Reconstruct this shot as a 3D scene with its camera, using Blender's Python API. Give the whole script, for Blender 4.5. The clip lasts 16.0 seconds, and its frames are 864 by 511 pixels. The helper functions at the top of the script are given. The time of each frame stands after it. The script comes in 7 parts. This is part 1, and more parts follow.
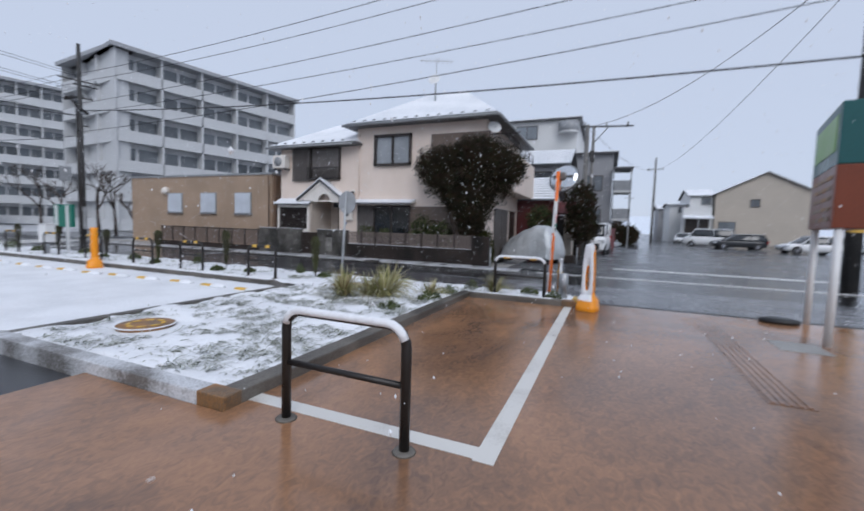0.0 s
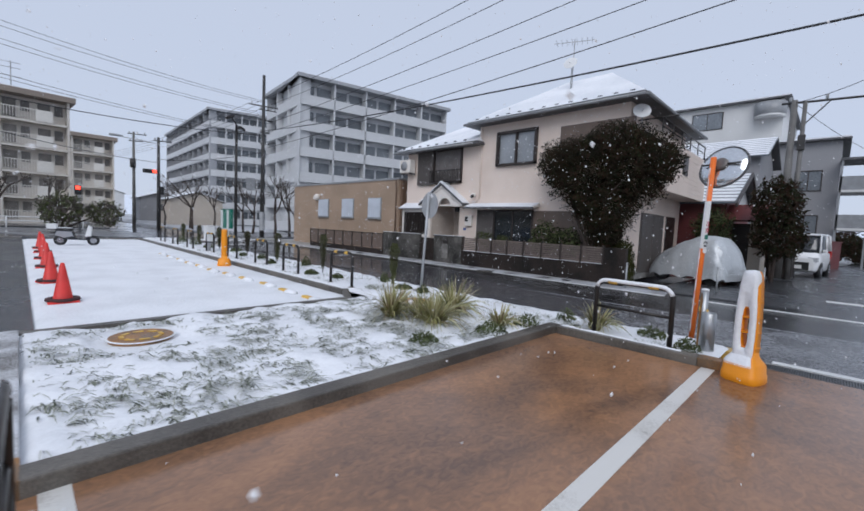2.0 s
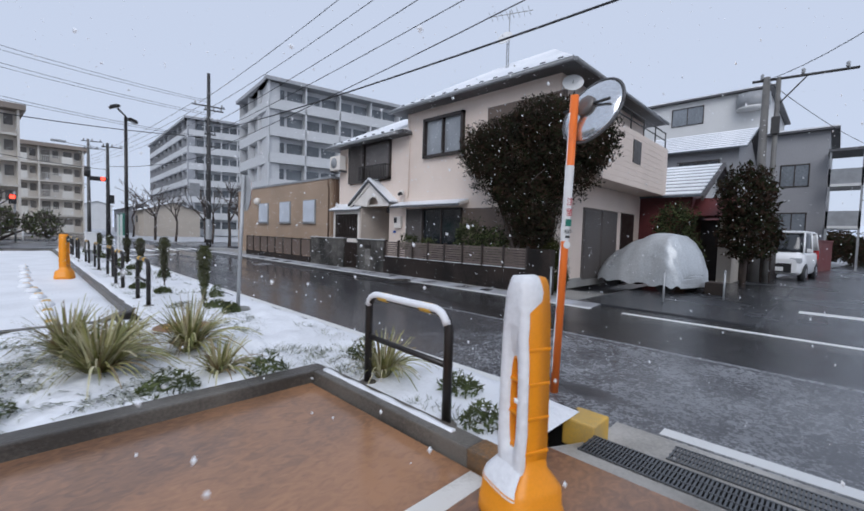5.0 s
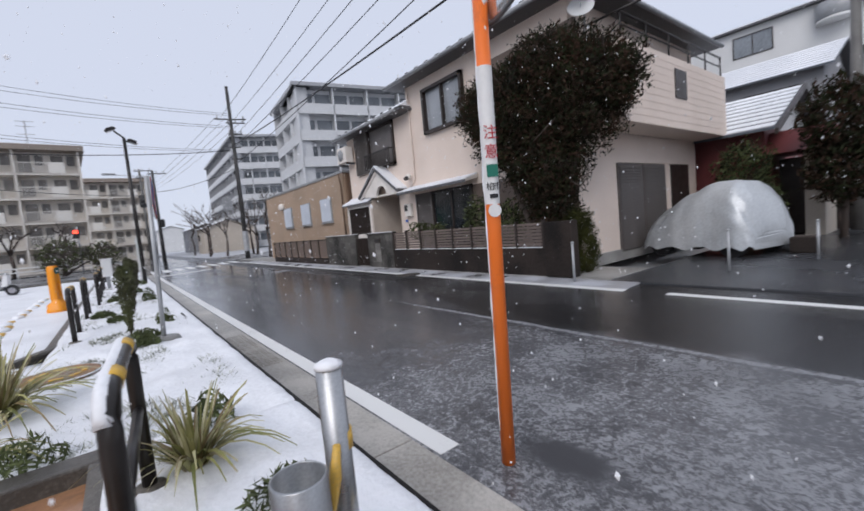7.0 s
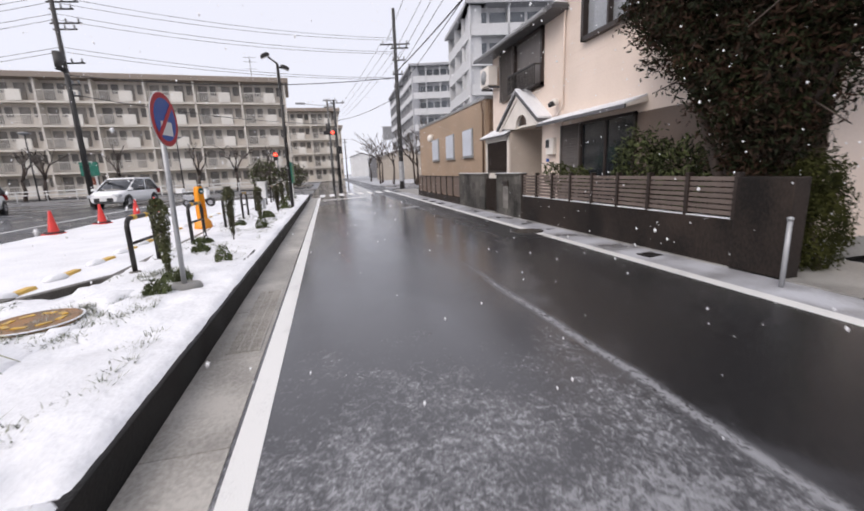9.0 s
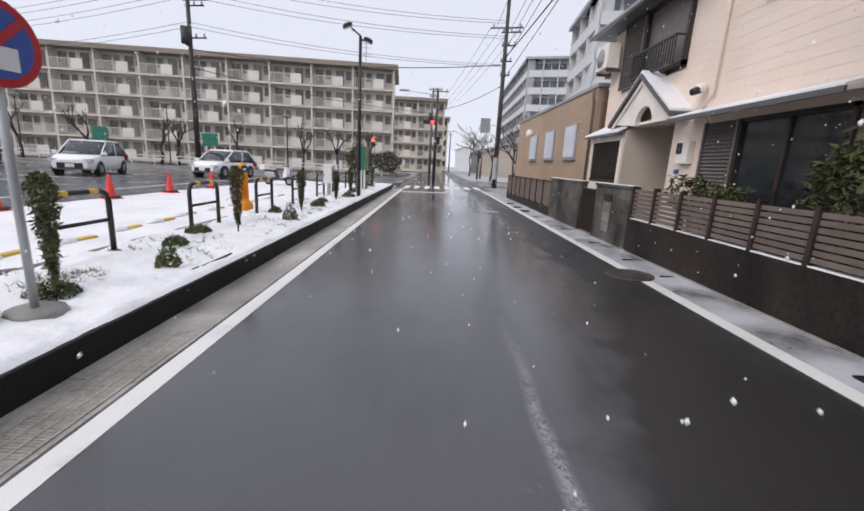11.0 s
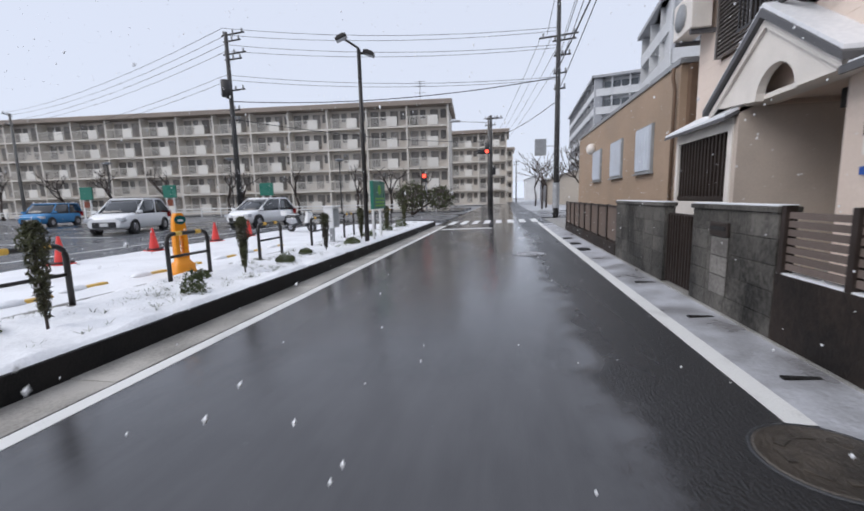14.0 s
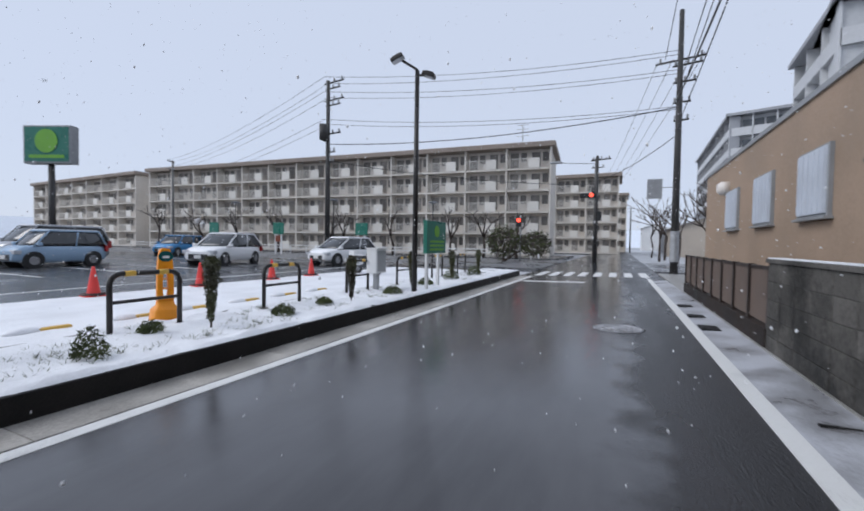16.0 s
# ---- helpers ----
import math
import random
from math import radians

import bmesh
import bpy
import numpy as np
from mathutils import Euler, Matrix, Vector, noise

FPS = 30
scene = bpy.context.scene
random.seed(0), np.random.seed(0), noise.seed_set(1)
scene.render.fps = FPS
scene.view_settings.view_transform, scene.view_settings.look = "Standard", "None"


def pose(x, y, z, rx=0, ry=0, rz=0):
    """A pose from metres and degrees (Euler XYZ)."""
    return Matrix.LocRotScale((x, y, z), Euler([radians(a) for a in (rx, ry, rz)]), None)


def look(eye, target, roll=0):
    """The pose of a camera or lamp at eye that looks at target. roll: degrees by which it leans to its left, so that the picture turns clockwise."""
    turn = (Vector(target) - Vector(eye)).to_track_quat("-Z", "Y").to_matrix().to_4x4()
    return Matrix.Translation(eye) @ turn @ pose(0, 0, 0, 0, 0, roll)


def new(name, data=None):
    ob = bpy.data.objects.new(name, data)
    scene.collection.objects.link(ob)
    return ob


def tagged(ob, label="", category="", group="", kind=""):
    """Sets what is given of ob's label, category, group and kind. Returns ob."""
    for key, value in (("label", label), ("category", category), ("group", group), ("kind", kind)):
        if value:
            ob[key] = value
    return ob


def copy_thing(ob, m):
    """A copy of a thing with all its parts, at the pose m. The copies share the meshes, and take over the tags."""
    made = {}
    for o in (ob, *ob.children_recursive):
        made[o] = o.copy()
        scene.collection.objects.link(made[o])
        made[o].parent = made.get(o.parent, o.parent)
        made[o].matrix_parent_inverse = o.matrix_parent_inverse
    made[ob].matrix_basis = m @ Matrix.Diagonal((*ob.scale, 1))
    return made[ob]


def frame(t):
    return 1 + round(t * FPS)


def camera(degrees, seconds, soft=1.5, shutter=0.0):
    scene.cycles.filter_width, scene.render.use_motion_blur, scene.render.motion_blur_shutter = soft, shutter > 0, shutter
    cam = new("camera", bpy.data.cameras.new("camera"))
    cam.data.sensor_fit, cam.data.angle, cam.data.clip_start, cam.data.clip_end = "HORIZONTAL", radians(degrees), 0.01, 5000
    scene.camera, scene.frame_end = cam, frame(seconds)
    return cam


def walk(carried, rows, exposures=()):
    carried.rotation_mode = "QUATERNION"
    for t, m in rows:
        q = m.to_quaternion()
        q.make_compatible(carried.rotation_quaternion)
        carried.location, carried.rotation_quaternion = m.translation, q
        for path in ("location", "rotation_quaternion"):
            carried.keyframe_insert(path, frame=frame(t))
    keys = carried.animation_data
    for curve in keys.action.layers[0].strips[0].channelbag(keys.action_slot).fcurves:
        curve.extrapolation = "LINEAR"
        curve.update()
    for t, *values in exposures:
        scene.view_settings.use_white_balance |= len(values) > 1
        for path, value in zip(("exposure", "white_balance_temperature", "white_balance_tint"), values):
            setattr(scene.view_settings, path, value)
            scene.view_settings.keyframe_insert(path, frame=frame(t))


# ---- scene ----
cam = camera(93.1, 16.0, soft=1.7, shutter=0.3)
PATH = [
    (0, (-0.009, 0.054, 1.452), (-0.797, 1.887, 1.308), 1.7),
    (0.3, (0.063, 0.414, 1.471), (-0.928, 2.132, 1.22), 0.0),
    (0.5, (0.041, 0.618, 1.428), (-1.01, 2.302, 1.186), 1.3),
    (1, (0.062, 1.18, 1.42), (-1.121, 2.783, 1.24), 2.0),
    (1.5, (0.171, 1.655, 1.476), (-1.154, 3.14, 1.282), 0.4),
    (2, (0.295, 2.241, 1.532), (-1.106, 3.661, 1.387), 2.6),
    (2.5, (0.456, 2.835, 1.518), (-1.05, 4.133, 1.295), 1.2),
    (3, (0.553, 3.394, 1.48), (-1.056, 4.573, 1.324), -0.0),
    (3.5, (0.646, 4.015, 1.471), (-0.977, 5.184, 1.427), -0.5),
    (4, (0.699, 4.661, 1.446), (-0.85, 5.92, 1.329), 1.0),
    (4.5, (0.702, 5.24, 1.462), (-0.747, 6.614, 1.351), 2.4),
    (4.7, (0.711, 5.48, 1.431), (-0.698, 6.896, 1.338), 1.8),
    (6.8, (0.455, 7.601, 1.344), (-1.061, 8.895, 1.18), -3.5),
    (7, (0.404, 7.841, 1.303), (-1.181, 9.05, 1.147), -5.4),
    (7.5, (0.215, 8.43, 1.268), (-1.465, 9.478, 0.985), -8.0),
    (8, (0.005, 8.993, 1.294), (-1.632, 10.069, 0.893), -9.1),
    (8.5, (-0.358, 9.459, 1.325), (-2.166, 10.168, 0.843), -4.3),
    (9, (-0.821, 9.855, 1.338), (-2.723, 10.319, 0.927), -2.3),
    (11.3, (-3.404, 11.162, 1.35), (-5.355, 11.12, 0.915), 1.8),
    (11.5, (-3.645, 11.256, 1.338), (-5.601, 11.17, 0.93), -0.1),
    (12, (-4.219, 11.489, 1.367), (-6.157, 11.099, 1.062), 0.5),
    (12.5, (-4.784, 11.709, 1.383), (-6.752, 11.469, 1.123), 2.1),
    (13, (-5.315, 11.971, 1.364), (-7.287, 11.752, 1.116), 0.5),
    (13.5, (-5.86, 12.115, 1.327), (-7.832, 11.888, 1.085), 0.5),
    (14, (-6.402, 12.261, 1.292), (-8.352, 11.911, 1.016), -1.4),
    (14.5, (-6.996, 12.407, 1.277), (-8.922, 11.925, 1.041), -2.8),
    (15, (-7.583, 12.522, 1.288), (-9.551, 12.291, 1.018), -2.4),
    (15.5, (-8.178, 12.716, 1.305), (-10.085, 12.155, 1.086), 0.3),
    (16, (-8.828, 12.778, 1.287), (-10.646, 11.949, 1.226), 0.9),
]
walk(cam, [(t, look(eye, target, roll)) for t, eye, target, roll in PATH],
     exposures=[(0, 0.0, 6100, 12), (2.0, -0.02, 6150, 12), (3.0, 0.08, 6250, 12), (3.5, 0.05, 6150, 12), (4.7, 0.05, 6100, 12), (6.8, 0.15, 6400, 14), (7.5, 0.22, 6600, 15), (8.5, 0.46, 6950, 17), (9.2, 0.5, 7050, 17),
                (11.3, 0.34, 6800, 15), (12.5, 0.22, 6550, 14), (13.5, 0.25, 6500, 13), (14.0, 0.3, 6500, 13), (14.5, 0.16, 6550, 13), (15.5, 0.26, 6500, 13), (16.0, 0.1, 6200, 12)])

# ---- light: an overcast snowy day ----
world = bpy.data.worlds.new("overcast")
scene.world = world
world.use_nodes = True
wn, wl = world.node_tree.nodes, world.node_tree.links
wn.clear()
sky = wn.new("ShaderNodeTexSky")
sky.sky_type, sky.sun_disc, sky.sun_elevation, sky.sun_rotation = "NISHITA", False, radians(50), radians(160)
cloud = wn.new("ShaderNodeRGB")
cloud.outputs[0].default_value = (0.63, 0.69, 0.80, 1)
skymul = wn.new("ShaderNodeVectorMath")
skymul.operation = "SCALE"
skymul.inputs["Scale"].default_value = 0.08
skymix = wn.new("ShaderNodeMix")
skymix.data_type = "RGBA"
skymix.inputs[0].default_value = 0.88
bgn, won = wn.new("ShaderNodeBackground"), wn.new("ShaderNodeOutputWorld")
bgn.inputs[1].default_value = 1.0
wl.new(sky.outputs[0], skymul.inputs[0])
wl.new(skymul.outputs[0], skymix.inputs[6])
wl.new(cloud.outputs[0], skymix.inputs[7])
wl.new(skymix.outputs[2], bgn.inputs[0])
wl.new(bgn.outputs[0], won.inputs[0])
sun = new("sun", bpy.data.lights.new("sun", "SUN"))
sun.data.energy, sun.data.angle, sun.data.color = 1.4, radians(40), (1.0, 0.98, 0.95)
sun.matrix_basis = look((0, 0, 20), (-11, 15, 4))


# ---- materials ----
def mat(name, col, rough=0.6, metal=0.0, scale=6.0, var=0.25, bump=0.0, bscale=60.0, rvar=0.1, col2=None, fine=0.5, rand=0.0, spec=0.5, stretch=(1, 1, 1), rscale=None, lo=0.35, hi=0.65):
    """A procedural surface: two scales of colour noise, uneven gloss and fine relief."""
    m = bpy.data.materials.new(name)
    m.use_nodes = True
    n, l = m.node_tree.nodes, m.node_tree.links
    b = n["Principled BSDF"]
    b.inputs["Metallic"].default_value = metal
    b.inputs["Specular IOR Level"].default_value = spec
    co = n.new("ShaderNodeTexCoord")
    mp = n.new("ShaderNodeMapping")
    mp.inputs["Scale"].default_value = stretch
    l.new(co.outputs["Object"], mp.inputs[0])
    big, small = n.new("ShaderNodeTexNoise"), n.new("ShaderNodeTexNoise")
    big.inputs["Scale"].default_value, small.inputs["Scale"].default_value = scale * 0.3, scale * 8
    big.inputs["Detail"].default_value, small.inputs["Detail"].default_value = 6, 4
    l.new(mp.outputs[0], big.inputs["Vector"])
    l.new(mp.outputs[0], small.inputs["Vector"])
    add = n.new("ShaderNodeMath")
    add.operation = "MULTIPLY_ADD"
    l.new(small.outputs[0], add.inputs[0])
    add.inputs[1].default_value = fine
    l.new(big.outputs[0], add.inputs[2])
    mr = n.new("ShaderNodeMapRange")
    l.new(add.outputs[0], mr.inputs[0])
    mr.inputs[1].default_value, mr.inputs[2].default_value = lo + fine * 0.5, hi + fine * 0.5
    mix = n.new("ShaderNodeMix")
    mix.data_type = "RGBA"
    c2 = col2 or tuple(c * (1 - var) for c in col)
    mix.inputs[6].default_value, mix.inputs[7].default_value = (*c2, 1), (*col, 1)
    l.new(mr.outputs[0], mix.inputs[0])
    out = mix.outputs[2]
    if rand:
        oi = n.new("ShaderNodeObjectInfo")
        mm = n.new("ShaderNodeMapRange")
        mm.inputs[3].default_value, mm.inputs[4].default_value = 1 - rand, 1 + rand
        l.new(oi.outputs["Random"], mm.inputs[0])
        hs = n.new("ShaderNodeHueSaturation")
        l.new(mm.outputs[0], hs.inputs["Value"])
        l.new(out, hs.inputs["Color"])
        out = hs.outputs[0]
    l.new(out, b.inputs["Base Color"])
    rn = n.new("ShaderNodeMapRange")
    rn.inputs[1].default_value, rn.inputs[2].default_value = 0.3, 0.7
    rn.inputs[3].default_value, rn.inputs[4].default_value = max(0.02, rough - rvar), min(1, rough + rvar)
    if rscale:
        rt = n.new("ShaderNodeTexNoise")
        rt.inputs["Scale"].default_value, rt.inputs["Detail"].default_value = rscale, 5
        l.new(mp.outputs[0], rt.inputs["Vector"])
        l.new(rt.outputs[0], rn.inputs[0])
    else:
        l.new(big.outputs[0], rn.inputs[0])
    l.new(rn.outputs[0], b.inputs["Roughness"])
    if bump:
        bt, bp = n.new("ShaderNodeTexNoise"), n.new("ShaderNodeBump")
        bt.inputs["Scale"].default_value, bt.inputs["Detail"].default_value = bscale, 5
        bp.inputs["Strength"].default_value, bp.inputs["Distance"].default_value = bump, 0.02
        l.new(mp.outputs[0], bt.inputs["Vector"])
        l.new(bt.outputs[0], bp.inputs["Height"])
        l.new(bp.outputs[0], b.inputs["Normal"])
    return m


def glow(name, col, power):
    m = mat(name, col, 0.4)
    b = m.node_tree.nodes["Principled BSDF"]
    b.inputs["Emission Color"].default_value, b.inputs["Emission Strength"].default_value = (*col, 1), power
    return m


def continuous(m):
    """Lets the pattern run on from piece to piece."""
    n, l = m.node_tree.nodes, m.node_tree.links
    g = n.new("ShaderNodeNewGeometry")
    l.new(g.outputs["Position"], n["Mapping"].inputs[0])
    return m


def leafy(name, stops, rough=0.5):
    """Leaf colours picked blade by blade, with a fine mottling along each."""
    m = mat(name, (0.5, 0.5, 0.5), rough, scale=30, var=0.3, spec=0.35)
    n, l = m.node_tree.nodes, m.node_tree.links
    g, ramp, mix = n.new("ShaderNodeNewGeometry"), n.new("ShaderNodeValToRGB"), n.new("ShaderNodeMix")
    e = ramp.color_ramp.elements
    while len(e) < len(stops):
        e.new(0.5)
    for k, (p, c) in enumerate(stops):
        e[k].position, e[k].color = p, (*c, 1)
    mix.data_type, mix.blend_type = "RGBA", "MULTIPLY"
    mix.inputs[0].default_value = 1.0
    b = n["Principled BSDF"]
    old = b.inputs["Base Color"].links[0].from_socket
    gain = n.new("ShaderNodeVectorMath")
    gain.operation = "SCALE"
    gain.inputs["Scale"].default_value = 2.0
    l.new(old, gain.inputs[0])
    l.new(g.outputs["Random Per Island"], ramp.inputs[0])
    l.new(ramp.outputs[0], mix.inputs[6])
    l.new(gain.outputs[0], mix.inputs[7])
    l.new(mix.outputs[2], b.inputs["Base Color"])
    return m


SNOW = mat("snow", (0.82, 0.83, 0.85), 0.55, scale=4, var=0.14, bump=0.6, bscale=16, lo=0.3, hi=0.6)
SNOWROOF = mat("roof_snow", (0.86, 0.87, 0.89), 0.6, scale=2, col2=(0.7, 0.72, 0.75), bump=0.4, bscale=9)
ASPHALT = mat("wet_asphalt", (0.05, 0.052, 0.056), 0.27, scale=1.2, col2=(0.03, 0.031, 0.034), bump=0.35, bscale=160, rvar=0.17, rscale=0.5)
LOT = mat("wet_lot_asphalt", (0.06, 0.062, 0.068), 0.2, scale=0.8, col2=(0.035, 0.037, 0.04), bump=0.3, bscale=120, rvar=0.15, rscale=0.4)


def road_surface():
    """Wet asphalt: a grey film of melt, flaky slush near the corner, a faint ridge of it between
    the wheel tracks, and dark clear water beside the far gutter."""
    m = mat("wet_road", (0.06, 0.06, 0.064), 0.14, scale=1.0, col2=(0.03, 0.03, 0.033), bump=0.06, bscale=140, rvar=0.11, rscale=1.1, stretch=(0.22, 1, 1))
    n, l = m.node_tree.nodes, m.node_tree.links
    b, co = n["Principled BSDF"], n["Texture Coordinate"]
    xyz = n.new("ShaderNodeSeparateXYZ")
    l.new(co.outputs["Object"], xyz.inputs[0])
    X, Y = xyz.outputs[0], xyz.outputs[1]

    def noise_at(scale, detail=5, distortion=0.0):
        t = n.new("ShaderNodeTexNoise")
        t.inputs["Scale"].default_value, t.inputs["Detail"].default_value, t.inputs["Distortion"].default_value = scale, detail, distortion
        l.new(co.outputs["Object"], t.inputs["Vector"])
        return t.outputs[0]

    def span(v, a, c, lo=0.0, hi=1.0):
        t = n.new("ShaderNodeMapRange")
        t.interpolation_type = "SMOOTHSTEP"
        for k, q in ((1, a), (2, c), (3, lo), (4, hi)):
            t.inputs[k].default_value = q
        l.new(v, t.inputs[0])
        return t.outputs[0]

    def calc(op, u, v, w=None):
        t = n.new("ShaderNodeMath")
        t.operation = op
        for k, q in enumerate((u, v, w)):
            if q is None:
                continue
            if isinstance(q, (int, float)):
                t.inputs[k].default_value = q
            else:
                l.new(q, t.inputs[k])
        return t.outputs[0]

    def blend(f, u, v):
        t = n.new("ShaderNodeMix")
        t.data_type = "RGBA"
        l.new(f, t.inputs[0])
        for k, q in ((6, u), (7, v)):
            if isinstance(q, tuple):
                t.inputs[k].default_value = (*q, 1)
            else:
                l.new(q, t.inputs[k])
        return t.outputs[2]

    wander = noise_at(0.9, 3)
    flakes = calc("MULTIPLY_ADD", noise_at(52, 5, 0.8), 0.5, calc("MULTIPLY", noise_at(13, 7, 1.5), 0.6))
    area = calc("MULTIPLY", calc("MULTIPLY", span(X, -5.5, -2.0), span(X, 4.0, 8.0, 1.0, 0.0)), span(calc("MULTIPLY_ADD", wander, 0.5, Y), 11.75, 12.15, 1.0, 0.0))
    patchy = calc("MULTIPLY_ADD", noise_at(1.5, 4, 0.5), 0.42, -0.21)
    slush = span(calc("ADD", calc("ADD", flakes, patchy), calc("MULTIPLY_ADD", area, 0.33, -0.27)), 0.46, 0.86)
    pool = calc("SQRT", calc("ADD", calc("POWER", calc("ADD", X, 0.93), 2.0), calc("POWER", calc("MULTIPLY", calc("ADD", Y, -9.70), 1.6), 2.0)), 0)
    slush = calc("MULTIPLY", slush, span(calc("MULTIPLY_ADD", noise_at(6, 4), 0.3, pool), 0.28, 0.56))
    off = calc("ABSOLUTE", calc("ADD", calc("MULTIPLY_ADD", wander, -0.12, Y), -11.66), 0)
    ridge = calc("MULTIPLY", calc("MULTIPLY", span(off, 0.0, 0.075, 1.0, 0.0), span(flakes, 0.38, 0.62)), span(X, -7.0, -4.0))
    slush = calc("MAXIMUM", slush, calc("MULTIPLY", ridge, 0.85))
    clear = calc("MULTIPLY", span(calc("ADD", calc("MULTIPLY_ADD", noise_at(2.5, 6), 0.9, Y), span(X, -8.0, -3.5, 0.0, 1.15)), 13.15, 13.6), 0.92)
    film = span(noise_at(0.35, 4), 0.3, 0.65, 0.2, 0.85)
    old = b.inputs["Base Color"].links[0].from_socket
    col = blend(film, old, (0.086, 0.086, 0.092))
    col = blend(clear, col, (0.018, 0.0175, 0.018))
    col = blend(slush, col, (0.33, 0.335, 0.35))
    l.new(col, b.inputs["Base Color"])
    rough = b.inputs["Roughness"].links[0].from_socket
    band = calc("MULTIPLY", span(calc("MULTIPLY_ADD", wander, 0.7, Y), 11.95, 12.25), span(calc("MULTIPLY_ADD", wander, 0.5, Y), 13.0, 13.3, 1.0, 0.0))
    band = calc("MULTIPLY", band, span(X, -6.0, -3.5, 1.0, 0.0))
    rough = calc("MULTIPLY_ADD", band, -0.1, rough)
    pebbly = calc("MULTIPLY", clear, span(X, -8.5, -6.0, 1.0, 0.0))
    rough = calc("MULTIPLY_ADD", pebbly, 0.28, rough)
    l.new(calc("MAXIMUM", calc("MULTIPLY_ADD", clear, -0.07, calc("MULTIPLY_ADD", slush, 0.35, rough)), 0.03), b.inputs["Roughness"])
    bp = n.new("ShaderNodeBump")
    bp.inputs["Strength"].default_value, bp.inputs["Distance"].default_value = 0.45, 0.008
    l.new(calc("ADD", calc("MULTIPLY", pebbly, calc("MULTIPLY", noise_at(55, 4), 3.0)), calc("ADD", slush, calc("MULTIPLY", clear, noise_at(90, 3)))), bp.inputs["Height"])
    l.new(b.inputs["Normal"].links[0].from_socket, bp.inputs["Normal"])
    l.new(bp.outputs[0], b.inputs["Normal"])
    return m

ROAD = road_surface()
GROUND = mat("far_ground", (0.5, 0.51, 0.53), 0.5, scale=0.05, col2=(0.25, 0.26, 0.27), rvar=0.1)
PAVE = mat("brown_pavement", (0.37, 0.19, 0.098), 0.15, scale=2.2, col2=(0.14, 0.082, 0.055), bump=0.06, bscale=60, rvar=0.11, rscale=1.2, stretch=(1, 0.6, 1), lo=0.3, hi=0.7)
for nd in PAVE.node_tree.nodes:
    if nd.bl_idname == "ShaderNodeTexNoise":
        nd.inputs["Distortion"].default_value = 1.4
CONC = mat("wet_concrete", (0.36, 0.35, 0.33), 0.4, scale=5, col2=(0.22, 0.215, 0.2), bump=0.25, bscale=80)
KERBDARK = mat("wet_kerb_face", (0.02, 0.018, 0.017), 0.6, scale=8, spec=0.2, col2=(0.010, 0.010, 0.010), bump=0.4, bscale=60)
KERBGREY = mat("kerb_grey", (0.15, 0.135, 0.115), 0.4, scale=6, col2=(0.06, 0.053, 0.045), bump=0.3, bscale=70)
KERBRUST = mat("kerb_orange", (0.36, 0.17, 0.05), 0.4, scale=9, col2=(0.13, 0.085, 0.05), bump=0.3)
FROSTKERB = mat("frosted_kerb", (0.62, 0.63, 0.65), 0.5, scale=7, col2=(0.14, 0.13, 0.12), bump=0.4, bscale=30)
GUTCONC = mat("pale_gutter_concrete", (0.46, 0.435, 0.395), 0.4, scale=5, col2=(0.24, 0.225, 0.2), bump=0.3, bscale=80, rand=0.12)
SLUSHROAD = mat("slushy_asphalt", (0.24, 0.245, 0.255), 0.3, scale=1.2, col2=(0.08, 0.082, 0.086), bump=0.3, bscale=40, rvar=0.15)
GUTSLUSH = mat("gutter_slush", (0.47, 0.48, 0.51), 0.4, scale=5, col2=(0.15, 0.145, 0.145), bump=0.4, bscale=25, rvar=0.2, lo=0.3, hi=0.6, fine=0.18)
SHRUB = mat("shrub_leaf", (0.115, 0.14, 0.055), 0.6, scale=20, col2=(0.04, 0.05, 0.02), spec=0.2)
MOSSBUSH = mat("mossy_bush_leaf", (0.05, 0.053, 0.015), 0.75, scale=12, col2=(0.018, 0.021, 0.007), spec=0.1)
PAINT = mat("road_paint", (0.72, 0.72, 0.70), 0.45, scale=9, col2=(0.45, 0.45, 0.44), bump=0.2, bscale=120, lo=0.15, hi=0.42)
PAVLINE = mat("plaza_line", (0.66, 0.64, 0.6), 0.35, scale=9, col2=(0.4, 0.37, 0.33), lo=0.2, hi=0.5)
ORANGE = mat("orange_plastic", (0.85, 0.30, 0.01), 0.35, scale=10, var=0.12, spec=0.4)
POLEORANGE = mat("orange_paint", (0.80, 0.17, 0.02), 0.4, scale=14, col2=(0.55, 0.12, 0.03), lo=0.15, hi=0.4)
CONE = mat("red_cone_plastic", (0.78, 0.05, 0.04), 0.4, scale=12, var=0.2)
CONEBASE = mat("maroon_rubber", (0.05, 0.014, 0.014), 0.6, scale=16, var=0.4)
BLACK = mat("black_rubber", (0.02, 0.02, 0.021), 0.5, scale=20, var=0.3)
DARKSTEEL = mat("dark_brown_steel", (0.028, 0.024, 0.022), 0.35, metal=0.3, scale=20, var=0.3)
STEEL = mat("galvanised_steel", (0.45, 0.46, 0.47), 0.35, metal=0.8, scale=14, var=0.3)
GRATE = mat("dark_grate_steel", (0.16, 0.165, 0.17), 0.35, metal=0.7, scale=14, var=0.3)
SHUTTERBLUE = mat("blue_grey_shutter", (0.58, 0.62, 0.68), 0.5, scale=8, var=0.12)
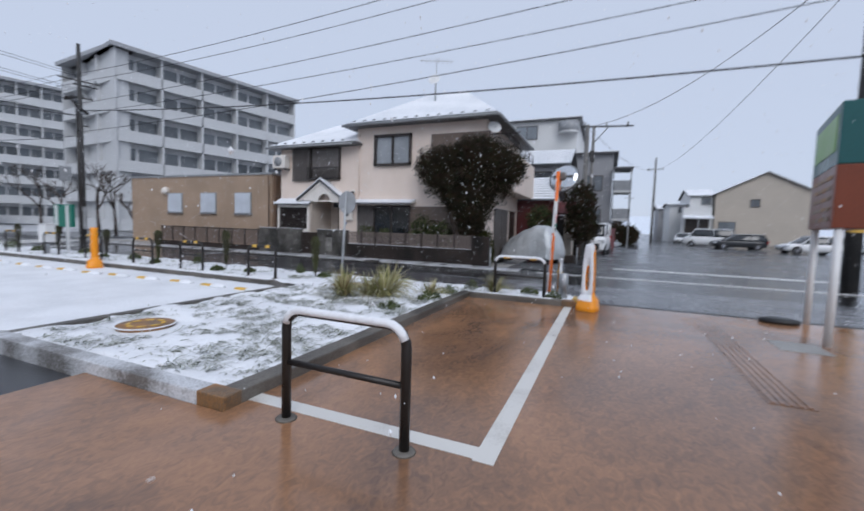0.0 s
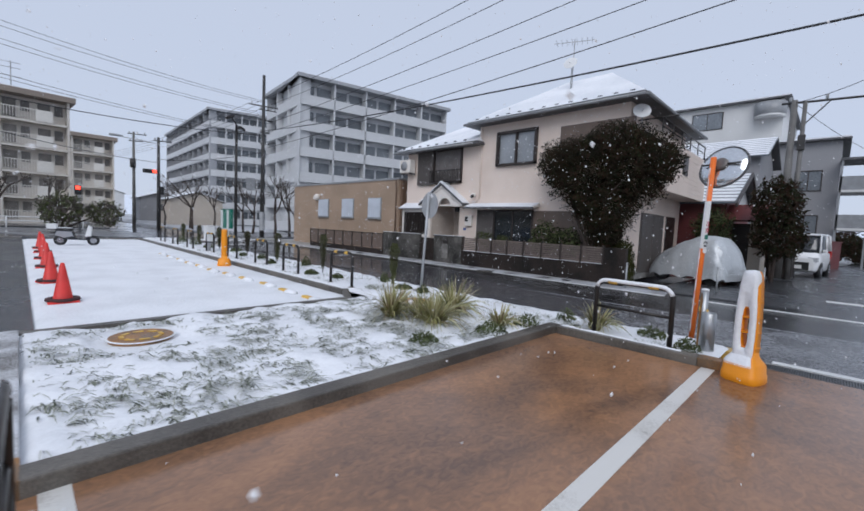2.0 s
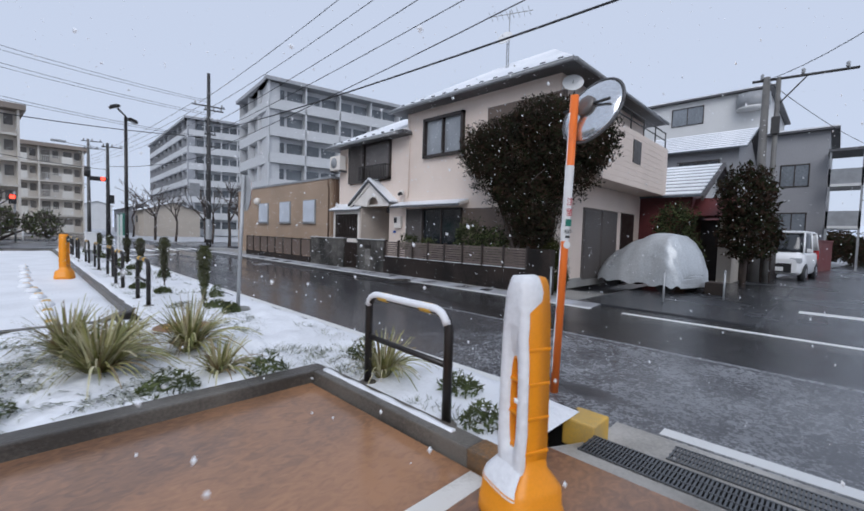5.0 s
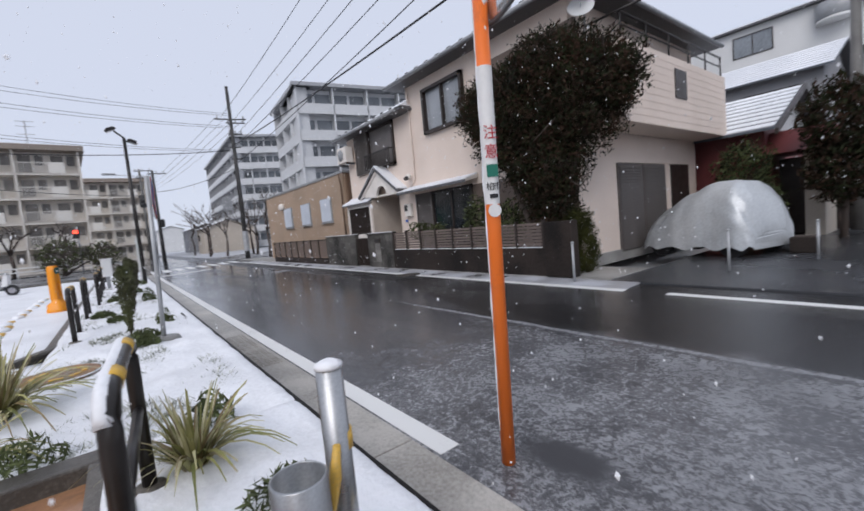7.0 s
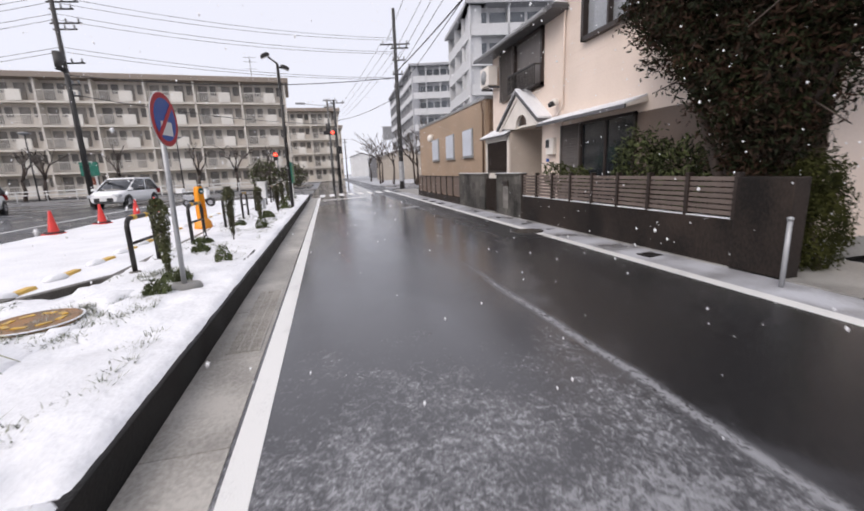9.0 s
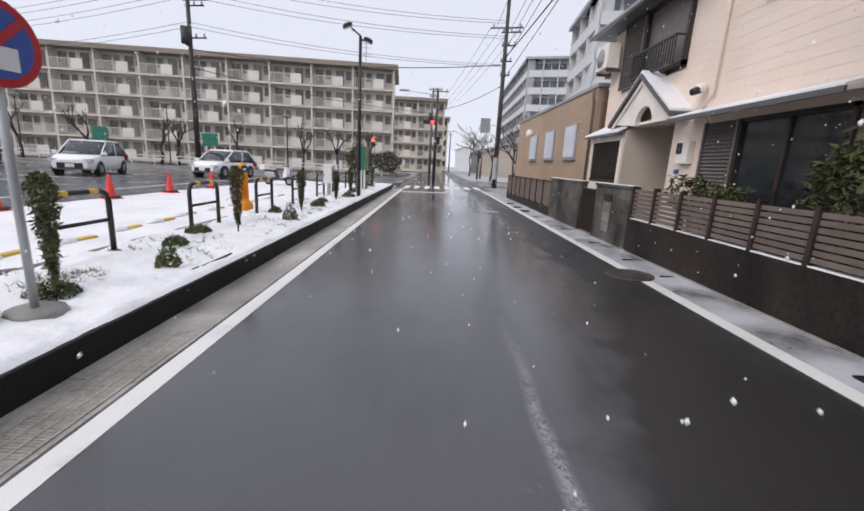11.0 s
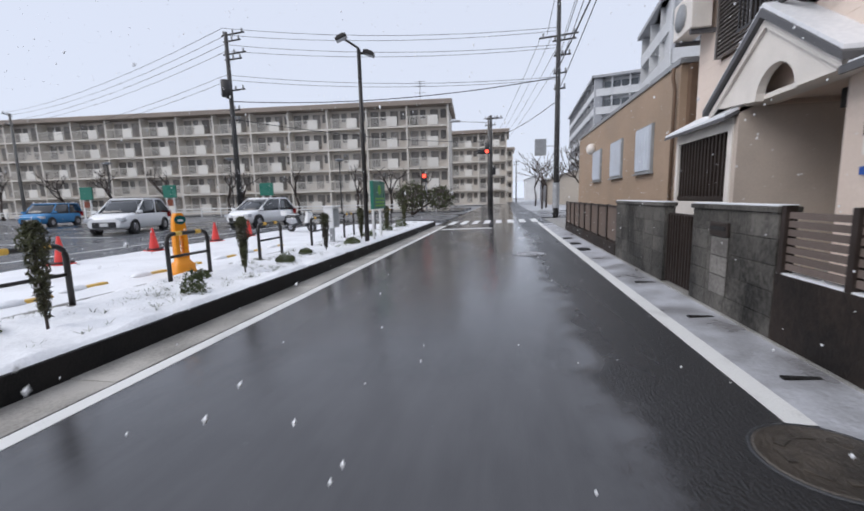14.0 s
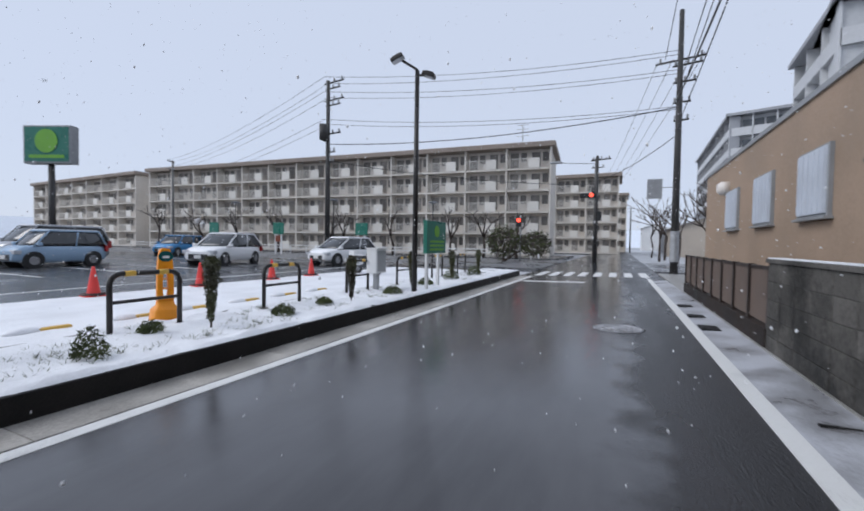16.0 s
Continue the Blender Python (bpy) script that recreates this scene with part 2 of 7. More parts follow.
GREYPOST = mat("grey_paint_steel", (0.42, 0.43, 0.44), 0.4, metal=0.3, scale=14, var=0.2)
YELLOW = mat("yellow_paint", (0.72, 0.43, 0.06), 0.5, scale=12, col2=(0.48, 0.32, 0.1))
POLECONC = mat("pole_concrete", (0.17, 0.165, 0.155), 0.6, scale=6, col2=(0.1, 0.095, 0.09))
POLEDARK = mat("dark_pole", (0.05, 0.047, 0.045), 0.6, scale=6, col2=(0.03, 0.03, 0.03))
CABLE = mat("cable", (0.03, 0.03, 0.033), 0.6)
SIDING = mat("beige_siding", (0.77, 0.65, 0.565), 0.6, scale=3, col2=(0.70, 0.585, 0.50), bump=0.15, bscale=120)
PORCHW = mat("porch_render", (0.56, 0.48, 0.41), 0.7, scale=6, var=0.12, bump=0.3, bscale=150)
TRIM = mat("white_trim", (0.80, 0.75, 0.69), 0.5, scale=8, var=0.12)
FRAME = mat("dark_brown_frame", (0.045, 0.033, 0.028), 0.4, metal=0.2, scale=18, var=0.3)
SHUTTER = mat("brown_grey_shutter", (0.17, 0.152, 0.142), 0.45, metal=0.2, scale=10, var=0.25)
PANELBR = mat("brown_panel", (0.17, 0.125, 0.1), 0.55, scale=8, var=0.2)
GLASS = mat("dark_window_glass", (0.022, 0.026, 0.03), 0.06, scale=2, var=0.4, spec=0.8)
CURTAIN = mat("pale_window_glass", (0.32, 0.34, 0.36), 0.1, scale=3, var=0.3, spec=0.8)
EAVE = mat("dark_eave", (0.10, 0.10, 0.105), 0.5, scale=10, var=0.2)
GUTTER = mat("eave_gutter", (0.30, 0.31, 0.32), 0.4, scale=10, var=0.2)
TAN = mat("tan_wall", (0.40, 0.288, 0.205), 0.65, scale=2.5, col2=(0.33, 0.24, 0.168), bump=0.2, bscale=140)
TANDARK = mat("tan_wall_trim", (0.16, 0.10, 0.065), 0.6, scale=6, var=0.2)
WALLCONC = mat("stained_garden_wall", (0.125, 0.117, 0.105), 0.6, scale=5, col2=(0.016, 0.015, 0.013), bump=0.5, bscale=50, rand=0.22, lo=0.36, hi=0.66, stretch=(1, 1, 0.55), spec=0.3)
PALEBLOCK = mat("pale_wall_block", (0.30, 0.285, 0.26), 0.6, scale=4, col2=(0.13, 0.12, 0.11), bump=0.3, bscale=70, rand=0.15)
PALECOVER = mat("pale_wet_cover", (0.34, 0.34, 0.35), 0.22, scale=9, col2=(0.2, 0.2, 0.21), bump=0.3, bscale=40)
MANHOLE = mat("wet_iron_cover", (0.10, 0.085, 0.07), 0.35, metal=0.2, scale=7, col2=(0.045, 0.04, 0.035), bump=0.6, bscale=50)
WALLDARK = mat("dark_garden_wall", (0.036, 0.026, 0.021), 0.6, scale=5, spec=0.25, stretch=(1, 1, 0.5), col2=(0.009, 0.007, 0.006), bump=0.35, bscale=70)
SLAT = mat("fence_slat", (0.16, 0.125, 0.108), 0.5, scale=10, var=0.25, rand=0.12)
# beige lightened: the snow haze before the blocks is put into the colour
APTWALL = mat("haze_paled_beige", (0.72, 0.675, 0.61), 0.75, scale=0.6, col2=(0.62, 0.575, 0.515))
APTRAIL = mat("apartment_balcony", (0.80, 0.765, 0.70), 0.7, scale=1, var=0.12, rand=0.06)
APTSIDE = mat("apartment_eave", (0.30, 0.25, 0.21), 0.75, scale=1, var=0.2)
# openings greyed so that their colour carries the snow haze
APTGLASS = mat("haze_paled_opening", (0.29, 0.265, 0.24), 0.35, scale=3, var=0.5, rand=0.35)
BIGWALL = mat("white_apartment", (0.60, 0.61, 0.62), 0.7, scale=0.5, var=0.12)
BIGGREY = mat("grey_apartment", (0.36, 0.37, 0.39), 0.7, scale=0.5, var=0.15)
# far blocks: snowfall haze painted into the wall and window colours
HAZEWALL = mat("far_wall_painted_haze", (0.62, 0.65, 0.70), 0.8, scale=0.2, var=0.12)
HAZEGLASS = mat("far_window_painted_haze", (0.42, 0.45, 0.50), 0.5, scale=0.3, var=0.15)
BIGGLASS = mat("apartment_glass", (0.2, 0.22, 0.24), 0.15, scale=1, var=0.4, rand=0.3)
LEAFDARK = mat("dark_evergreen_leaf", (0.026, 0.032, 0.013), 0.65, scale=8, col2=(0.010, 0.012, 0.006), spec=0.12)
LEAFRED = mat("bronze_leaf", (0.055, 0.029, 0.019), 0.65, scale=8, col2=(0.018, 0.012, 0.008), spec=0.12)
LEAFCYP = mat("sapling_foliage", (0.085, 0.095, 0.03), 0.5, scale=6, col2=(0.035, 0.028, 0.016))
BLADE = leafy("variegated_blade", [(0.0, (0.13, 0.15, 0.045)), (0.25, (0.25, 0.25, 0.08)), (0.5, (0.42, 0.39, 0.16)), (0.72, (0.62, 0.58, 0.38)), (0.92, (0.26, 0.19, 0.09))])
GRASS = leafy("winter_grass", [(0.0, (0.06, 0.07, 0.055)), (0.3, (0.17, 0.19, 0.13)), (0.55, (0.36, 0.37, 0.30)), (0.8, (0.58, 0.59, 0.55))], 0.6)
BARK = mat("bark", (0.075, 0.055, 0.045), 0.8, scale=14, var=0.4, bump=0.4)
TWIG = mat("bare_twig", (0.10, 0.08, 0.07), 0.8, scale=14, var=0.3)
WHITEPAINT = mat("white_car_paint", (0.86, 0.865, 0.87), 0.18, scale=1, var=0.05)
SILVERPAINT = mat("silver_car_paint", (0.42, 0.43, 0.45), 0.2, metal=0.4, scale=1, var=0.05)
BLUEPAINT = mat("pale_blue_car_paint", (0.30, 0.42, 0.56), 0.2, scale=1, var=0.05)
BRIGHTBLUE = mat("blue_car_paint", (0.05, 0.24, 0.50), 0.2, scale=1, var=0.05)
DARKPAINT = mat("dark_car_paint", (0.03, 0.032, 0.036), 0.18, scale=1, var=0.05)
COVER = mat("silver_car_cover", (0.56, 0.585, 0.60), 0.36, metal=0.2, scale=3, col2=(0.40, 0.42, 0.435), bump=0.12, bscale=14)
GREENSIGN = mat("green_sign", (0.01, 0.16, 0.11), 0.3, scale=3, var=0.1)
LIME = mat("lime_sign", (0.16, 0.42, 0.03), 0.35, scale=3, var=0.15)
TEAL = mat("teal_sign", (0.01, 0.10, 0.10), 0.3, scale=4, var=0.2)
RUSTSIGN = mat("brown_sign", (0.20, 0.045, 0.015), 0.35, scale=4, var=0.2)
SIGNBLUE = mat("sign_blue", (0.03, 0.10, 0.38), 0.35, scale=6, var=0.1)
SIGNRED = mat("sign_red", (0.5, 0.02, 0.03), 0.35, scale=6, var=0.1)
SIGNWHITE = mat("sign_white", (0.75, 0.75, 0.74), 0.4, scale=6, var=0.08)
MIRROR = mat("mirror", (0.85, 0.86, 0.87), 0.03, metal=1.0, scale=2, var=0.03)
CLEARGREY = mat("grey_mirror_back", (0.66, 0.68, 0.70), 0.16, metal=0.85, scale=4, var=0.15)
TYRE = mat("tyre", (0.02, 0.02, 0.021), 0.7)
RIM = mat("rim", (0.4, 0.4, 0.42), 0.3, metal=0.8)
LAMPGLASS = mat("lamp_lens", (0.55, 0.57, 0.6), 0.1, scale=3)
TAIL = mat("tail_lamp", (0.4, 0.02, 0.02), 0.2)
REDLIGHT = glow("red_signal", (1.0, 0.06, 0.03), 3.0)
MAROON = mat("maroon_wall", (0.16, 0.035, 0.035), 0.6, scale=4, var=0.2)
TILEROOF = mat("blue_grey_tile", (0.10, 0.115, 0.135), 0.4, scale=5, var=0.2)
GREYHOUSE = mat("grey_house_wall", (0.30, 0.30, 0.31), 0.7, scale=1.5, var=0.12)
WHITEHOUSE = mat("white_house_wall", (0.66, 0.66, 0.65), 0.7, scale=1.5, var=0.1)
CREAMHOUSE = mat("cream_house_wall", (0.50, 0.44, 0.37), 0.7, scale=1.5, var=0.1)


for m in (WALLCONC, WALLDARK, PALEBLOCK, SLAT, GUTCONC):
    continuous(m)

# ---- mesh helpers ----
def box(bm, x0, x1, y0, y1, z0, z1, bev=0.0, m=None):
    vs = [bm.verts.new((x, y, z)) for z in (z0, z1) for x, y in ((x0, y0), (x1, y0), (x1, y1), (x0, y1))]
    fs = [bm.faces.new([vs[i] for i in f]) for f in ((3, 2, 1, 0), (4, 5, 6, 7), (0, 1, 5, 4), (1, 2, 6, 5), (2, 3, 7, 6), (3, 0, 4, 7))]
    if bev:
        r = bmesh.ops.bevel(bm, geom=list({e for f in fs for e in f.edges}), offset=bev, segments=2, affect="EDGES", profile=0.6)
        vs = list({v for f in r["faces"] for v in f.verts} | {v for v in vs if v.is_valid})
    if m is not None:
        bmesh.ops.transform(bm, matrix=m, verts=vs)
    return bm


def rod(bm, p0, p1, r0, r1=None, seg=10, cap=True):
    p0, p1 = Vector(p0), Vector(p1)
    r1 = r0 if r1 is None else r1
    q = (p1 - p0).to_track_quat("Z", "Y")
    rings = []
    for p, r in ((p0, r0), (p1, r1)):
        rings.append([bm.verts.new(p + q @ Vector((r * math.cos(a), r * math.sin(a), 0))) for a in (2 * math.pi * k / seg for k in range(seg))])
    for k in range(seg):
        f = bm.faces.new((rings[0][k], rings[0][(k + 1) % seg], rings[1][(k + 1) % seg], rings[1][k]))
        f.smooth = seg > 5
    if cap:
        bm.faces.new(rings[0][::-1])
        bm.faces.new(rings[1])
    return bm


def tube(bm, pts, r, seg=8):
    pts = [Vector(p) for p in pts]
    prev = None
    rad = r if isinstance(r, (list, tuple)) else [r] * len(pts)
    first = None
    for i, p in enumerate(pts):
        d = (pts[min(i + 1, len(pts) - 1)] - pts[max(i - 1, 0)]).normalized()
        up = Vector((0, 0, 1)) if abs(d.z) < 0.95 else Vector((0, 1, 0))
        a = d.cross(up).normalized()
        b = a.cross(d)
        if prev and prev[1].dot(a) < 0:
            a, b = -a, -b
        ring = [bm.verts.new(p + rad[i] * (math.cos(t) * a + math.sin(t) * b)) for t in (2 * math.pi * k / seg for k in range(seg))]
        if prev:
            for k in range(seg):
                f = bm.faces.new((prev[0][k], prev[0][(k + 1) % seg], ring[(k + 1) % seg], ring[k]))
                f.smooth = True
        else:
            first = ring
        prev = (ring, a)
    bm.faces.new(first)
    bm.faces.new(prev[0][::-1])
    bmesh.ops.recalc_face_normals(bm, faces=bm.faces[:]) if len(bm.faces) < 3000 else None
    return bm


def lathe(bm, prof, seg=24, at=(0, 0, 0), sx=1.0, sy=1.0):
    rings = [[bm.verts.new((at[0] + sx * r * math.cos(a), at[1] + sy * r * math.sin(a), at[2] + z)) for a in (2 * math.pi * k / seg for k in range(seg))] for r, z in prof]
    for i in range(len(rings) - 1):
        for k in range(seg):
            f = bm.faces.new((rings[i][k], rings[i][(k + 1) % seg], rings[i + 1][(k + 1) % seg], rings[i + 1][k]))
            f.smooth = True
    bm.faces.new(rings[0][::-1])
    bm.faces.new(rings[-1])
    return bm


def prism(bm, pts, axis, a0, a1, bev=0.0):
    """A polygon of (u, v) pairs pushed along an axis from a0 to a1."""
    def place(u, v, a):
        return {"x": (a, u, v), "y": (u, a, v), "z": (u, v, a)}[axis]
    lo, hi = [bm.verts.new(place(u, v, a0)) for u, v in pts], [bm.verts.new(place(u, v, a1)) for u, v in pts]
    k = len(pts)
    fs = [bm.faces.new(lo), bm.faces.new(hi[::-1])] + [bm.faces.new((lo[i], hi[i], hi[(i + 1) % k], lo[(i + 1) % k])) for i in range(k)]
    bmesh.ops.recalc_face_normals(bm, faces=fs)
    if bev:
        bmesh.ops.bevel(bm, geom=list({e for f in fs for e in f.edges}), offset=bev, segments=2, affect="EDGES", profile=0.6)
    return bm


def mesh_of(name, bm, material):
    me = bpy.data.meshes.new(name)
    bm.to_mesh(me)
    bm.free()
    me.materials.append(material)
    return me


def part(name, bm, material, parent=None, label=""):
    """One mesh object, under a thing or a part when a parent is given."""
    me = bm if isinstance(bm, bpy.types.Mesh) else mesh_of(name, bm, material)
    ob = new(name, me)
    if parent:
        ob.parent = parent
        if parent.type == "EMPTY":
            ob.matrix_parent_inverse = parent.matrix_basis.inverted()
    if label:
        ob["label"] = label
    return ob


def placed(name, me, parent, m):
    """An object of its own on a shared mesh, under a thing or a part, at m."""
    ob = part(name, me, None, parent)
    ob.matrix_basis = m
    return ob


def thing(name, at, label, category, group="", kind=""):
    ob = new(name)
    ob.empty_display_size = 0.2
    ob.matrix_basis = Matrix.Translation(at)
    return tagged(ob, label, category, group, kind)


def setting(name, bm, material, label, category):
    return tagged(part(name, bm, material), label, category, "", "structure")


def B():
    return bmesh.new()


def zroad(y):
    return -0.11 + 0.0231 * (y - 8.77)


# ---- ground, roads, pavements ----
bm = B()
box(bm, -1500, 1500, -1500, 1500, -1.2, -0.22)
setting("ground", bm, GROUND, "wet snowy ground reaching far out", "ground")
bm = B()
prism(bm, [(8.77, zroad(8.77)), (14.42, zroad(14.42)), (14.42, -0.3), (8.77, -0.3)], "x", -200, 60)
setting("road", bm, ROAD, "wet dark asphalt street with melting slush", "road")
bm = B()
prism(bm, [(-2.6, 14.42), (3.5, 14.42), (70, 200), (8, 200), (2.5, 60)], "z", -0.3, 0.02)
prism(bm, [(3.5, 14.42), (60, 14.42), (60, 200), (70, 200)], "z", -0.3, 0.012)
setting("side_street", bm, LOT, "wet asphalt side street and car park", "road")
bm = B()
prism(bm, [(-46, -200), (-31.5, -200), (-31.5, 8.7), (-46, 8.7)], "z", -0.3, -0.06)
prism(bm, [(-46, 14.5), (-34, 14.5), (-34, 200), (-46, 200)], "z", -0.3, -0.06)
setting("cross_street", bm, SLUSHROAD, "wet asphalt cross street", "road")
bm = B()
box(bm, -31.5, -4.1, -60, 2.35, -0.3, 0.03)
box(bm, -60, -46, -60, 8.0, -0.3, 0.03)
setting("parking_lot", bm, LOT, "wet dark asphalt car park", "parking lot")
bm = B()
box(bm, -4.1, 9, -14, 2.05, -0.3, 0.1)
box(bm, -2.44, 9, 2.05, 7.56, -0.3, 0.1)
box(bm, -0.52, 9, 7.56, 8.12, -0.3, 0.1)
setting("pavement", bm, PAVE, "wet brown stained concrete pavement with reflections", "pavement")
bm = B()
prism(bm, [(8.12, 0.1), (8.12, -0.3), (9.24, -0.3), (9.24, -0.088), (8.8, -0.09)], "x", -0.5, 9)
box(bm, -27, -0.5, 8.77, 9.22, -0.3, -0.105)
gut = setting("gutter", bm, GUTCONC, "wet grey concrete gutter beside the kerb", "gutter")
gsl = mesh_of("gutter_slab", box(B(), 0.004, 1.196, 8.772, 9.218, -0.12, -0.095, 0.004), GUTCONC)
for i in range(22):
    placed("gutter_slab", gsl, gut, pose(-27 + 1.2 * i, 0, 0.0015 * (i % 3)))
bm = B()
prism(bm, [(13.95, zroad(13.95) + 0.003), (14.42, 0.045), (14.42, -0.1), (13.95, -0.1)], "x", -26, -2.78)
setting("gutter_slush", bm, GUTSLUSH, "concrete gutter covered with grey slush", "gutter")
bm = B()
box(bm, -30, -3.3, 14.42, 15.9, -0.3, 0.06)
setting("drive", box(B(), -3.3, -0.2, 14.42, 24, -0.3, 0.045), LOT, "wet dark asphalt drive beside the house", "ground")
setting("yard_ground", bm, CONC, "wet concrete ground in front of the houses", "ground")

# ---- kerbs, beds ----
def kerb(x0, x1, y0, y1, z0, z1, material, label):
    return setting("kerb", box(B(), x0, x1, y0, y1, z0, z1, 0.015), material, label, "kerb")

kerb(-2.62, -2.44, 2.2, 7.72, -0.1, 0.2, KERBGREY, "wet grey concrete bed kerb")
kerb(-5.95, -2.62, 2.06, 2.22, -0.1, 0.2, FROSTKERB, "snow-frosted concrete bed kerb")
kerb(-2.72, -2.437, 2.057, 2.223, -0.1, 0.203, KERBRUST, "orange-stained corner of the bed kerb")
kerb(-2.44, -0.72, 7.58, 7.74, -0.1, 0.2, KERBGREY, "wet grey concrete kerb with snow")
kerb(-0.72, -0.5, 7.575, 7.745, -0.1, 0.203, KERBRUST, "orange-stained end of the kerb")
kerb(-6.02, -5.88, 2.2, 6.5, -0.1, 0.17, KERBGREY, "grey kerb between bed and snowy bay")
kerb(-27, -6.9, 6.93, 7.05, -0.1, 0.13, KERBGREY, "grey kerb along the planting strip")
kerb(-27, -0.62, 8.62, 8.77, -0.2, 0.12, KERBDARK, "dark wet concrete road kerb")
kerb(-27.12, -27, 2.6, 8.77, -0.2, 0.12, KERBGREY, "grey kerb at the strip's end")
kerb(-0.66, -0.42, 8.6, 8.86, -0.1, 0.1, YELLOW, "yellow painted kerb end block")

def snowfield(name, x0, x1, y0, y1, z, amp, cell, label, seed, edge=True):
    bm = B()
    nx, ny = max(2, int((x1 - x0) / cell)), max(2, int((y1 - y0) / cell))
    rows = []
    for j in range(ny + 1):
        row = []
        for i in range(nx + 1):
            x, y = x0 + (x1 - x0) * i / nx, y0 + (y1 - y0) * j / ny
            h = noise.noise((x * 2.2, y * 2.2, seed)) * amp + noise.noise((x * 7, y * 7, seed)) * amp * 0.5
            for cx, cy in ((-5.12, 3.16), (-5.02, 7.28)):
                if math.hypot(x - cx, y - cy) < 0.46:
                    h = -0.03
            if i in (0, nx) or j in (0, ny):
                h = -0.05 if edge else 0
            row.append(bm.verts.new((x, y, z + h)))
        rows.append(row)
    for j in range(ny):
        for i in range(nx):
            f = bm.faces.new((rows[j][i], rows[j][i + 1], rows[j + 1][i + 1], rows[j + 1][i]))
            f.smooth = True
    return setting(name, bm, SNOW, label, "snow")

dk = kerb(-0.56, 0.56, -0.06, 0.06, -0.1, 0.15, KERBGREY, "grey kerb turning towards the planting strip")
dk.matrix_basis = pose(-6.43, 6.74, 0, 0, 0, -30)
snowfield("snow_bed", -5.9, -2.6, 2.2, 7.74, 0.165, 0.06, 0.06, "snowy planting bed with grass poking through", 1)
snowfield("snow_strip", -27, -2.5, 7.0, 8.755, 0.155, 0.05, 0.06, "snow-covered planting strip along the road", 2)
snowfield("snow_strip", -2.55, -0.6, 7.72, 8.755, 0.155, 0.03, 0.06, "snow-covered planting strip beside the pavement", 6)
snowfield("snow_bay", -27, -5.95, 2.35, 6.98, 0.055, 0.012, 0.15, "smooth snow lying on the parking bay", 3)
bm = B()
tube(bm, [(-2.4 + 0.06 * i, 7.67, 0.19 + 0.006 * math.sin(i)) for i in range(26)], 0.028, 6)
setting("kerb_snow", bm, SNOW, "melting snow along the kerb's top", "snow")

# ---- road markings ----
def line(name, x0, x1, y0, y1, label, z=None, material=PAINT):
    bm = B()
    n = max(1, int(abs(x1 - x0) / 2))
    for i in range(n):
        a, b = x0 + (x1 - x0) * i / n, x0 + (x1 - x0) * (i + 1) / n
        za, zb = (zroad(y0), zroad(y1)) if z is None else (z, z)
        prism(bm, [(y0, za + 0.004), (y1, zb + 0.004), (y1, zb - 0.02), (y0, za - 0.02)], "x", a, b)
    return setting(name, bm, material, label, "road marking")

line("edge_line", -27, -1.53, 9.24, 9.39, "white painted edge line beside the gutter")
line("edge_line", 9, -0.2, 9.3, 9.43, "white painted edge line beside the grates")
line("edge_line", -27, -8.82, 13.80, 13.95, "white painted edge line beside the slush")
line("edge_line", -8.18, -2.75, 13.80, 13.95, "white painted edge line beside the slush")
line("edge_line", -2.14, 12, 13.80, 13.93, "thin white painted line across the side street")
line("stop_line", -24.6, -24.2, 9.5, 11.7, "white stop line on the road")
for i in range(8):
    line("crosswalk_stripe", -30.5, -27.6, 9.3 + 0.62 * i, 9.62 + 0.62 * i, "white crosswalk stripe")
line("crosswalk_stripe", 0.2, 7, 16.9, 17.3, "pale stripe across the side street", 0.02)
line("bay_line", -0.668, -0.54, 2.26, 7.55, "white line framing the bicycle bay", 0.1, PAVLINE)
line("bay_line", -2.44, -0.668, 2.28, 2.41, "white line framing the bicycle bay", 0.1, PAVLINE)
for i in range(7):
    line("parking_line", -31 + 2.6 * i, -30.9 + 2.6 * i, -8.5, -3.5, "thin white parking bay line", 0.03)
line("parking_line", -31, -4.5, 0.6, 0.72, "thin white line in the car park", 0.03)


# ---- the beige house ----
FY = 15.72
house = thing("house", (-9.6, 18, 0.06), "two-storey house with pinkish beige siding and snowy roof", "house")


def siding(name, x0, x1, y, z0, z1, holes, parent, step=0.16):
    """Lap boards along x, broken at the openings; each course leans out at its foot."""
    bm = B()
    k = int(round((z1 - z0) / step))
    for i in range(k):
        a, b = z0 + (z1 - z0) * i / k, z0 + (z1 - z0) * (i + 1) / k
        cuts = [(x0, x1)]
        for hx0, hx1, hz0, hz1 in holes:
            if hz0 < (a + b) / 2 < hz1:
                cuts = [c for s0, s1 in cuts for c in ((s0, min(s1, hx0)), (max(s0, hx1), s1)) if c[1] - c[0] > 0.01]
        for s0, s1 in cuts:
            prism(bm, [(y - 0.0155, a), (y - 0.012, b), (y + 0.1, b), (y + 0.1, a)], "x", s0, s1)
    return part(name, bm, SIDING, parent)


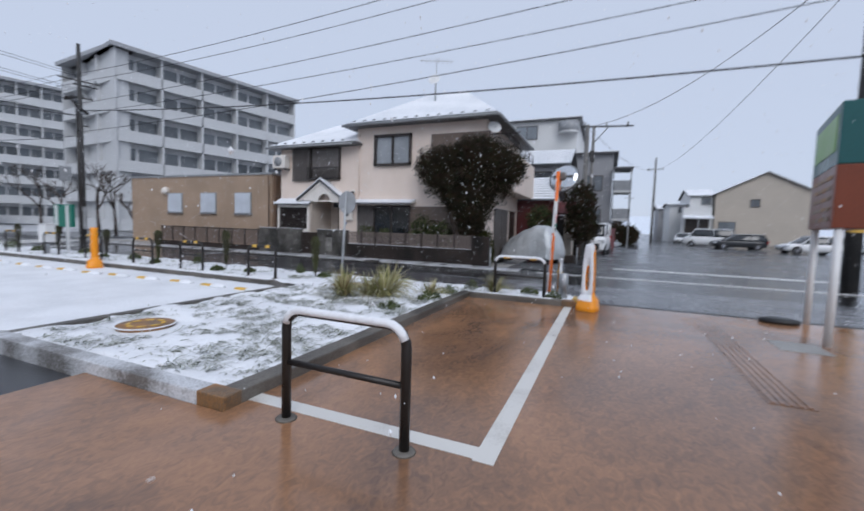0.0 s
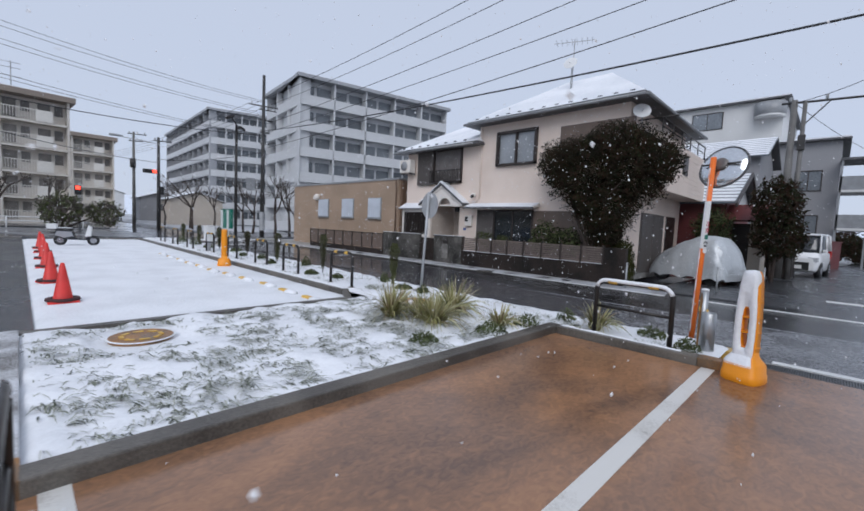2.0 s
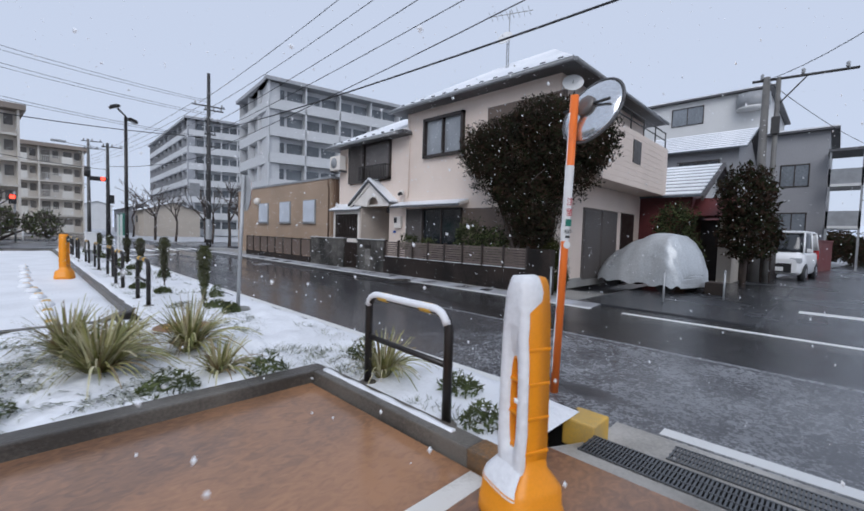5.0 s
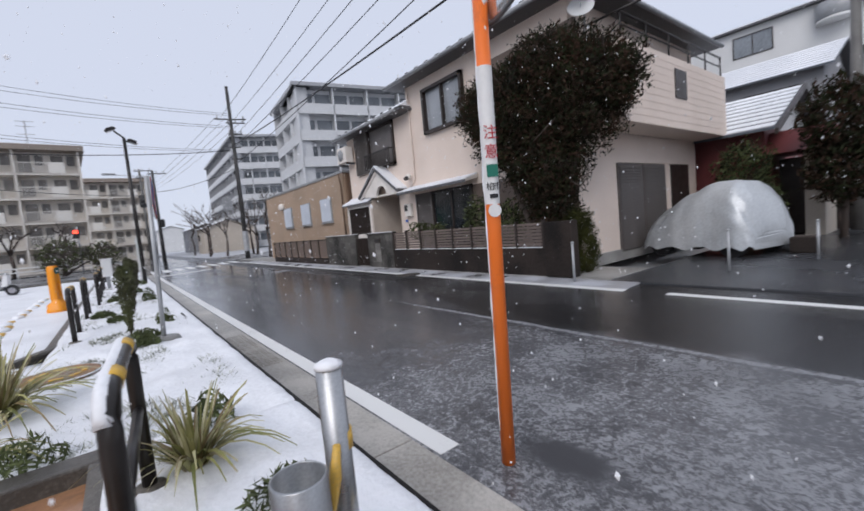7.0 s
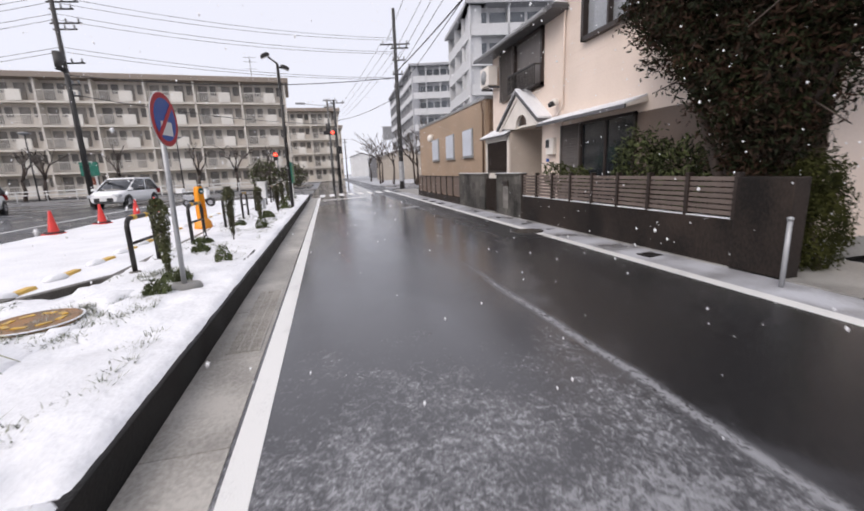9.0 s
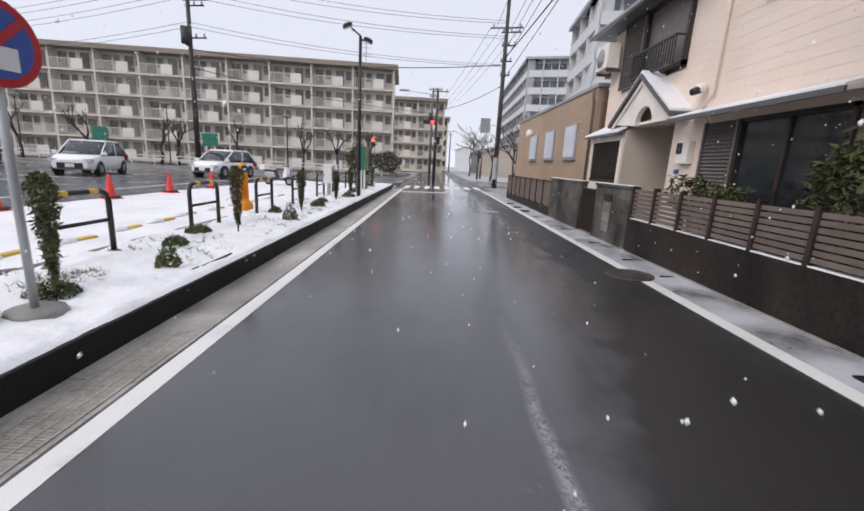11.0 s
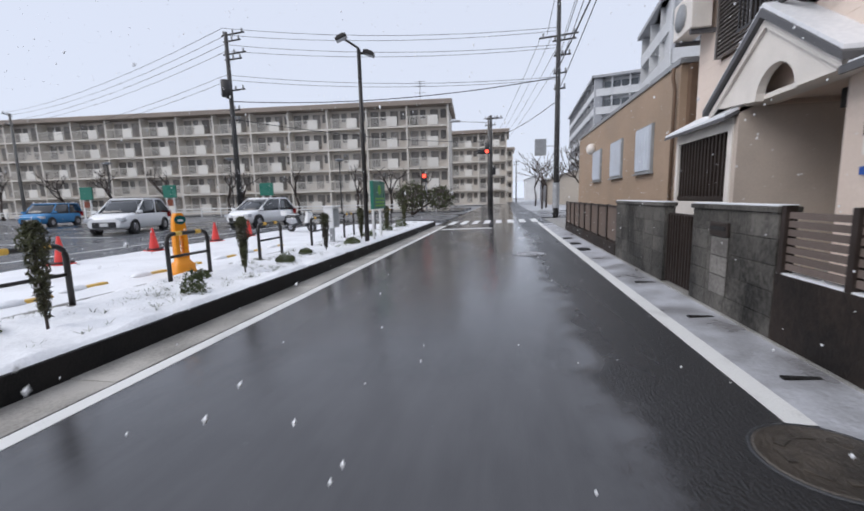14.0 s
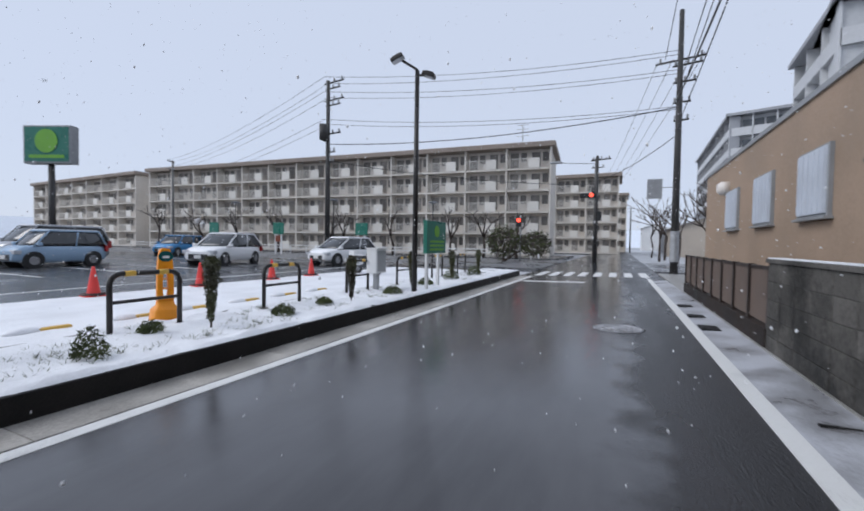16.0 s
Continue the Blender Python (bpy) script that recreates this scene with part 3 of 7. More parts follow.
def siding_side(name, x, y0, y1, z0, z1, holes, parent, step=0.16):
    bm = B()
    k = int(round((z1 - z0) / step))
    for i in range(k):
        a, b = z0 + (z1 - z0) * i / k, z0 + (z1 - z0) * (i + 1) / k
        cuts = [(y0, y1)]
        for hx0, hx1, hz0, hz1 in holes:
            if hz0 < (a + b) / 2 < hz1:
                cuts = [c for s0, s1 in cuts for c in ((s0, min(s1, hx0)), (max(s0, hx1), s1)) if c[1] - c[0] > 0.01]
        for s0, s1 in cuts:
            prism(bm, [(x + 0.018, a), (x + 0.012, b), (x - 0.1, b), (x - 0.1, a)], "y", s0, s1)
    return part(name, bm, SIDING, parent)


def window(x0, x1, y, z0, z1, parent, glass=GLASS, depth=0.1, bars=1, frame_w=0.06, proud=0.05, framemat=FRAME):
    """A window in a wall that faces -y: a frame proud of the wall and a pane per sash."""
    bm = B()
    for a, b, c, d in ((x0, x1, z0, z0 + frame_w), (x0, x1, z1 - frame_w, z1), (x0, x0 + frame_w, z0, z1), (x1 - frame_w, x1, z0, z1)):
        box(bm, a, b, y - proud, y + depth, c, d)
    for i in range(bars):
        xc = x0 + (x1 - x0) * (i + 1) / (bars + 1)
        box(bm, xc - 0.03, xc + 0.03, y - proud + 0.02, y + depth - 0.02, z0 + frame_w, z1 - frame_w)
    w = part("window", bm, framemat, parent)
    for i in range(bars + 1):
        a, b = x0 + (x1 - x0) * i / (bars + 1), x0 + (x1 - x0) * (i + 1) / (bars + 1)
        part("pane", box(B(), a + 0.03, b - 0.03, y - 0.008, y + 0.02, z0 + 0.05, z1 - 0.05), glass, w)
    return w


def louvre(x0, x1, y, z0, z1, parent, material=SHUTTER, step=0.06, name="shutter"):
    bm = B()
    box(bm, x0, x1, y, y + 0.03, z0, z1)
    sh = part(name, bm, material, parent)
    for a, b in ((x0, x0 + 0.05), (x1 - 0.05, x1)):
        part("stile", box(B(), a, b, y - 0.045, y, z0, z1), material, sh)
    k = int((z1 - z0) / step)
    slm2 = mesh_of("louvre_slat", prism(B(), [(y - 0.035, 0), (y, step * 0.8), (y, 0)], "x", x0 + 0.05, x1 - 0.05), material)
    for i in range(k):
        placed("louvre_slat", slm2, sh, pose(0, 0, z0 + (z1 - z0) * i / k))
    return sh


# walls
part("wall_core", box(box(box(box(box(B(), -14.9, -12.86, FY + 0.1, 21.5, 0.06, 4.9), -12.86, -11.42, FY + 0.1, 21.5, 2.5, 4.9), -12.86, -11.42, 17.0, 21.5, 0.06, 2.5), -11.42, -10.45, FY + 0.1, 21.5, 0.06, 4.9), -10.45, -4.65, FY + 0.1, 22.0, 0.06, 5.62), SIDING, house)
siding("front_wall", -14.9, -10.45, FY, 0.06, 4.95, [(-14.1, -11.38, 3.45, 4.93), (-15.2, -12.86, 0, 2.3), (-12.9, -11.42, 0, 2.5)], house)
siding("front_wall", -10.45, -4.6, FY, 2.25, 5.65, [(-9.58, -7.8, 3.98, 5.3), (-6.92, -4.45, 4.05, 5.2)], house)
siding("front_wall", -11.42, -10.45, FY - 0.004, 0.06, 2.5, [], house)
part("lower_wall", box(B(), -7.8, -4.6, FY - 0.01, FY + 0.1, 0.06, 2.25), PANELBR, house, "dark brown lower wall panel")
siding_side("side_wall", -4.6, FY, 22.0, 0.1, 5.65, [(17.3, 19.9, 0, 2.35), (20.2, 21.4, 0, 2.3)], house)
part("plinth", box(B(), -4.7, -4.57, FY - 0.03, 22.0, 0.0, 0.27, 0.01), CONC, house, "grey concrete plinth")
part("corner_trim", box(B(), -10.49, -10.41, FY - 0.035, FY + 0.05, 2.3, 5.65), SIDING, house)
# openings
window(-9.58, -7.8, FY, 3.98, 5.3, house, CURTAIN, proud=0.14, frame_w=0.09)
part("upper_panel", box(B(), -6.92, -4.45, FY - 0.02, FY + 0.08, 4.05, 5.2), PANELBR, house, "large brown shuttered panel")
louvre(-14.1, -13.12, FY - 0.08, 3.4, 4.98, house)
window(-13.12, -11.38, FY, 3.45, 4.93, house, SHUTTER, proud=0.1, frame_w=0.08, bars=0)
rail = part("window_rail", box(box(B(), -13.1, -11.4, FY - 0.30, FY - 0.26, 3.95, 3.99), -13.1, -11.4, FY - 0.30, FY - 0.26, 3.45, 3.49), DARKSTEEL, house)
rbar = mesh_of("rail_bar", box(B(), -0.012, 0.012, FY - 0.29, FY - 0.27, 3.45, 3.97), DARKSTEEL)
for i in range(18):
    placed("rail_bar", rbar, rail, pose(-13.08 + 1.66 * i / 17, 0, 0))
for x in (-13.1, -11.4):
    part("rail_bracket", box(B(), x - 0.015, x + 0.015, FY - 0.28, FY, 3.95, 3.98), DARKSTEEL, rail)
louvre(-10.42, -9.6, FY - 0.03, 0.3, 2.28, house)
window(-9.6, -7.8, FY, 0.3, 2.28, house, GLASS, proud=0.06, bars=1)
aw = part("awning", prism(B(), [(FY, 2.52), (FY - 0.5, 2.36), (FY - 0.5, 2.32), (FY, 2.42)], "x", -10.8, -7.55), TRIM, house, "white window awning")
part("awning_snow", prism(B(), [(FY, 2.56), (FY - 0.49, 2.40), (FY - 0.49, 2.365), (FY, 2.525)], "x", -10.78, -7.57), SNOWROOF, aw)
part("awning_edge", box(B(), -10.82, -7.53, FY - 0.53, FY - 0.5, 2.30, 2.37), EAVE, aw)
# small bay left of the porch
BY = FY - 0.35
bay = part("bay", box(B(), -14.8, -12.9, BY, FY + 0.1, 0.06, 1.14), TRIM, house, "white bay with a dark lattice window")
part("bay_head", box(B(), -14.8, -12.9, BY, FY + 0.1, 2.14, 2.24), TRIM, bay)
part("bay_side", box(B(), -14.8, -14.7, BY, FY + 0.1, 1.14, 2.14), TRIM, bay)
part("bay_side", box(B(), -13.02, -12.9, BY, FY + 0.1, 1.14, 2.14), TRIM, bay)
part("bay_glass", box(B(), -14.7, -13.02, BY + 0.14, BY + 0.17, 1.14, 2.14), GLASS, bay)
ltm = mesh_of("lattice_bar", box(B(), -0.02, 0.02, BY + 0.03, BY + 0.07, 1.14, 2.14), FRAME)
for i in range(15):
    placed("lattice_bar", ltm, bay, pose(-14.66 + 1.6 * i / 14, 0, 0))
part("lattice_rail", box(B(), -14.7, -13.02, BY + 0.02, BY + 0.08, 1.16, 1.22), FRAME, bay)
br = part("bay_roof", prism(B(), [(FY, 2.56), (BY - 0.16, 2.30), (BY - 0.16, 2.25), (FY, 2.50)], "x", -14.95, -12.8), EAVE, house)
part("bay_gable", prism(B(), [(BY, 2.24), (FY, 2.24), (FY, 2.485), (BY, 2.315)], "x", -14.79, -12.91), TRIM, bay)
part("bay_roof_snow", prism(B(), [(FY, 2.60), (BY - 0.15, 2.34), (BY - 0.15, 2.305), (FY, 2.565)], "x", -14.93, -12.82), SNOWROOF, br)
# porch: a gable with an arch over a recessed door
PX, PY = -12.24, FY - 0.36
porch = part("porch", prism(B(), [(PX - 1.13, 2.5), (PX - 0.16, 2.4)] + [(PX + 0.2 + 0.36 * math.cos(a), 2.4 + 0.36 * math.sin(a)) for a in np.linspace(math.pi, 0, 13)] + [(PX + 1.15, 2.4), (PX + 1.15, 2.5), (PX, 3.30)], "y", PY, PY + 0.1), TRIM, house, "white porch gable with an arch")
part("porch_soffit", box(B(), PX - 1.1, PX + 1.15, PY + 0.1, FY, 2.42, 2.48), TRIM, porch)
for sx in (-1, 1):
    rf = part("porch_roof", prism(B(), [(PX, 3.34), (PX + sx * 1.34, 2.44), (PX + sx * 1.34, 2.52), (PX, 3.44)], "y", PY - 0.1, FY), EAVE, porch)
    part("porch_snow", prism(B(), [(PX, 3.445), (PX + sx * 1.31, 2.545), (PX + sx * 1.31, 2.59), (PX, 3.50)], "y", PY - 0.08, FY), SNOWROOF, rf)
    part("bargeboard", prism(B(), [(PX, 3.22), (PX + sx * 1.26, 2.38), (PX + sx * 1.26, 2.46), (PX, 3.33)], "y", PY - 0.04, PY - 0.003), TRIM, porch)
part("porch_wall", box(B(), -12.90, -12.80, BY + 0.02, 17.0, 0.06, 2.42), PORCHW, house, "tan rendered porch side wall")
part("porch_wall", box(B(), -12.8, -12.35, 16.9, 17.0, 0.06, 2.42), PORCHW, house)
door = part("door", box(B(), -12.35, -11.46, 16.86, 16.93, 0.2, 2.35, 0.01), FRAME, house, "dark brown front door")
part("handle", rod(B(), (-11.6, 16.82, 1.0), (-11.6, 16.82, 1.4), 0.015), STEEL, door)
part("door_glass", box(B(), -12.1, -11.9, 16.85, 16.862, 0.5, 2.1), GLASS, door)
part("porch_return", box(B(), -11.46, -11.42, FY, 17.0, 0.06, 2.5), PORCHW, house)
part("door_step", box(B(), -12.8, -11.46, FY - 0.3, 16.86, 0.06, 0.2, 0.01), CONC, house)
part("porch_lamp", box(B(), -12.0, -11.8, FY + 0.3, FY + 0.5, 2.2, 2.42, 0.02), BLACK, house)
# small fittings on the wall
ic = part("intercom", box(B(), -11.02, -10.66, FY - 0.14, FY - 0.02, 1.6, 2.02, 0.02), TRIM, house, "white letter box and intercom")
part("intercom_screen", box(B(), -11.0, -10.84, FY - 0.155, FY - 0.139, 1.78, 1.98, 0.005), BLACK, ic)
part("house_sign", box(B(), -11.15, -11.02, FY - 0.045, FY - 0.025, 1.42, 1.5), SIGNBLUE, house)
sl = part("security_light", lathe(B(), [(0.02, 0), (0.09, 0.02), (0.1, 0.12), (0.05, 0.16)], 16, (-10.6, FY - 0.14, 2.8)), TRIM, house)
part("security_lens", rod(B(), (-10.6, FY - 0.16, 2.86), (-10.57, FY - 0.30, 2.80), 0.07, 0.06, 14), BLACK, sl)
part("downpipe", tube(B(), [(-10.35, FY - 0.07, 5.5), (-10.35, FY - 0.06, 2.75), (-10.6, FY - 0.06, 2.55)], 0.02), SIDING, house)
ac = part("air_conditioner", box(B(), -15.05, -14.3, FY - 0.42, FY - 0.1, 4.0, 4.6, 0.02), TRIM, house, "white outdoor air conditioner on brackets")
part("fan_grille", lathe(B(), [(0.22, 0), (0.22, 0.02), (0.02, 0.03)], 20, (0, 0, 0)), GUTTER, ac).matrix_basis = pose(-14.72, FY - 0.42, 4.3, 90)
part("bracket", box(B(), -15.0, -14.95, FY - 0.4, FY, 3.92, 3.99), EAVE, ac)
part("bracket", box(B(), -14.4, -14.35, FY - 0.4, FY, 3.92, 3.99), EAVE, ac)


def hip_roof(x0, x1, y0, y1, z, rise, run, parent, run2=None):
    """Hipped roof slab with a snow blanket; returns the roof part."""
    rx0, rx1, yc = x0 + run, x1 - (run if run2 is None else run2), (y0 + y1) / 2
    for nm, dz, inset, material in (("roof", 0.0, 0.0, EAVE), ("roof_snow", 0.075, 0.06, SNOWROOF)):
        bm = B()
        a0, a1, b0, b1 = x0 + inset, x1 - inset, y0 + inset, y1 - inset
        lo = [bm.verts.new(p) for p in ((a0, b0, z + dz), (a1, b0, z + dz), (a1, b1, z + dz), (a0, b1, z + dz))]
        un = [bm.verts.new(p) for p in ((a0, b0, z - 0.07 + dz * 2), (a1, b0, z - 0.07 + dz * 2), (a1, b1, z - 0.07 + dz * 2), (a0, b1, z - 0.07 + dz * 2))]
        r = [bm.verts.new((rx0, yc, z + rise + dz)), bm.verts.new((rx1, yc, z + rise + dz))]
        for f in ((lo[0], lo[1], r[1], r[0]), (lo[1], lo[2], r[1]), (lo[2], lo[3], r[0], r[1]), (lo[3], lo[0], r[0])):
            bm.faces.new(f)
        for i in range(4):
            bm.faces.new((un[i], un[(i + 1) % 4], lo[(i + 1) % 4], lo[i]))
        bm.faces.new(un[::-1])
        bmesh.ops.recalc_face_normals(bm, faces=bm.faces[:])
        if nm == "roof":
            top = part(nm, bm, material, parent)
        else:
            part(nm, bm, material, top)
    return top

r1 = hip_roof(-10.95, -4.0, 15.2, 22.6, 5.72, 2.1, 2.6, house)
r2 = hip_roof(-15.4, -10.25, 15.25, 22.0, 4.98, 1.75, 2.4, house, 1.4)
for rf, a, b, y, z in ((r1, -10.95, -4.0, 15.17, 5.68), (r2, -15.4, -10.5, 15.22, 4.94)):
    part("gutter_pipe", rod(B(), (a, y, z), (b, y, z), 0.055, seg=8), GUTTER, rf)
part("gutter_pipe", rod(B(), (-3.97, 15.2, 5.68), (-3.97, 22.6, 5.68), 0.055, seg=8), GUTTER, r1)
stop = box(B(), -0.07, 0.07, -0.02, 0.02, 0, 0.07)
sm = mesh_of("snow_stop", stop, EAVE)
for i in range(13):
    placed("snow_stop", sm, r1, pose(-10.5 + 0.5 * i, 15.45, 5.86))
for i in range(8):
    placed("snow_stop", sm, r2, pose(-15.0 + 0.55 * i, 15.5, 5.13))
# side shutters, balcony
for y0, y1 in ((17.35, 18.55), (18.6, 19.85)):
    sh = part("shutter", box(B(), -4.62, -4.565, y0, y1, 0.2, 2.3), SHUTTER, house)
    lvm = mesh_of("louvre_slat", prism(B(), [(-4.565, 0), (-4.535, 0), (-4.565, 0.06)], "y", y0 + 0.05, y1 - 0.05), SHUTTER)
    for i in range(30):
        placed("louvre_slat", lvm, sh, pose(0, 0, 0.25 + 2.0 * i / 30))
part("side_door", box(B(), -4.62, -4.56, 20.2, 21.4, 0.2, 2.3, 0.01), FRAME, house)
bal = part("balcony", box(box(box(box(B(), -4.6, -3.8, 16.3, 22.1, 3.0, 3.2), -3.92, -3.8, 16.3, 22.1, 3.2, 4.65), -4.6, -3.92, 16.3, 16.42, 3.2, 4.65), -4.6, -3.92, 21.98, 22.1, 3.2, 4.65), SIDING, house, "beige boarded balcony with a slot window")
for i in range(10):
    siding_side("board", -3.8, 16.3, 22.1, 3.01 + 0.164 * i, 3.174 + 0.164 * i, [], bal, 0.164)
    siding("end_board", -4.6, -3.8, 16.3, 3.01 + 0.164 * i, 3.174 + 0.164 * i, [], bal, 0.164)
part("slot_window", box(B(), -3.86, -3.76, 18.7, 19.35, 3.72, 4.4, 0.01), FRAME, bal)
bm = B()
for y in np.linspace(16.4, 22.0, 6):
    rod(bm, (-3.86, y, 4.65), (-3.86, y, 5.2), 0.02, seg=6)
rod(bm, (-3.86, 16.35, 5.2), (-3.86, 22.05, 5.2), 0.025, seg=6)
rod(bm, (-3.86, 16.35, 4.95), (-3.86, 22.05, 4.95), 0.018, seg=6)
rod(bm, (-4.6, 16.35, 5.2), (-3.4, 16.35, 5.2), 0.025, seg=6)
part("balcony_rail", bm, DARKSTEEL, bal)
bm = B()
box(bm, -4.59, -4.56, 17.0, 21.0, 3.0, 5.0)
part("balcony_window", bm, GLASS, house)


def dish(at, yaw, r, post):
    d = thing("satellite_dish", at, "white satellite dish with a feed arm on a pole", "antenna")
    bm = B()
    prof = [(r * k / 6, 0.22 * r * (k / 6) ** 2) for k in range(1, 7)]
    lathe(bm, prof + [(r * 0.98, 0.22 * r + 0.01)], 20)
    m = Matrix.Translation(at) @ pose(0, 0, 0, 65, 0, yaw)
    bmesh.ops.transform(bm, matrix=m, verts=bm.verts[:])
    part("reflector", bm, SIGNWHITE, d)
    part("post", tube(B(), [at, (at[0], at[1] + 0.1, at[2] - 0.1), (at[0], at[1] + 0.1, at[2] - post)], 0.02, 6), GREYPOST, d)
    part("feed_arm", rod(B(), at, m @ Vector((0, -0.1, r * 0.9)), 0.012, seg=5), GREYPOST, d)

dish((-4.3, 15.75, 5.3), 30, 0.26, 0.4)
dish((-7.6, 17.4, 8.0), 10, 0.26, 1.4)
ant = thing("roof_antenna", (-7.6, 17.6, 6.6), "thin television aerial on the snowy roof", "antenna")
bm = rod(B(), (-7.6, 17.6, 6.6), (-7.6, 17.6, 9.0), 0.02, seg=6)
part("mast", bm, GREYPOST, ant)
bm = rod(B(), (-8.3, 17.3, 8.9), (-6.9, 17.9, 8.9), 0.015, seg=5)
for i in range(8):
    x, y = -8.2 + 0.17 * i, 17.34 + 0.075 * i
    rod(bm, (x + 0.12, y - 0.28, 8.9), (x - 0.12, y + 0.28, 8.9), 0.008, seg=4)
part("yagi", bm, GREYPOST, ant)

# ---- garden walls and fences along the road ----
W0, W1 = 14.44, 14.58


def blockwall(name, x0, x1, z1, material, label, courses, bw=0.4):
    t = thing(name, ((x0 + x1) / 2, 14.5, 0.03), label, "garden wall")
    part("core", box(B(), x0 + 0.01, x1 - 0.01, W0 + 0.01, W1 - 0.01, -0.05, z1 - 0.005), material, t)
    h = z1 / courses
    n = max(1, int(round((x1 - x0) / bw)))
    full = mesh_of("block", box(B(), 0.003, (x1 - x0) / n - 0.003, W0, W1, 0.003, h - 0.003, 0.006), material)
    for j in range(courses):
        for i in range(n):
            placed("block", full, t, pose(x0 + (x1 - x0) * i / n, 0.0015 * ((i * 7 + j * 3) % 3), 0.02 + h * j))
    part("coping", box(B(), x0 - 0.02, x1 + 0.02, W0 - 0.025, W1 + 0.02, z1 + 0.02, z1 + 0.07, 0.01), material, t)
    part("snow_cap", box(B(), x0, x1, W0 - 0.01, W1, z1 + 0.07, z1 + 0.085, 0.006), SNOWROOF, t)
    return t

blockwall("garden_wall", -15.05, -12.57, 1.09, WALLCONC, "stained grey block garden wall with snowy coping", 5)
gp = blockwall("gate_wall", -11.68, -10.15, 1.09, WALLCONC, "stained block gate wall with a letter slot", 5)
mb = part("letter_box", box(B(), -11.2, -10.86, W0 - 0.03, W0, 0.84, 0.98, 0.008), FRAME, gp, "dark letter box flap")
part("slot", box(B(), -11.17, -10.89, W0 - 0.037, W0 - 0.029, 0.9, 0.94), BLACK, mb)
for k in range(3):
    part("face_block", box(B(), -11.19, -10.87, W0 - 0.012, W0, 0.24 + 0.2 * k, 0.43 + 0.2 * k, 0.006), PALEBLOCK, gp, "pale smooth block")
gate = thing("garden_gate", (-12.12, 14.5, 0.05), "dark brown metal garden gate", "gate")
for a, b in ((-12.55, -12.13), (-12.11, -11.70)):
    leaf = part("gate_leaf", box(B(), a, b, 14.5, 14.53, 0.08, 1.02, 0.005), FRAME, gate)
    for i in range(5):
        x = a + 0.04 + (b - a - 0.08) * i / 4
        part("gate_bar", box(B(), x - 0.012, x + 0.012, 14.47, 14.5, 0.1, 1.0), FRAME, leaf)
lw = thing("low_wall", (-7.4, 14.5, 0.03), "low dark wet garden wall under a slatted fence", "garden wall")
part("wall_body", box(B(), -10.15, -4.6, W0, W1, -0.05, 0.62, 0.01), WALLDARK, lw)
part("snow_cap", box(B(), -10.14, -4.62, W0 + 0.01, W1 - 0.02, 0.62, 0.632), SNOWROOF, lw)
sf = thing("slatted_fence", (-7.4, 14.5, 0.63), "brown horizontal slat fence on a low wall", "fence")
slm = mesh_of("slat", box(B(), -10.13, -4.62, 14.47, 14.49, 0, 0.05), SLAT)
for i in range(7):
    placed("slat", slm, sf, pose(0, 0, 0.66 + 0.068 * i))
pm = mesh_of("post", box(B(), -0.025, 0.025, 14.44, 14.53, 0.62, 1.17, 0.005), FRAME)
for i in range(9):
    placed("post", pm, sf, pose(-10.1 + 0.684 * i, 0, 0))
ew = thing("end_wall", (-4.3, 14.5, 0.03), "dark mossy concrete wall end", "garden wall")
part("wall_body", box(B(), -4.6, -3.98, W0 - 0.02, W1 + 0.06, -0.05, 1.12, 0.015), WALLDARK, ew)
nf = thing("neighbour_fence", (-18.6, 14.5, 0.03), "brown panel fence on a low dark base", "fence")
part("base_wall", box(B(), -22, -15.1, W0, W1, -0.05, 0.3, 0.01), WALLDARK, nf)
pnm = mesh_of("panel", box(B(), 0.03, 0.83, 14.49, 14.515, 0.34, 1.02), PANELBR)
fpm = mesh_of("post", box(B(), -0.03, 0.03, 14.46, 14.54, 0.3, 1.07), FRAME)
for i in range(8):
    placed("panel", pnm, nf, pose(-22 + 0.86 * i, 0, 0))
for i in range(9):
    placed("post", fpm, nf, pose(-22 + 0.86 * i, 0, 0))
part("top_rail", box(B(), -22, -15.1, 14.475, 14.525, 1.02, 1.06), FRAME, nf)

# ---- tan building ----
tan = thing("tan_building", (-21, 19, 0.06), "low tan flat-roofed building with three small windows", "building")
part("wall", box(B(), -26.4, -15.45, 15.62, 23, 0.06, 3.75), TAN, tan)
part("parapet", box(box(B(), -26.45, -15.4, 15.58, 15.75, 3.75, 3.85), -15.55, -15.38, 15.62, 23, 3.75, 3.85), GUTTER, tan, "grey metal parapet cap")
part("side_wall", box(B(), -15.45, -15.3, 15.75, 23, 0.06, 3.72), TANDARK, tan)
part("downpipe", tube(B(), [(-15.55, 15.52, 3.7), (-15.55, 15.52, 3.5), (-15.55, 15.56, 3.3), (-15.55, 15.56, 0.1)], 0.035), TANDARK, tan)
part("roof_snow", box(B(), -26.3, -15.5, 15.8, 22.9, 3.75, 3.82), SNOWROOF, tan)
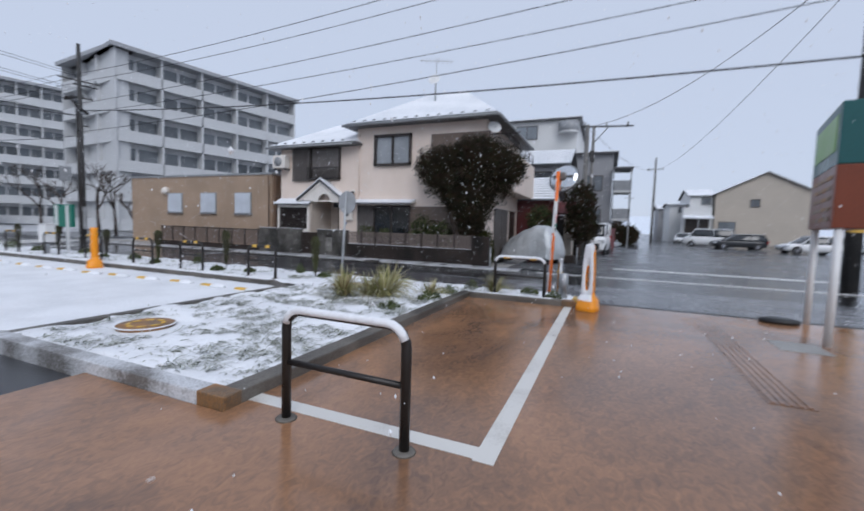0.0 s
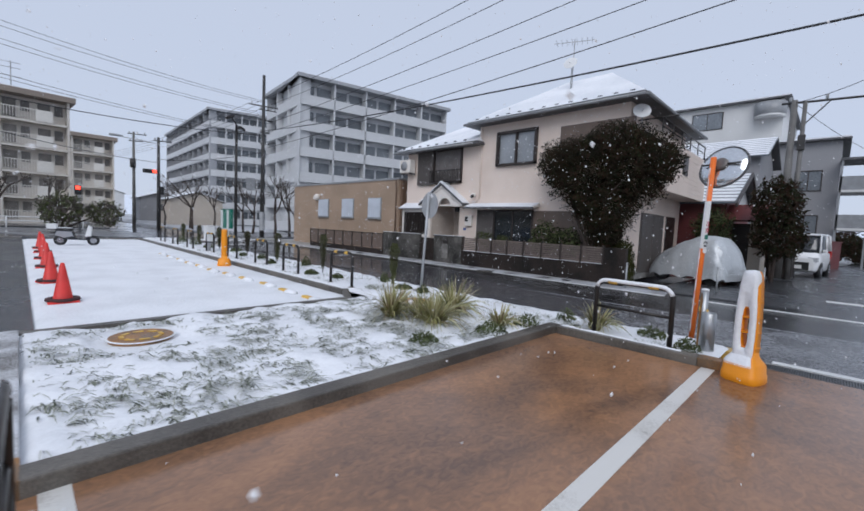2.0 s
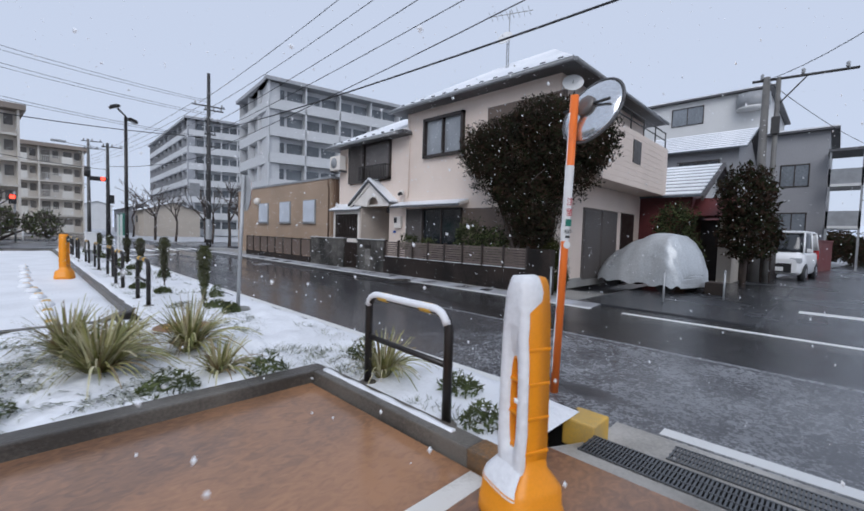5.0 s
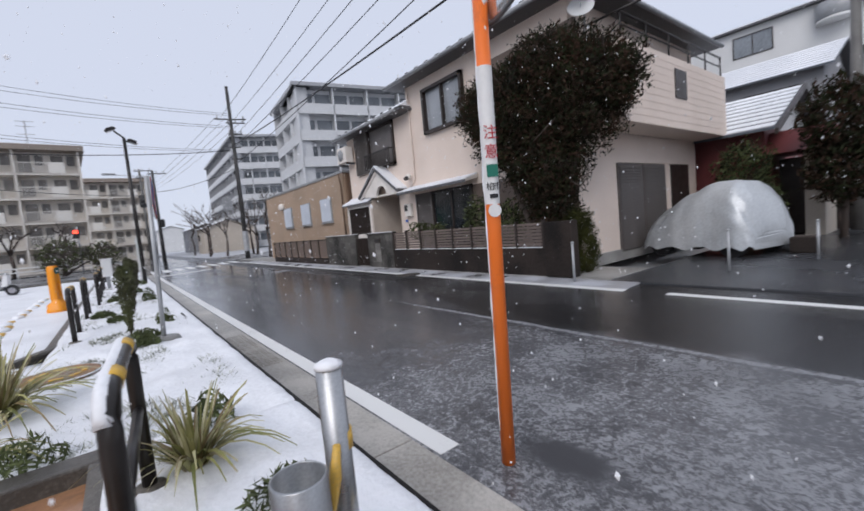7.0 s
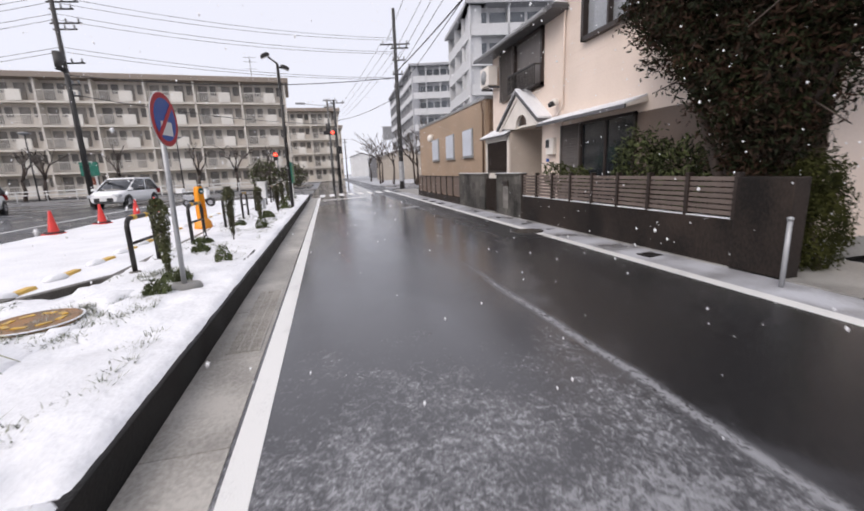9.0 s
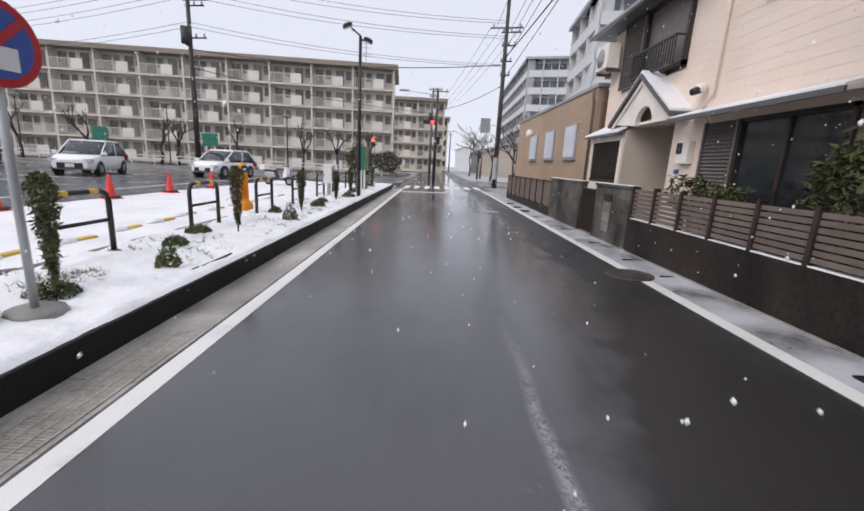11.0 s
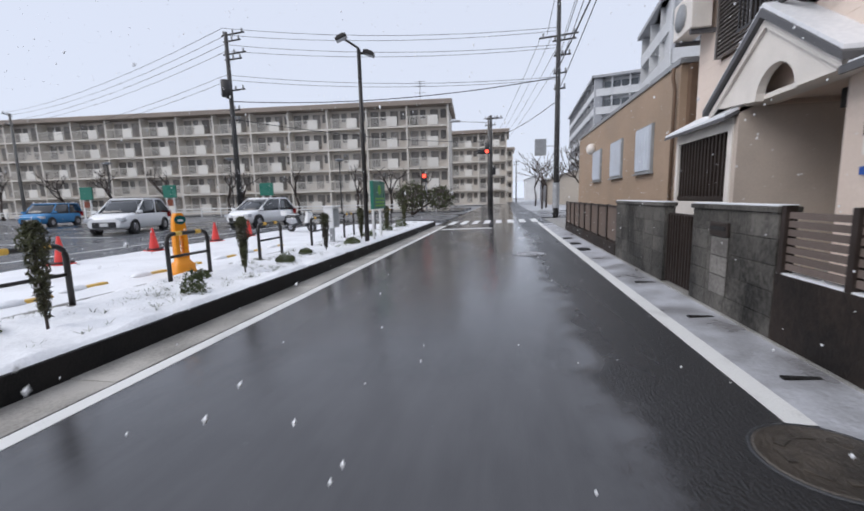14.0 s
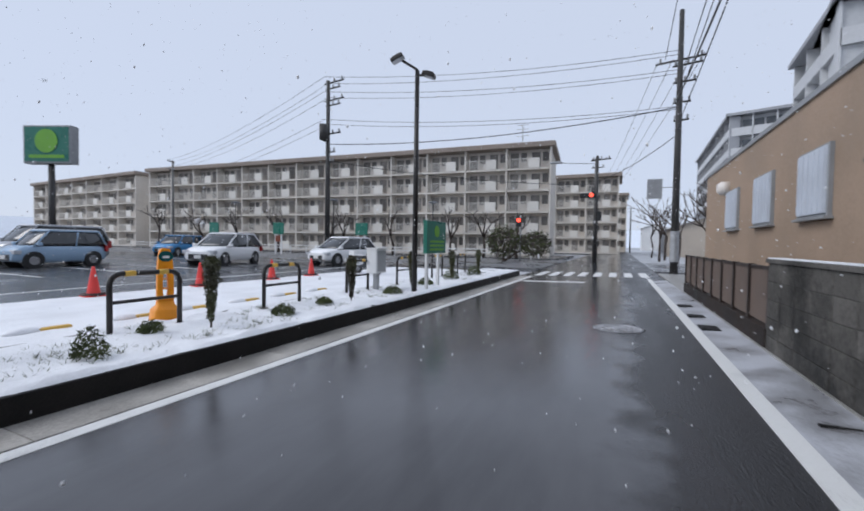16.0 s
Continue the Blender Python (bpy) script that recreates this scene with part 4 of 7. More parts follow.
for a, b in ((-23.15, -21.85), (-20.5, -19.2), (-17.95, -16.7)):
    w = part("window", box(B(), a + 0.06, b - 0.06, 15.56, 15.64, 1.78, 2.88, 0.008), GUTTER, tan)
    part("shutter_panel", box(B(), a + 0.1, b - 0.1, 15.535, 15.57, 1.83, 2.84, 0.006), SHUTTERBLUE, w, "pale blue-grey shutter")
    for i in range(6):
        x = a + 0.14 + (b - a - 0.28) * i / 5
        part("shutter_rib", box(B(), x - 0.012, x + 0.012, 15.522, 15.536, 1.86, 2.81), SHUTTERBLUE, w)
    part("sill", box(B(), a, b, 15.5, 15.62, 1.74, 1.78, 0.006), GUTTER, w)
vh = part("vent_hood", lathe(B(), [(0.2, 0), (0.2, 0.18), (0.12, 0.28)], 16), TRIM, tan)
vh.matrix_basis = pose(-23.2, 15.62, 3.0, 90)


# ---- block buildings ----
def oriented(x, y, z, ax, ay):
    """Local x along (ax, ay), local -y outwards to the right-hand side of it."""
    return pose(x, y, z, 0, 0, math.degrees(math.atan2(ay, ax)))


def slab_block(name, m, length, depth, floors, storey, bays, wall, railm, glassm, eavem, label, solid=0.35, rise=0.35, seed=0):
    rnd = random.Random(seed)
    t = thing(name, (0, 0, 0), label, "apartment building")
    t.matrix_basis = Matrix()
    H = floors * storey
    part("wall", box(B(), 0, length, 1.2, depth, 0, H), wall, t)
    part("roof", box(B(), -0.5, length + 0.5, -0.4, depth + 0.4, H, H + rise), eavem, t)
    part("roof_snow", box(B(), -0.4, length + 0.4, -0.3, depth + 0.3, H + rise, H + rise + 0.08), SNOWROOF, t)
    bw = length / bays
    slabm = mesh_of("floor_slab", box(B(), 0, length, 0, 1.25, 0, 0.2), wall)
    finm = mesh_of("party_wall", box(B(), -0.09, 0.09, 0.0, 1.25, 0, H), wall)
    if solid == "mix":
        wb = box(box(B(), 0.12 * bw, 0.50 * bw, 1.14, 1.2, 0.25, storey - 0.5), 0.62 * bw, 0.88 * bw, 1.14, 1.2, 0.9, storey - 0.5)
    else:
        wb = box(box(B(), 0.04 * bw, 0.46 * bw, 1.14, 1.2, 0.1, storey - 0.7), 0.54 * bw, 0.96 * bw, 1.14, 1.2, 0.1, storey - 0.7)
    wmesh = mesh_of("window", wb, glassm)
    railb = mesh_of("balcony_front", box(B(), 0.02, bw - 0.02, 0.0, 0.1, 0.0, 1.0), railm)
    half = mesh_of("balcony_front", box(B(), 0.02, bw * 0.52, -0.05, 0.08, 0.0, 1.05), railm)
    barb = B()
    for k in range(12):
        x = bw * 0.05 + bw * 0.9 * k / 11
        box(barb, x - 0.02, x + 0.02, 0.02, 0.05, 0.1, 1.0)
    box(barb, 0, bw, 0.0, 0.06, 0.98, 1.04)
    bars = mesh_of("balcony_railing", barb, railm)
    for f in range(floors):
        placed("floor_slab", slabm, t, pose(0, 0, f * storey))
        for i in range(bays):
            placed("window", wmesh, t, pose(i * bw, 0, f * storey + 0.2))
            k = (half if (i % 2 and rnd.random() < 0.85) else bars) if solid == "mix" else railb
            placed("balcony", k, t, pose(i * bw, 0, f * storey + 0.2))
    for i in range(bays + 1):
        if solid != "mix" or i % 2 == 0:
            placed("party_wall", finm, t, pose(i * bw, 0, 0))
    t.matrix_basis = m
    return t

L = math.hypot(4.5, 61.1)
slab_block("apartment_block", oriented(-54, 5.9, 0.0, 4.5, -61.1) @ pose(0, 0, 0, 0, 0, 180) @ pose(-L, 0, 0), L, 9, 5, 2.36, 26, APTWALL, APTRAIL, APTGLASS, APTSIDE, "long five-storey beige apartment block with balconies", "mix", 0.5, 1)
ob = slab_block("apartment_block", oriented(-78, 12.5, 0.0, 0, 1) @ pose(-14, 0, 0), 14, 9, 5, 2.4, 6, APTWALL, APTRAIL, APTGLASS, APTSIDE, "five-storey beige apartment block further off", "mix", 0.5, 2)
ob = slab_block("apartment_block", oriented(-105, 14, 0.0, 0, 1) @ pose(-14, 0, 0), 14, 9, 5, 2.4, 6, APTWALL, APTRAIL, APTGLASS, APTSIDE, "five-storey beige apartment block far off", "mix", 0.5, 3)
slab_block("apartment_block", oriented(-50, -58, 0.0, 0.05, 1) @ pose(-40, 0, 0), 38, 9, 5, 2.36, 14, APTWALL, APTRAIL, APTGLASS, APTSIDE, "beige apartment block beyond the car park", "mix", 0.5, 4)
BL = math.hypot(4.3, 21)
slab_block("white_apartment_building", oriented(-46.9, 26.4, 0.0, 4.3, 21), BL, 12, 6, 3.1, 5, BIGWALL, BIGWALL, BIGGLASS, BIGGREY, "six-storey pale grey apartment building with deep balconies", 0.3, 0.4, 5)
slab_block("white_apartment_building", oriented(-59.2, 27.6, 0.0, 12, -1.1), 12.0, 1.3, 6, 3.1, 3, BIGWALL, BIGWALL, BIGGLASS, BIGGREY, "end wing of a pale grey apartment building", 0.3, 0.4, 6)
slab_block("grey_apartment_building", oriented(-84, 27.5, 0.0, 3, 10), 11, 9, 7, 3.0, 4, BIGWALL, BIGWALL, BIGGLASS, BIGGREY, "tall grey stepped apartment building", 0.3, 0.4, 7)
slab_block("grey_apartment_building", oriented(-122, 29, 0.0, 38, -1.5), 38, 1.3, 7, 3.0, 9, BIGGREY, BIGWALL, BIGGLASS, BIGGREY, "side of a tall grey apartment building", 0.3, 0.4, 8)


def plain_house(name, x0, x1, y0, y1, z1, rise, wall, label, ridge="x", wins=(), roofm=None):
    t = thing(name, ((x0 + x1) / 2, (y0 + y1) / 2, 0.0), label, "house")
    part("wall", box(B(), x0, x1, y0, y1, -0.2, z1), wall, t)
    o = 0.4
    for nm, dz, rm in (("roof", 0.0, roofm or EAVE), ("roof_snow", 0.09, SNOWROOF)):
        e = o - (0.05 if dz else 0)
        if rise <= 0.3:
            part(nm, box(B(), x0 - e, x1 + e, y0 - e, y1 + e, z1 + dz, z1 + dz + 0.12), rm, t)
        elif ridge == "x":
            yc = (y0 + y1) / 2
            part(nm, prism(B(), [(y0 - e, z1 - 0.1 + dz), (yc, z1 + rise + dz), (y1 + e, z1 - 0.1 + dz), (y1 + e, z1 - 0.19 + dz), (yc, z1 + rise - 0.1 + dz), (y0 - e, z1 - 0.19 + dz)], "x", x0 - e, x1 + e), rm, t)
        else:
            xc = (x0 + x1) / 2
            part(nm, prism(B(), [(x0 - e, z1 - 0.1 + dz), (xc, z1 + rise + dz), (x1 + e, z1 - 0.1 + dz), (x1 + e, z1 - 0.19 + dz), (xc, z1 + rise - 0.1 + dz), (x0 - e, z1 - 0.19 + dz)], "y", y0 - e, y1 + e), rm, t)
    if rise > 0.3:
        if ridge == "x":
            part("gable", prism(B(), [(y0, z1), ((y0 + y1) / 2, z1 + rise - 0.1), (y1, z1)], "x", x0, x1), wall, t)
        else:
            part("gable", prism(B(), [(x0, z1), ((x0 + x1) / 2, z1 + rise - 0.1), (x1, z1)], "y", y0, y1), wall, t)
    for a, b, c, d in wins:
        window(a, b, y0, c, d, t, BIGGLASS, proud=0.05)
    return t

plain_house("white_building", -12, -3.4, 43, 55, 12.3, 0.2, WHITEHOUSE, "white flat-roofed building behind the houses", "x", [(-9.4, -7.2, 10.5, 11.9)])

rbal = thing("round_balcony", (-4.2, 42.9, 11), "white half-round balcony on the far white building", "balcony")
part("balcony_floor", lathe(B(), [(0.95, 0), (0.95, 0.18), (0.1, 0.19)], 24, (-4.2, 42.9, 10.9)), WHITEHOUSE, rbal)
part("balcony_front", lathe(B(), [(0.92, 0), (0.98, 0.05), (0.98, 0.95), (0.9, 0.95), (0.88, 0.1)], 24, (-4.2, 42.9, 11.05)), GUTTER, rbal)


def tiled_roof(x0, x1, y0, yc, z0, z1, parent, rows):
    # Tile courses on the slope that faces -y, each with snow caught on its upper half.
    tm = mesh_of("tile_course", prism(B(), [(0, -0.02), (0, 0.05), ((yc - y0) / rows * 1.1, (z1 - z0) / rows * 1.1 + 0.02), ((yc - y0) / rows * 1.1, (z1 - z0) / rows * 1.1 - 0.05)], "x", x0, x1), TILEROOF)
    sm2 = mesh_of("course_snow", prism(B(), [((yc - y0) / rows * 0.3, (z1 - z0) / rows * 0.3 + 0.045), ((yc - y0) / rows * 0.35, (z1 - z0) / rows * 0.35 + 0.07), ((yc - y0) / rows, (z1 - z0) / rows + 0.05), ((yc - y0) / rows, (z1 - z0) / rows)], "x", x0 + 0.03, x1 - 0.03), SNOWROOF)
    for i in range(rows):
        p = pose(0, y0 + (yc - y0) * i / rows, z0 + (z1 - z0) * i / rows)
        placed("tile_course", tm, parent, p)
        placed("course_snow", sm2, parent, p)


th = thing("tiled_house", (-5.6, 25, 0), "small white and maroon house with a snow-striped tiled roof", "house")
part("wall", box(B(), -8.2, -3.0, 22.4, 28, -0.2, 3.1), MAROON, th, "dark maroon lower wall")
part("gable", prism(B(), [(22.4, 3.1), (25.2, 4.35), (28, 3.1)], "x", -8.2, -3.0), WHITEHOUSE, th)
part("back_roof", prism(B(), [(25.2, 4.5), (28.4, 3.1), (28.4, 3.0), (25.2, 4.38)], "x", -8.6, -2.6), EAVE, th)
part("bargeboard", prism(B(), [(21.9, 2.95), (25.2, 4.52), (25.2, 4.36), (21.9, 2.8)], "x", -2.66, -2.58), FRAME, th)
part("bargeboard", prism(B(), [(28.4, 2.95), (25.2, 4.52), (25.2, 4.36), (28.4, 2.8)], "x", -2.66, -2.58), FRAME, th)
tiled_roof(-8.6, -2.66, 21.9, 25.2, 2.95, 4.45, th, 9)
mg = thing("maroon_porch", (-2.4, 23, 0), "maroon porch with a small roof and pale wall", "porch")
part("porch_roof", prism(B(), [(22.2, 2.3), (22.9, 2.95), (23.9, 2.95), (24.2, 2.3)], "x", -3.4, -1.7), MAROON, mg)
part("porch_wall", box(B(), -3.3, -2.9, 22.5, 24, -0.1, 2.3), MAROON, mg)
part("porch_wall", box(B(), -2.2, -1.8, 22.5, 24, -0.1, 2.3), CREAMHOUSE, mg)
part("porch_door", box(B(), -2.9, -2.2, 23.4, 23.5, -0.1, 2.2), FRAME, mg)
t2 = thing("tiled_house", (-7.6, 35, 0), "older grey house with a snow-striped tiled roof", "house")
part("wall", box(B(), -12, -3.2, 32, 38, -0.2, 6.4), GREYHOUSE, t2)
part("back_roof", prism(B(), [(35, 7.9), (38.4, 6.4), (38.4, 6.3), (35, 7.78)], "x", -12.4, -2.8), EAVE, t2)
part("gable", prism(B(), [(32, 6.4), (35, 7.7), (38, 6.4)], "x", -12, -3.2), GREYHOUSE, t2)
tiled_roof(-12.4, -2.8, 31.5, 35, 6.25, 7.85, t2, 9)
window(-6, -4, 32, 4.6, 5.8, t2, GLASS)
plain_house("grey_house", -3.4, 0.0, 40, 50, 8.3, 0.2, GREYHOUSE, "dark grey house with stacked balconies", "x", [(-2.2, -0.8, 5, 6.4), (-2.2, -0.8, 2, 3.4)])
plain_house("cream_house", 14.7, 27, 75, 88, 7.6, 3.2, CREAMHOUSE, "cream gabled house beyond the car park", "y", [(19.0, 20.2, 5.6, 6.8), (15.2, 17.4, 0.6, 3.4)])
wh = plain_house("white_house", 11.5, 14.5, 76, 86, 7.5, 1.3, WHITEHOUSE, "white house with a snowy roof and low front wing", "x", [(13.0, 14.2, 6.0, 7.1)])
part("front_wing", box(B(), 10.4, 14.2, 74.4, 75.97, -0.2, 5.5), WHITEHOUSE, wh)
part("porch_roof", prism(B(), [(72.8, 3.9), (74.39, 4.3), (74.39, 4.15), (72.8, 3.75)], "x", 10.3, 14.2), SNOWROOF, wh)
part("porch_opening", box(B(), 10.7, 13.9, 74.33, 74.395, -0.1, 3.7), FRAME, wh)
for x in (10.45, 12.3, 14.05):
    part("porch_post", rod(B(), (x, 73.0, -0.1), (x, 73.0, 3.85), 0.06, seg=8), GUTTER, wh)
plain_house("white_house", 9.0, 11.3, 78, 86, 6.2, 0.35, WHITEHOUSE, "small white house further along the street", "x", [(10.2, 10.9, 4.8, 5.7)])
plain_house("grey_house", 8.7, 11.6, 92, 100, 6.2, 0.8, GREYHOUSE, "low grey house where the side street narrows", "x", [(9.3, 10.4, 4.2, 5.2)])
plain_house("blue_roof_house", -23, -13.5, 26, 33, 5.2, 1.0, GREYHOUSE, "house with a snowy low roof behind", "x", [])
plain_house("maroon_house", -20, -17.2, 24.6, 25.6, 5.6, 0.2, MAROON, "small maroon rooftop wall behind the tan building", "x", [])
for i, (x, y, w, h) in enumerate([(-84, 19.6, 7, 4), (-120, 21.5, 9, 5), (-190, 20.5, 12, 8), (-95, -20, 18, 11)]):
    plain_house("far_house", x, x + w, y, y + 8, h, 1.4, (CREAMHOUSE, GREYHOUSE, WHITEHOUSE)[i % 3], "pale house far along the street", "x", [(x + 1, x + 2.4, h - 2, h - 0.9)])
# these blocks look hazy only through their pale blue wall and window paint
for x, y0, y1, h, lab in ((-250, -4.5, 6.0, 14.5, "tall apartment block far down the street, painted pale for snowfall haze"), (-262, 6.6, 16.5, 7.5, "low block far down the street, painted pale for snowfall haze")):
    fb = thing("far_block", (x, (y0 + y1) / 2, 0), lab, "building")
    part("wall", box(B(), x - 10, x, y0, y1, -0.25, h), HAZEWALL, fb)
    part("parapet", box(B(), x - 10.2, x + 0.2, y0 - 0.2, y1 + 0.2, h, h + 0.5), BIGWALL, fb)
    for z in range(2, int(h) - 1, 3):
        for k in range(int((y1 - y0) / 2.4)):
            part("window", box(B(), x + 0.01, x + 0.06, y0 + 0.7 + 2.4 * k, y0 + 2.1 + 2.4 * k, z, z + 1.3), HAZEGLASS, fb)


# ---- poles and cables ----
def utility_pole(at, h, label, arms=((0.6, 1.3, 0.0), (1.7, 1.6, 0.0)), trans=True, material=POLECONC, yaw=0, lamp=0):
    t = thing("utility_pole", at, label, "utility pole", "utility poles")
    x, y, z = at
    part("shaft", rod(B(), (x, y, z - 0.2), (x, y, z + h), 0.17, 0.10, 14), material, t)
    c, s = math.cos(radians(yaw)), math.sin(radians(yaw))
    for d, w, off in arms:
        zz = z + h - d
        a = part("crossarm", rod(B(), (x - c * (w / 2 - off), y - s * (w / 2 - off), zz), (x + c * (w / 2 + off), y + s * (w / 2 + off), zz), 0.045, seg=6), POLEDARK, t)
        for k in range(3):
            u = -w / 2 + off + w * (0.1 + 0.4 * k)
            part("insulator", lathe(B(), [(0.03, 0), (0.06, 0.05), (0.04, 0.1), (0.06, 0.15), (0.02, 0.2)], 8, (x + c * u, y + s * u, zz + 0.04)), GUTTER, a)
    if trans:
        part("transformer", rod(B(), (x + 0.35 * s, y - 0.35 * c, z + h - 3.6), (x + 0.35 * s, y - 0.35 * c, z + h - 2.7), 0.25, seg=14), POLEDARK, t)
        part("transformer_bracket", box(B(), x - 0.05, x + 0.4, y - 0.05, y + 0.05, z + h - 3.7, z + h - 3.6), POLEDARK, t)
    if lamp:
        part("lamp_arm", tube(B(), [(x, y, z + lamp), (x + 0.6, y - 0.4, z + lamp + 0.15), (x + 1.2, y - 0.8, z + lamp + 0.15)], 0.03, 6), GREYPOST, t)
        part("lamp_head", box(B(), x + 1.0, x + 1.6, y - 1.0, y - 0.7, z + lamp + 0.1, z + lamp + 0.2, 0.03), GREYPOST, t)
    return t

P1 = (-30.4, 15.08, -0.1)
PL = (-29.0, -3.5, 0.0)
P5 = (-43, 11.1, -0.1)
p1 = utility_pole(P1, 12.0, "dark concrete utility pole with crossarms beside the road", ((2.2, 2.0, 0), (2.45, 1.2, 0.3), (3.2, 0.9, 0.2), (4.1, 0.7, 0.1), (4.9, 0.6, 0.1)), False, POLEDARK, 78)
part("marker_sleeve", rod(B(), (P1[0], P1[1], 0.6), (P1[0], P1[1], 2.0), 0.19, 0.185, 14, False), GREYPOST, p1, "pale plastic sleeve")
part("sign_board", box(B(), P1[0] - 0.03, P1[0] + 0.03, 13.9, 14.52, 3.5, 4.4, 0.01), GUTTER, p1, "grey back of a small sign board")
part("board_arm", rod(B(), (P1[0], 14.4, 4.0), (P1[0], P1[1], 4.0), 0.02, seg=6), GUTTER, p1)
utility_pole(PL, 11.0, "utility pole with transformer in the car park", ((0.15, 1.6, 0.5), (0.5, 1.2, 0.4), (1.2, 1.6, 0.5), (1.5, 1.2, 0.4), (3.2, 1.3, 0.4), (4.3, 0.8, 0.2), (4.9, 0.6, 0.2)), True, POLEDARK, 82)
p5 = utility_pole(P5, 8.3, "utility pole carrying a traffic signal", ((0.3, 1.4, 0.3),), False, POLEDARK, 80)
sig = part("traffic_signal", box(B(), -42.95, -42.75, 9.9, 11.0, 5.0, 5.35, 0.05), BLACK, p5, "traffic signal showing red")
part("signal_arm", rod(B(), (-43, 11.1, 5.25), (-42.9, 9.9, 5.25), 0.04, seg=6), GREYPOST, sig)
part("red_lens", rod(B(), (-42.74, 10.75, 5.18), (-42.70, 10.75, 5.18), 0.15, seg=16), REDLIGHT, sig)
for k in (10.15, 10.45):
    part("dark_lens", rod(B(), (-42.74, k, 5.18), (-42.70, k, 5.18), 0.13, seg=16), BLACK, sig)
part("walk_signal", box(B(), -42.95, -42.75, 11.2, 11.5, 3.2, 3.9, 0.03), BLACK, p5)
part("street_light", box(B(), -42.9, -42.5, 7.6, 8.5, 7.75, 7.9, 0.05), GREYPOST, p5)
part("street_light_arm", rod(B(), (-43, 11.1, 7.6), (-42.8, 8.3, 7.8), 0.03, seg=6), GREYPOST, p5)
utility_pole((-51, 10.6, 0), 9.6, "utility pole beyond the crossing", ((0.2, 1.6, 0.3), (0.9, 1.2, 0.2)), True, POLECONC, 70)
utility_pole((-80, 9.8, 0), 9.8, "utility pole far along the street", ((0.2, 1.6, 0), (0.9, 1.2, 0)), True, POLECONC, 70)
utility_pole((-110, 15, 0), 9.8, "utility pole far along the street", ((0.2, 1.6, 0), (0.9, 1.2, 0)), False, POLECONC, 70)
utility_pole((-42, -38, 0), 11, "utility pole beyond the car park", ((0.2, 1.6, 0.4), (1.2, 1.4, 0.3)), False, POLECONC, 30)
hp = utility_pole((-1.4, 24.3, 0), 7.2, "twin slim poles with a long crossarm", ((0.1, 2.7, 0.95),), False, POLECONC, 10)
part("second_shaft", rod(B(), (-1.08, 24.36, -0.2), (-1.08, 24.36, 7.15), 0.09, 0.07, 12), POLECONC, hp)
part("brace", rod(B(), (-1.08, 24.36, 6.2), (-0.35, 24.5, 7.08), 0.025, seg=6), POLEDARK, hp)
part("meter_box", box(B(), -1.2, -0.96, 24.2, 24.34, 5.2, 5.8, 0.02), POLEDARK, hp)
utility_pole((5.0, 60.0, 0), 11.0, "utility pole along the side street", ((1.5, 2.0, 0),), False, POLECONC, 0)
utility_pole((4.0, 110.0, 0), 11.0, "utility pole far along the side street", ((1.5, 2.0, 0),), False, POLECONC, 0)
DP = (5.9, 14.3, 0.0)
dp = thing("dark_pole", DP, "dark utility pole with a yellow band", "utility pole")
part("shaft", rod(B(), (DP[0], DP[1], -0.2), (DP[0] - 0.1, DP[1], 11), 0.19, 0.13, 14), POLEDARK, dp)
part("marker_band", rod(B(), (DP[0], DP[1], 1.6), (DP[0] - 0.01, DP[1], 2.2), 0.195, seg=14, cap=False), YELLOW, dp)


def cable(a, b, sag=0.4, r=0.012, n=14):
    a, b = Vector(a), Vector(b)
    pts = [a.lerp(b, k / n) - Vector((0, 0, 4 * sag * (k / n) * (1 - k / n))) for k in range(n + 1)]
    return tagged(part("overhead_cable", tube(B(), pts, r, 5), CABLE), "thin black overhead cable between poles", "cable", "overhead cables")

for dy, z in ((-0.9, 9.8), (-0.3, 9.8), (0.3, 9.8), (0.9, 9.8)):
    cable((-30.4 + 0.3 * dy, 15.08 + dy, z), (-80, 10 + dy, z - 0.3), 0.8)
for dy, z in ((-0.6, 9.8), (0.3, 9.8)):
    cable((-30.4, 15.08 + dy, z), (DP[0], DP[1] + dy, z + 1.0), 0.5, 0.014)
cable((-30.4, 15.0, 8.3), (DP[0], DP[1], 9.3), 0.3, 0.014)
cable((-30.4, 15.0, 7.7), (DP[0], DP[1], 8.4), 0.3, 0.014)
cable((-30.4, 15.0, 6.6), (DP[0], DP[1], 7.7), 0.3, 0.016)
cable((-30.4, 15.0, 7.9), (DP[0], DP[1], 6.1), 0.35, 0.028)
for k, z in enumerate((10.85, 10.0, 8.4)):
    for u in (0.0, 0.9):
        cable((-29 + u, -3.5 + 0.5 * u, z), (-30.4 + u * 0.5, 15.08, z - 0.9), 0.4)
        cable((-29 + u, -3.5 + 0.5 * u, z), (-42 + u, -38, z), 0.7)
cable((-29, -3.5, 7.2), (-30.4, 15.08, 7.6), 0.5, 0.025)
cable((-30.4, 15.08, 6.4), (-43, 11.1, 6.3), 0.3, 0.02)
cable((-29, -3.5, 6.2), (-43, 11.1, 6.0), 0.4, 0.02)
cable((-43, 11.1, 8.0), (-51, 10.6, 9.2), 0.3)
cable((DP[0], DP[1], 9.0), (-1.4, 24.3, 7.1), 0.9)
cable((-1.4, 24.3, 7.1), (5.0, 60, 9.4), 0.8)
cable((DP[0], DP[1], 8.6), (5.0, 60, 9.4), 1.0)


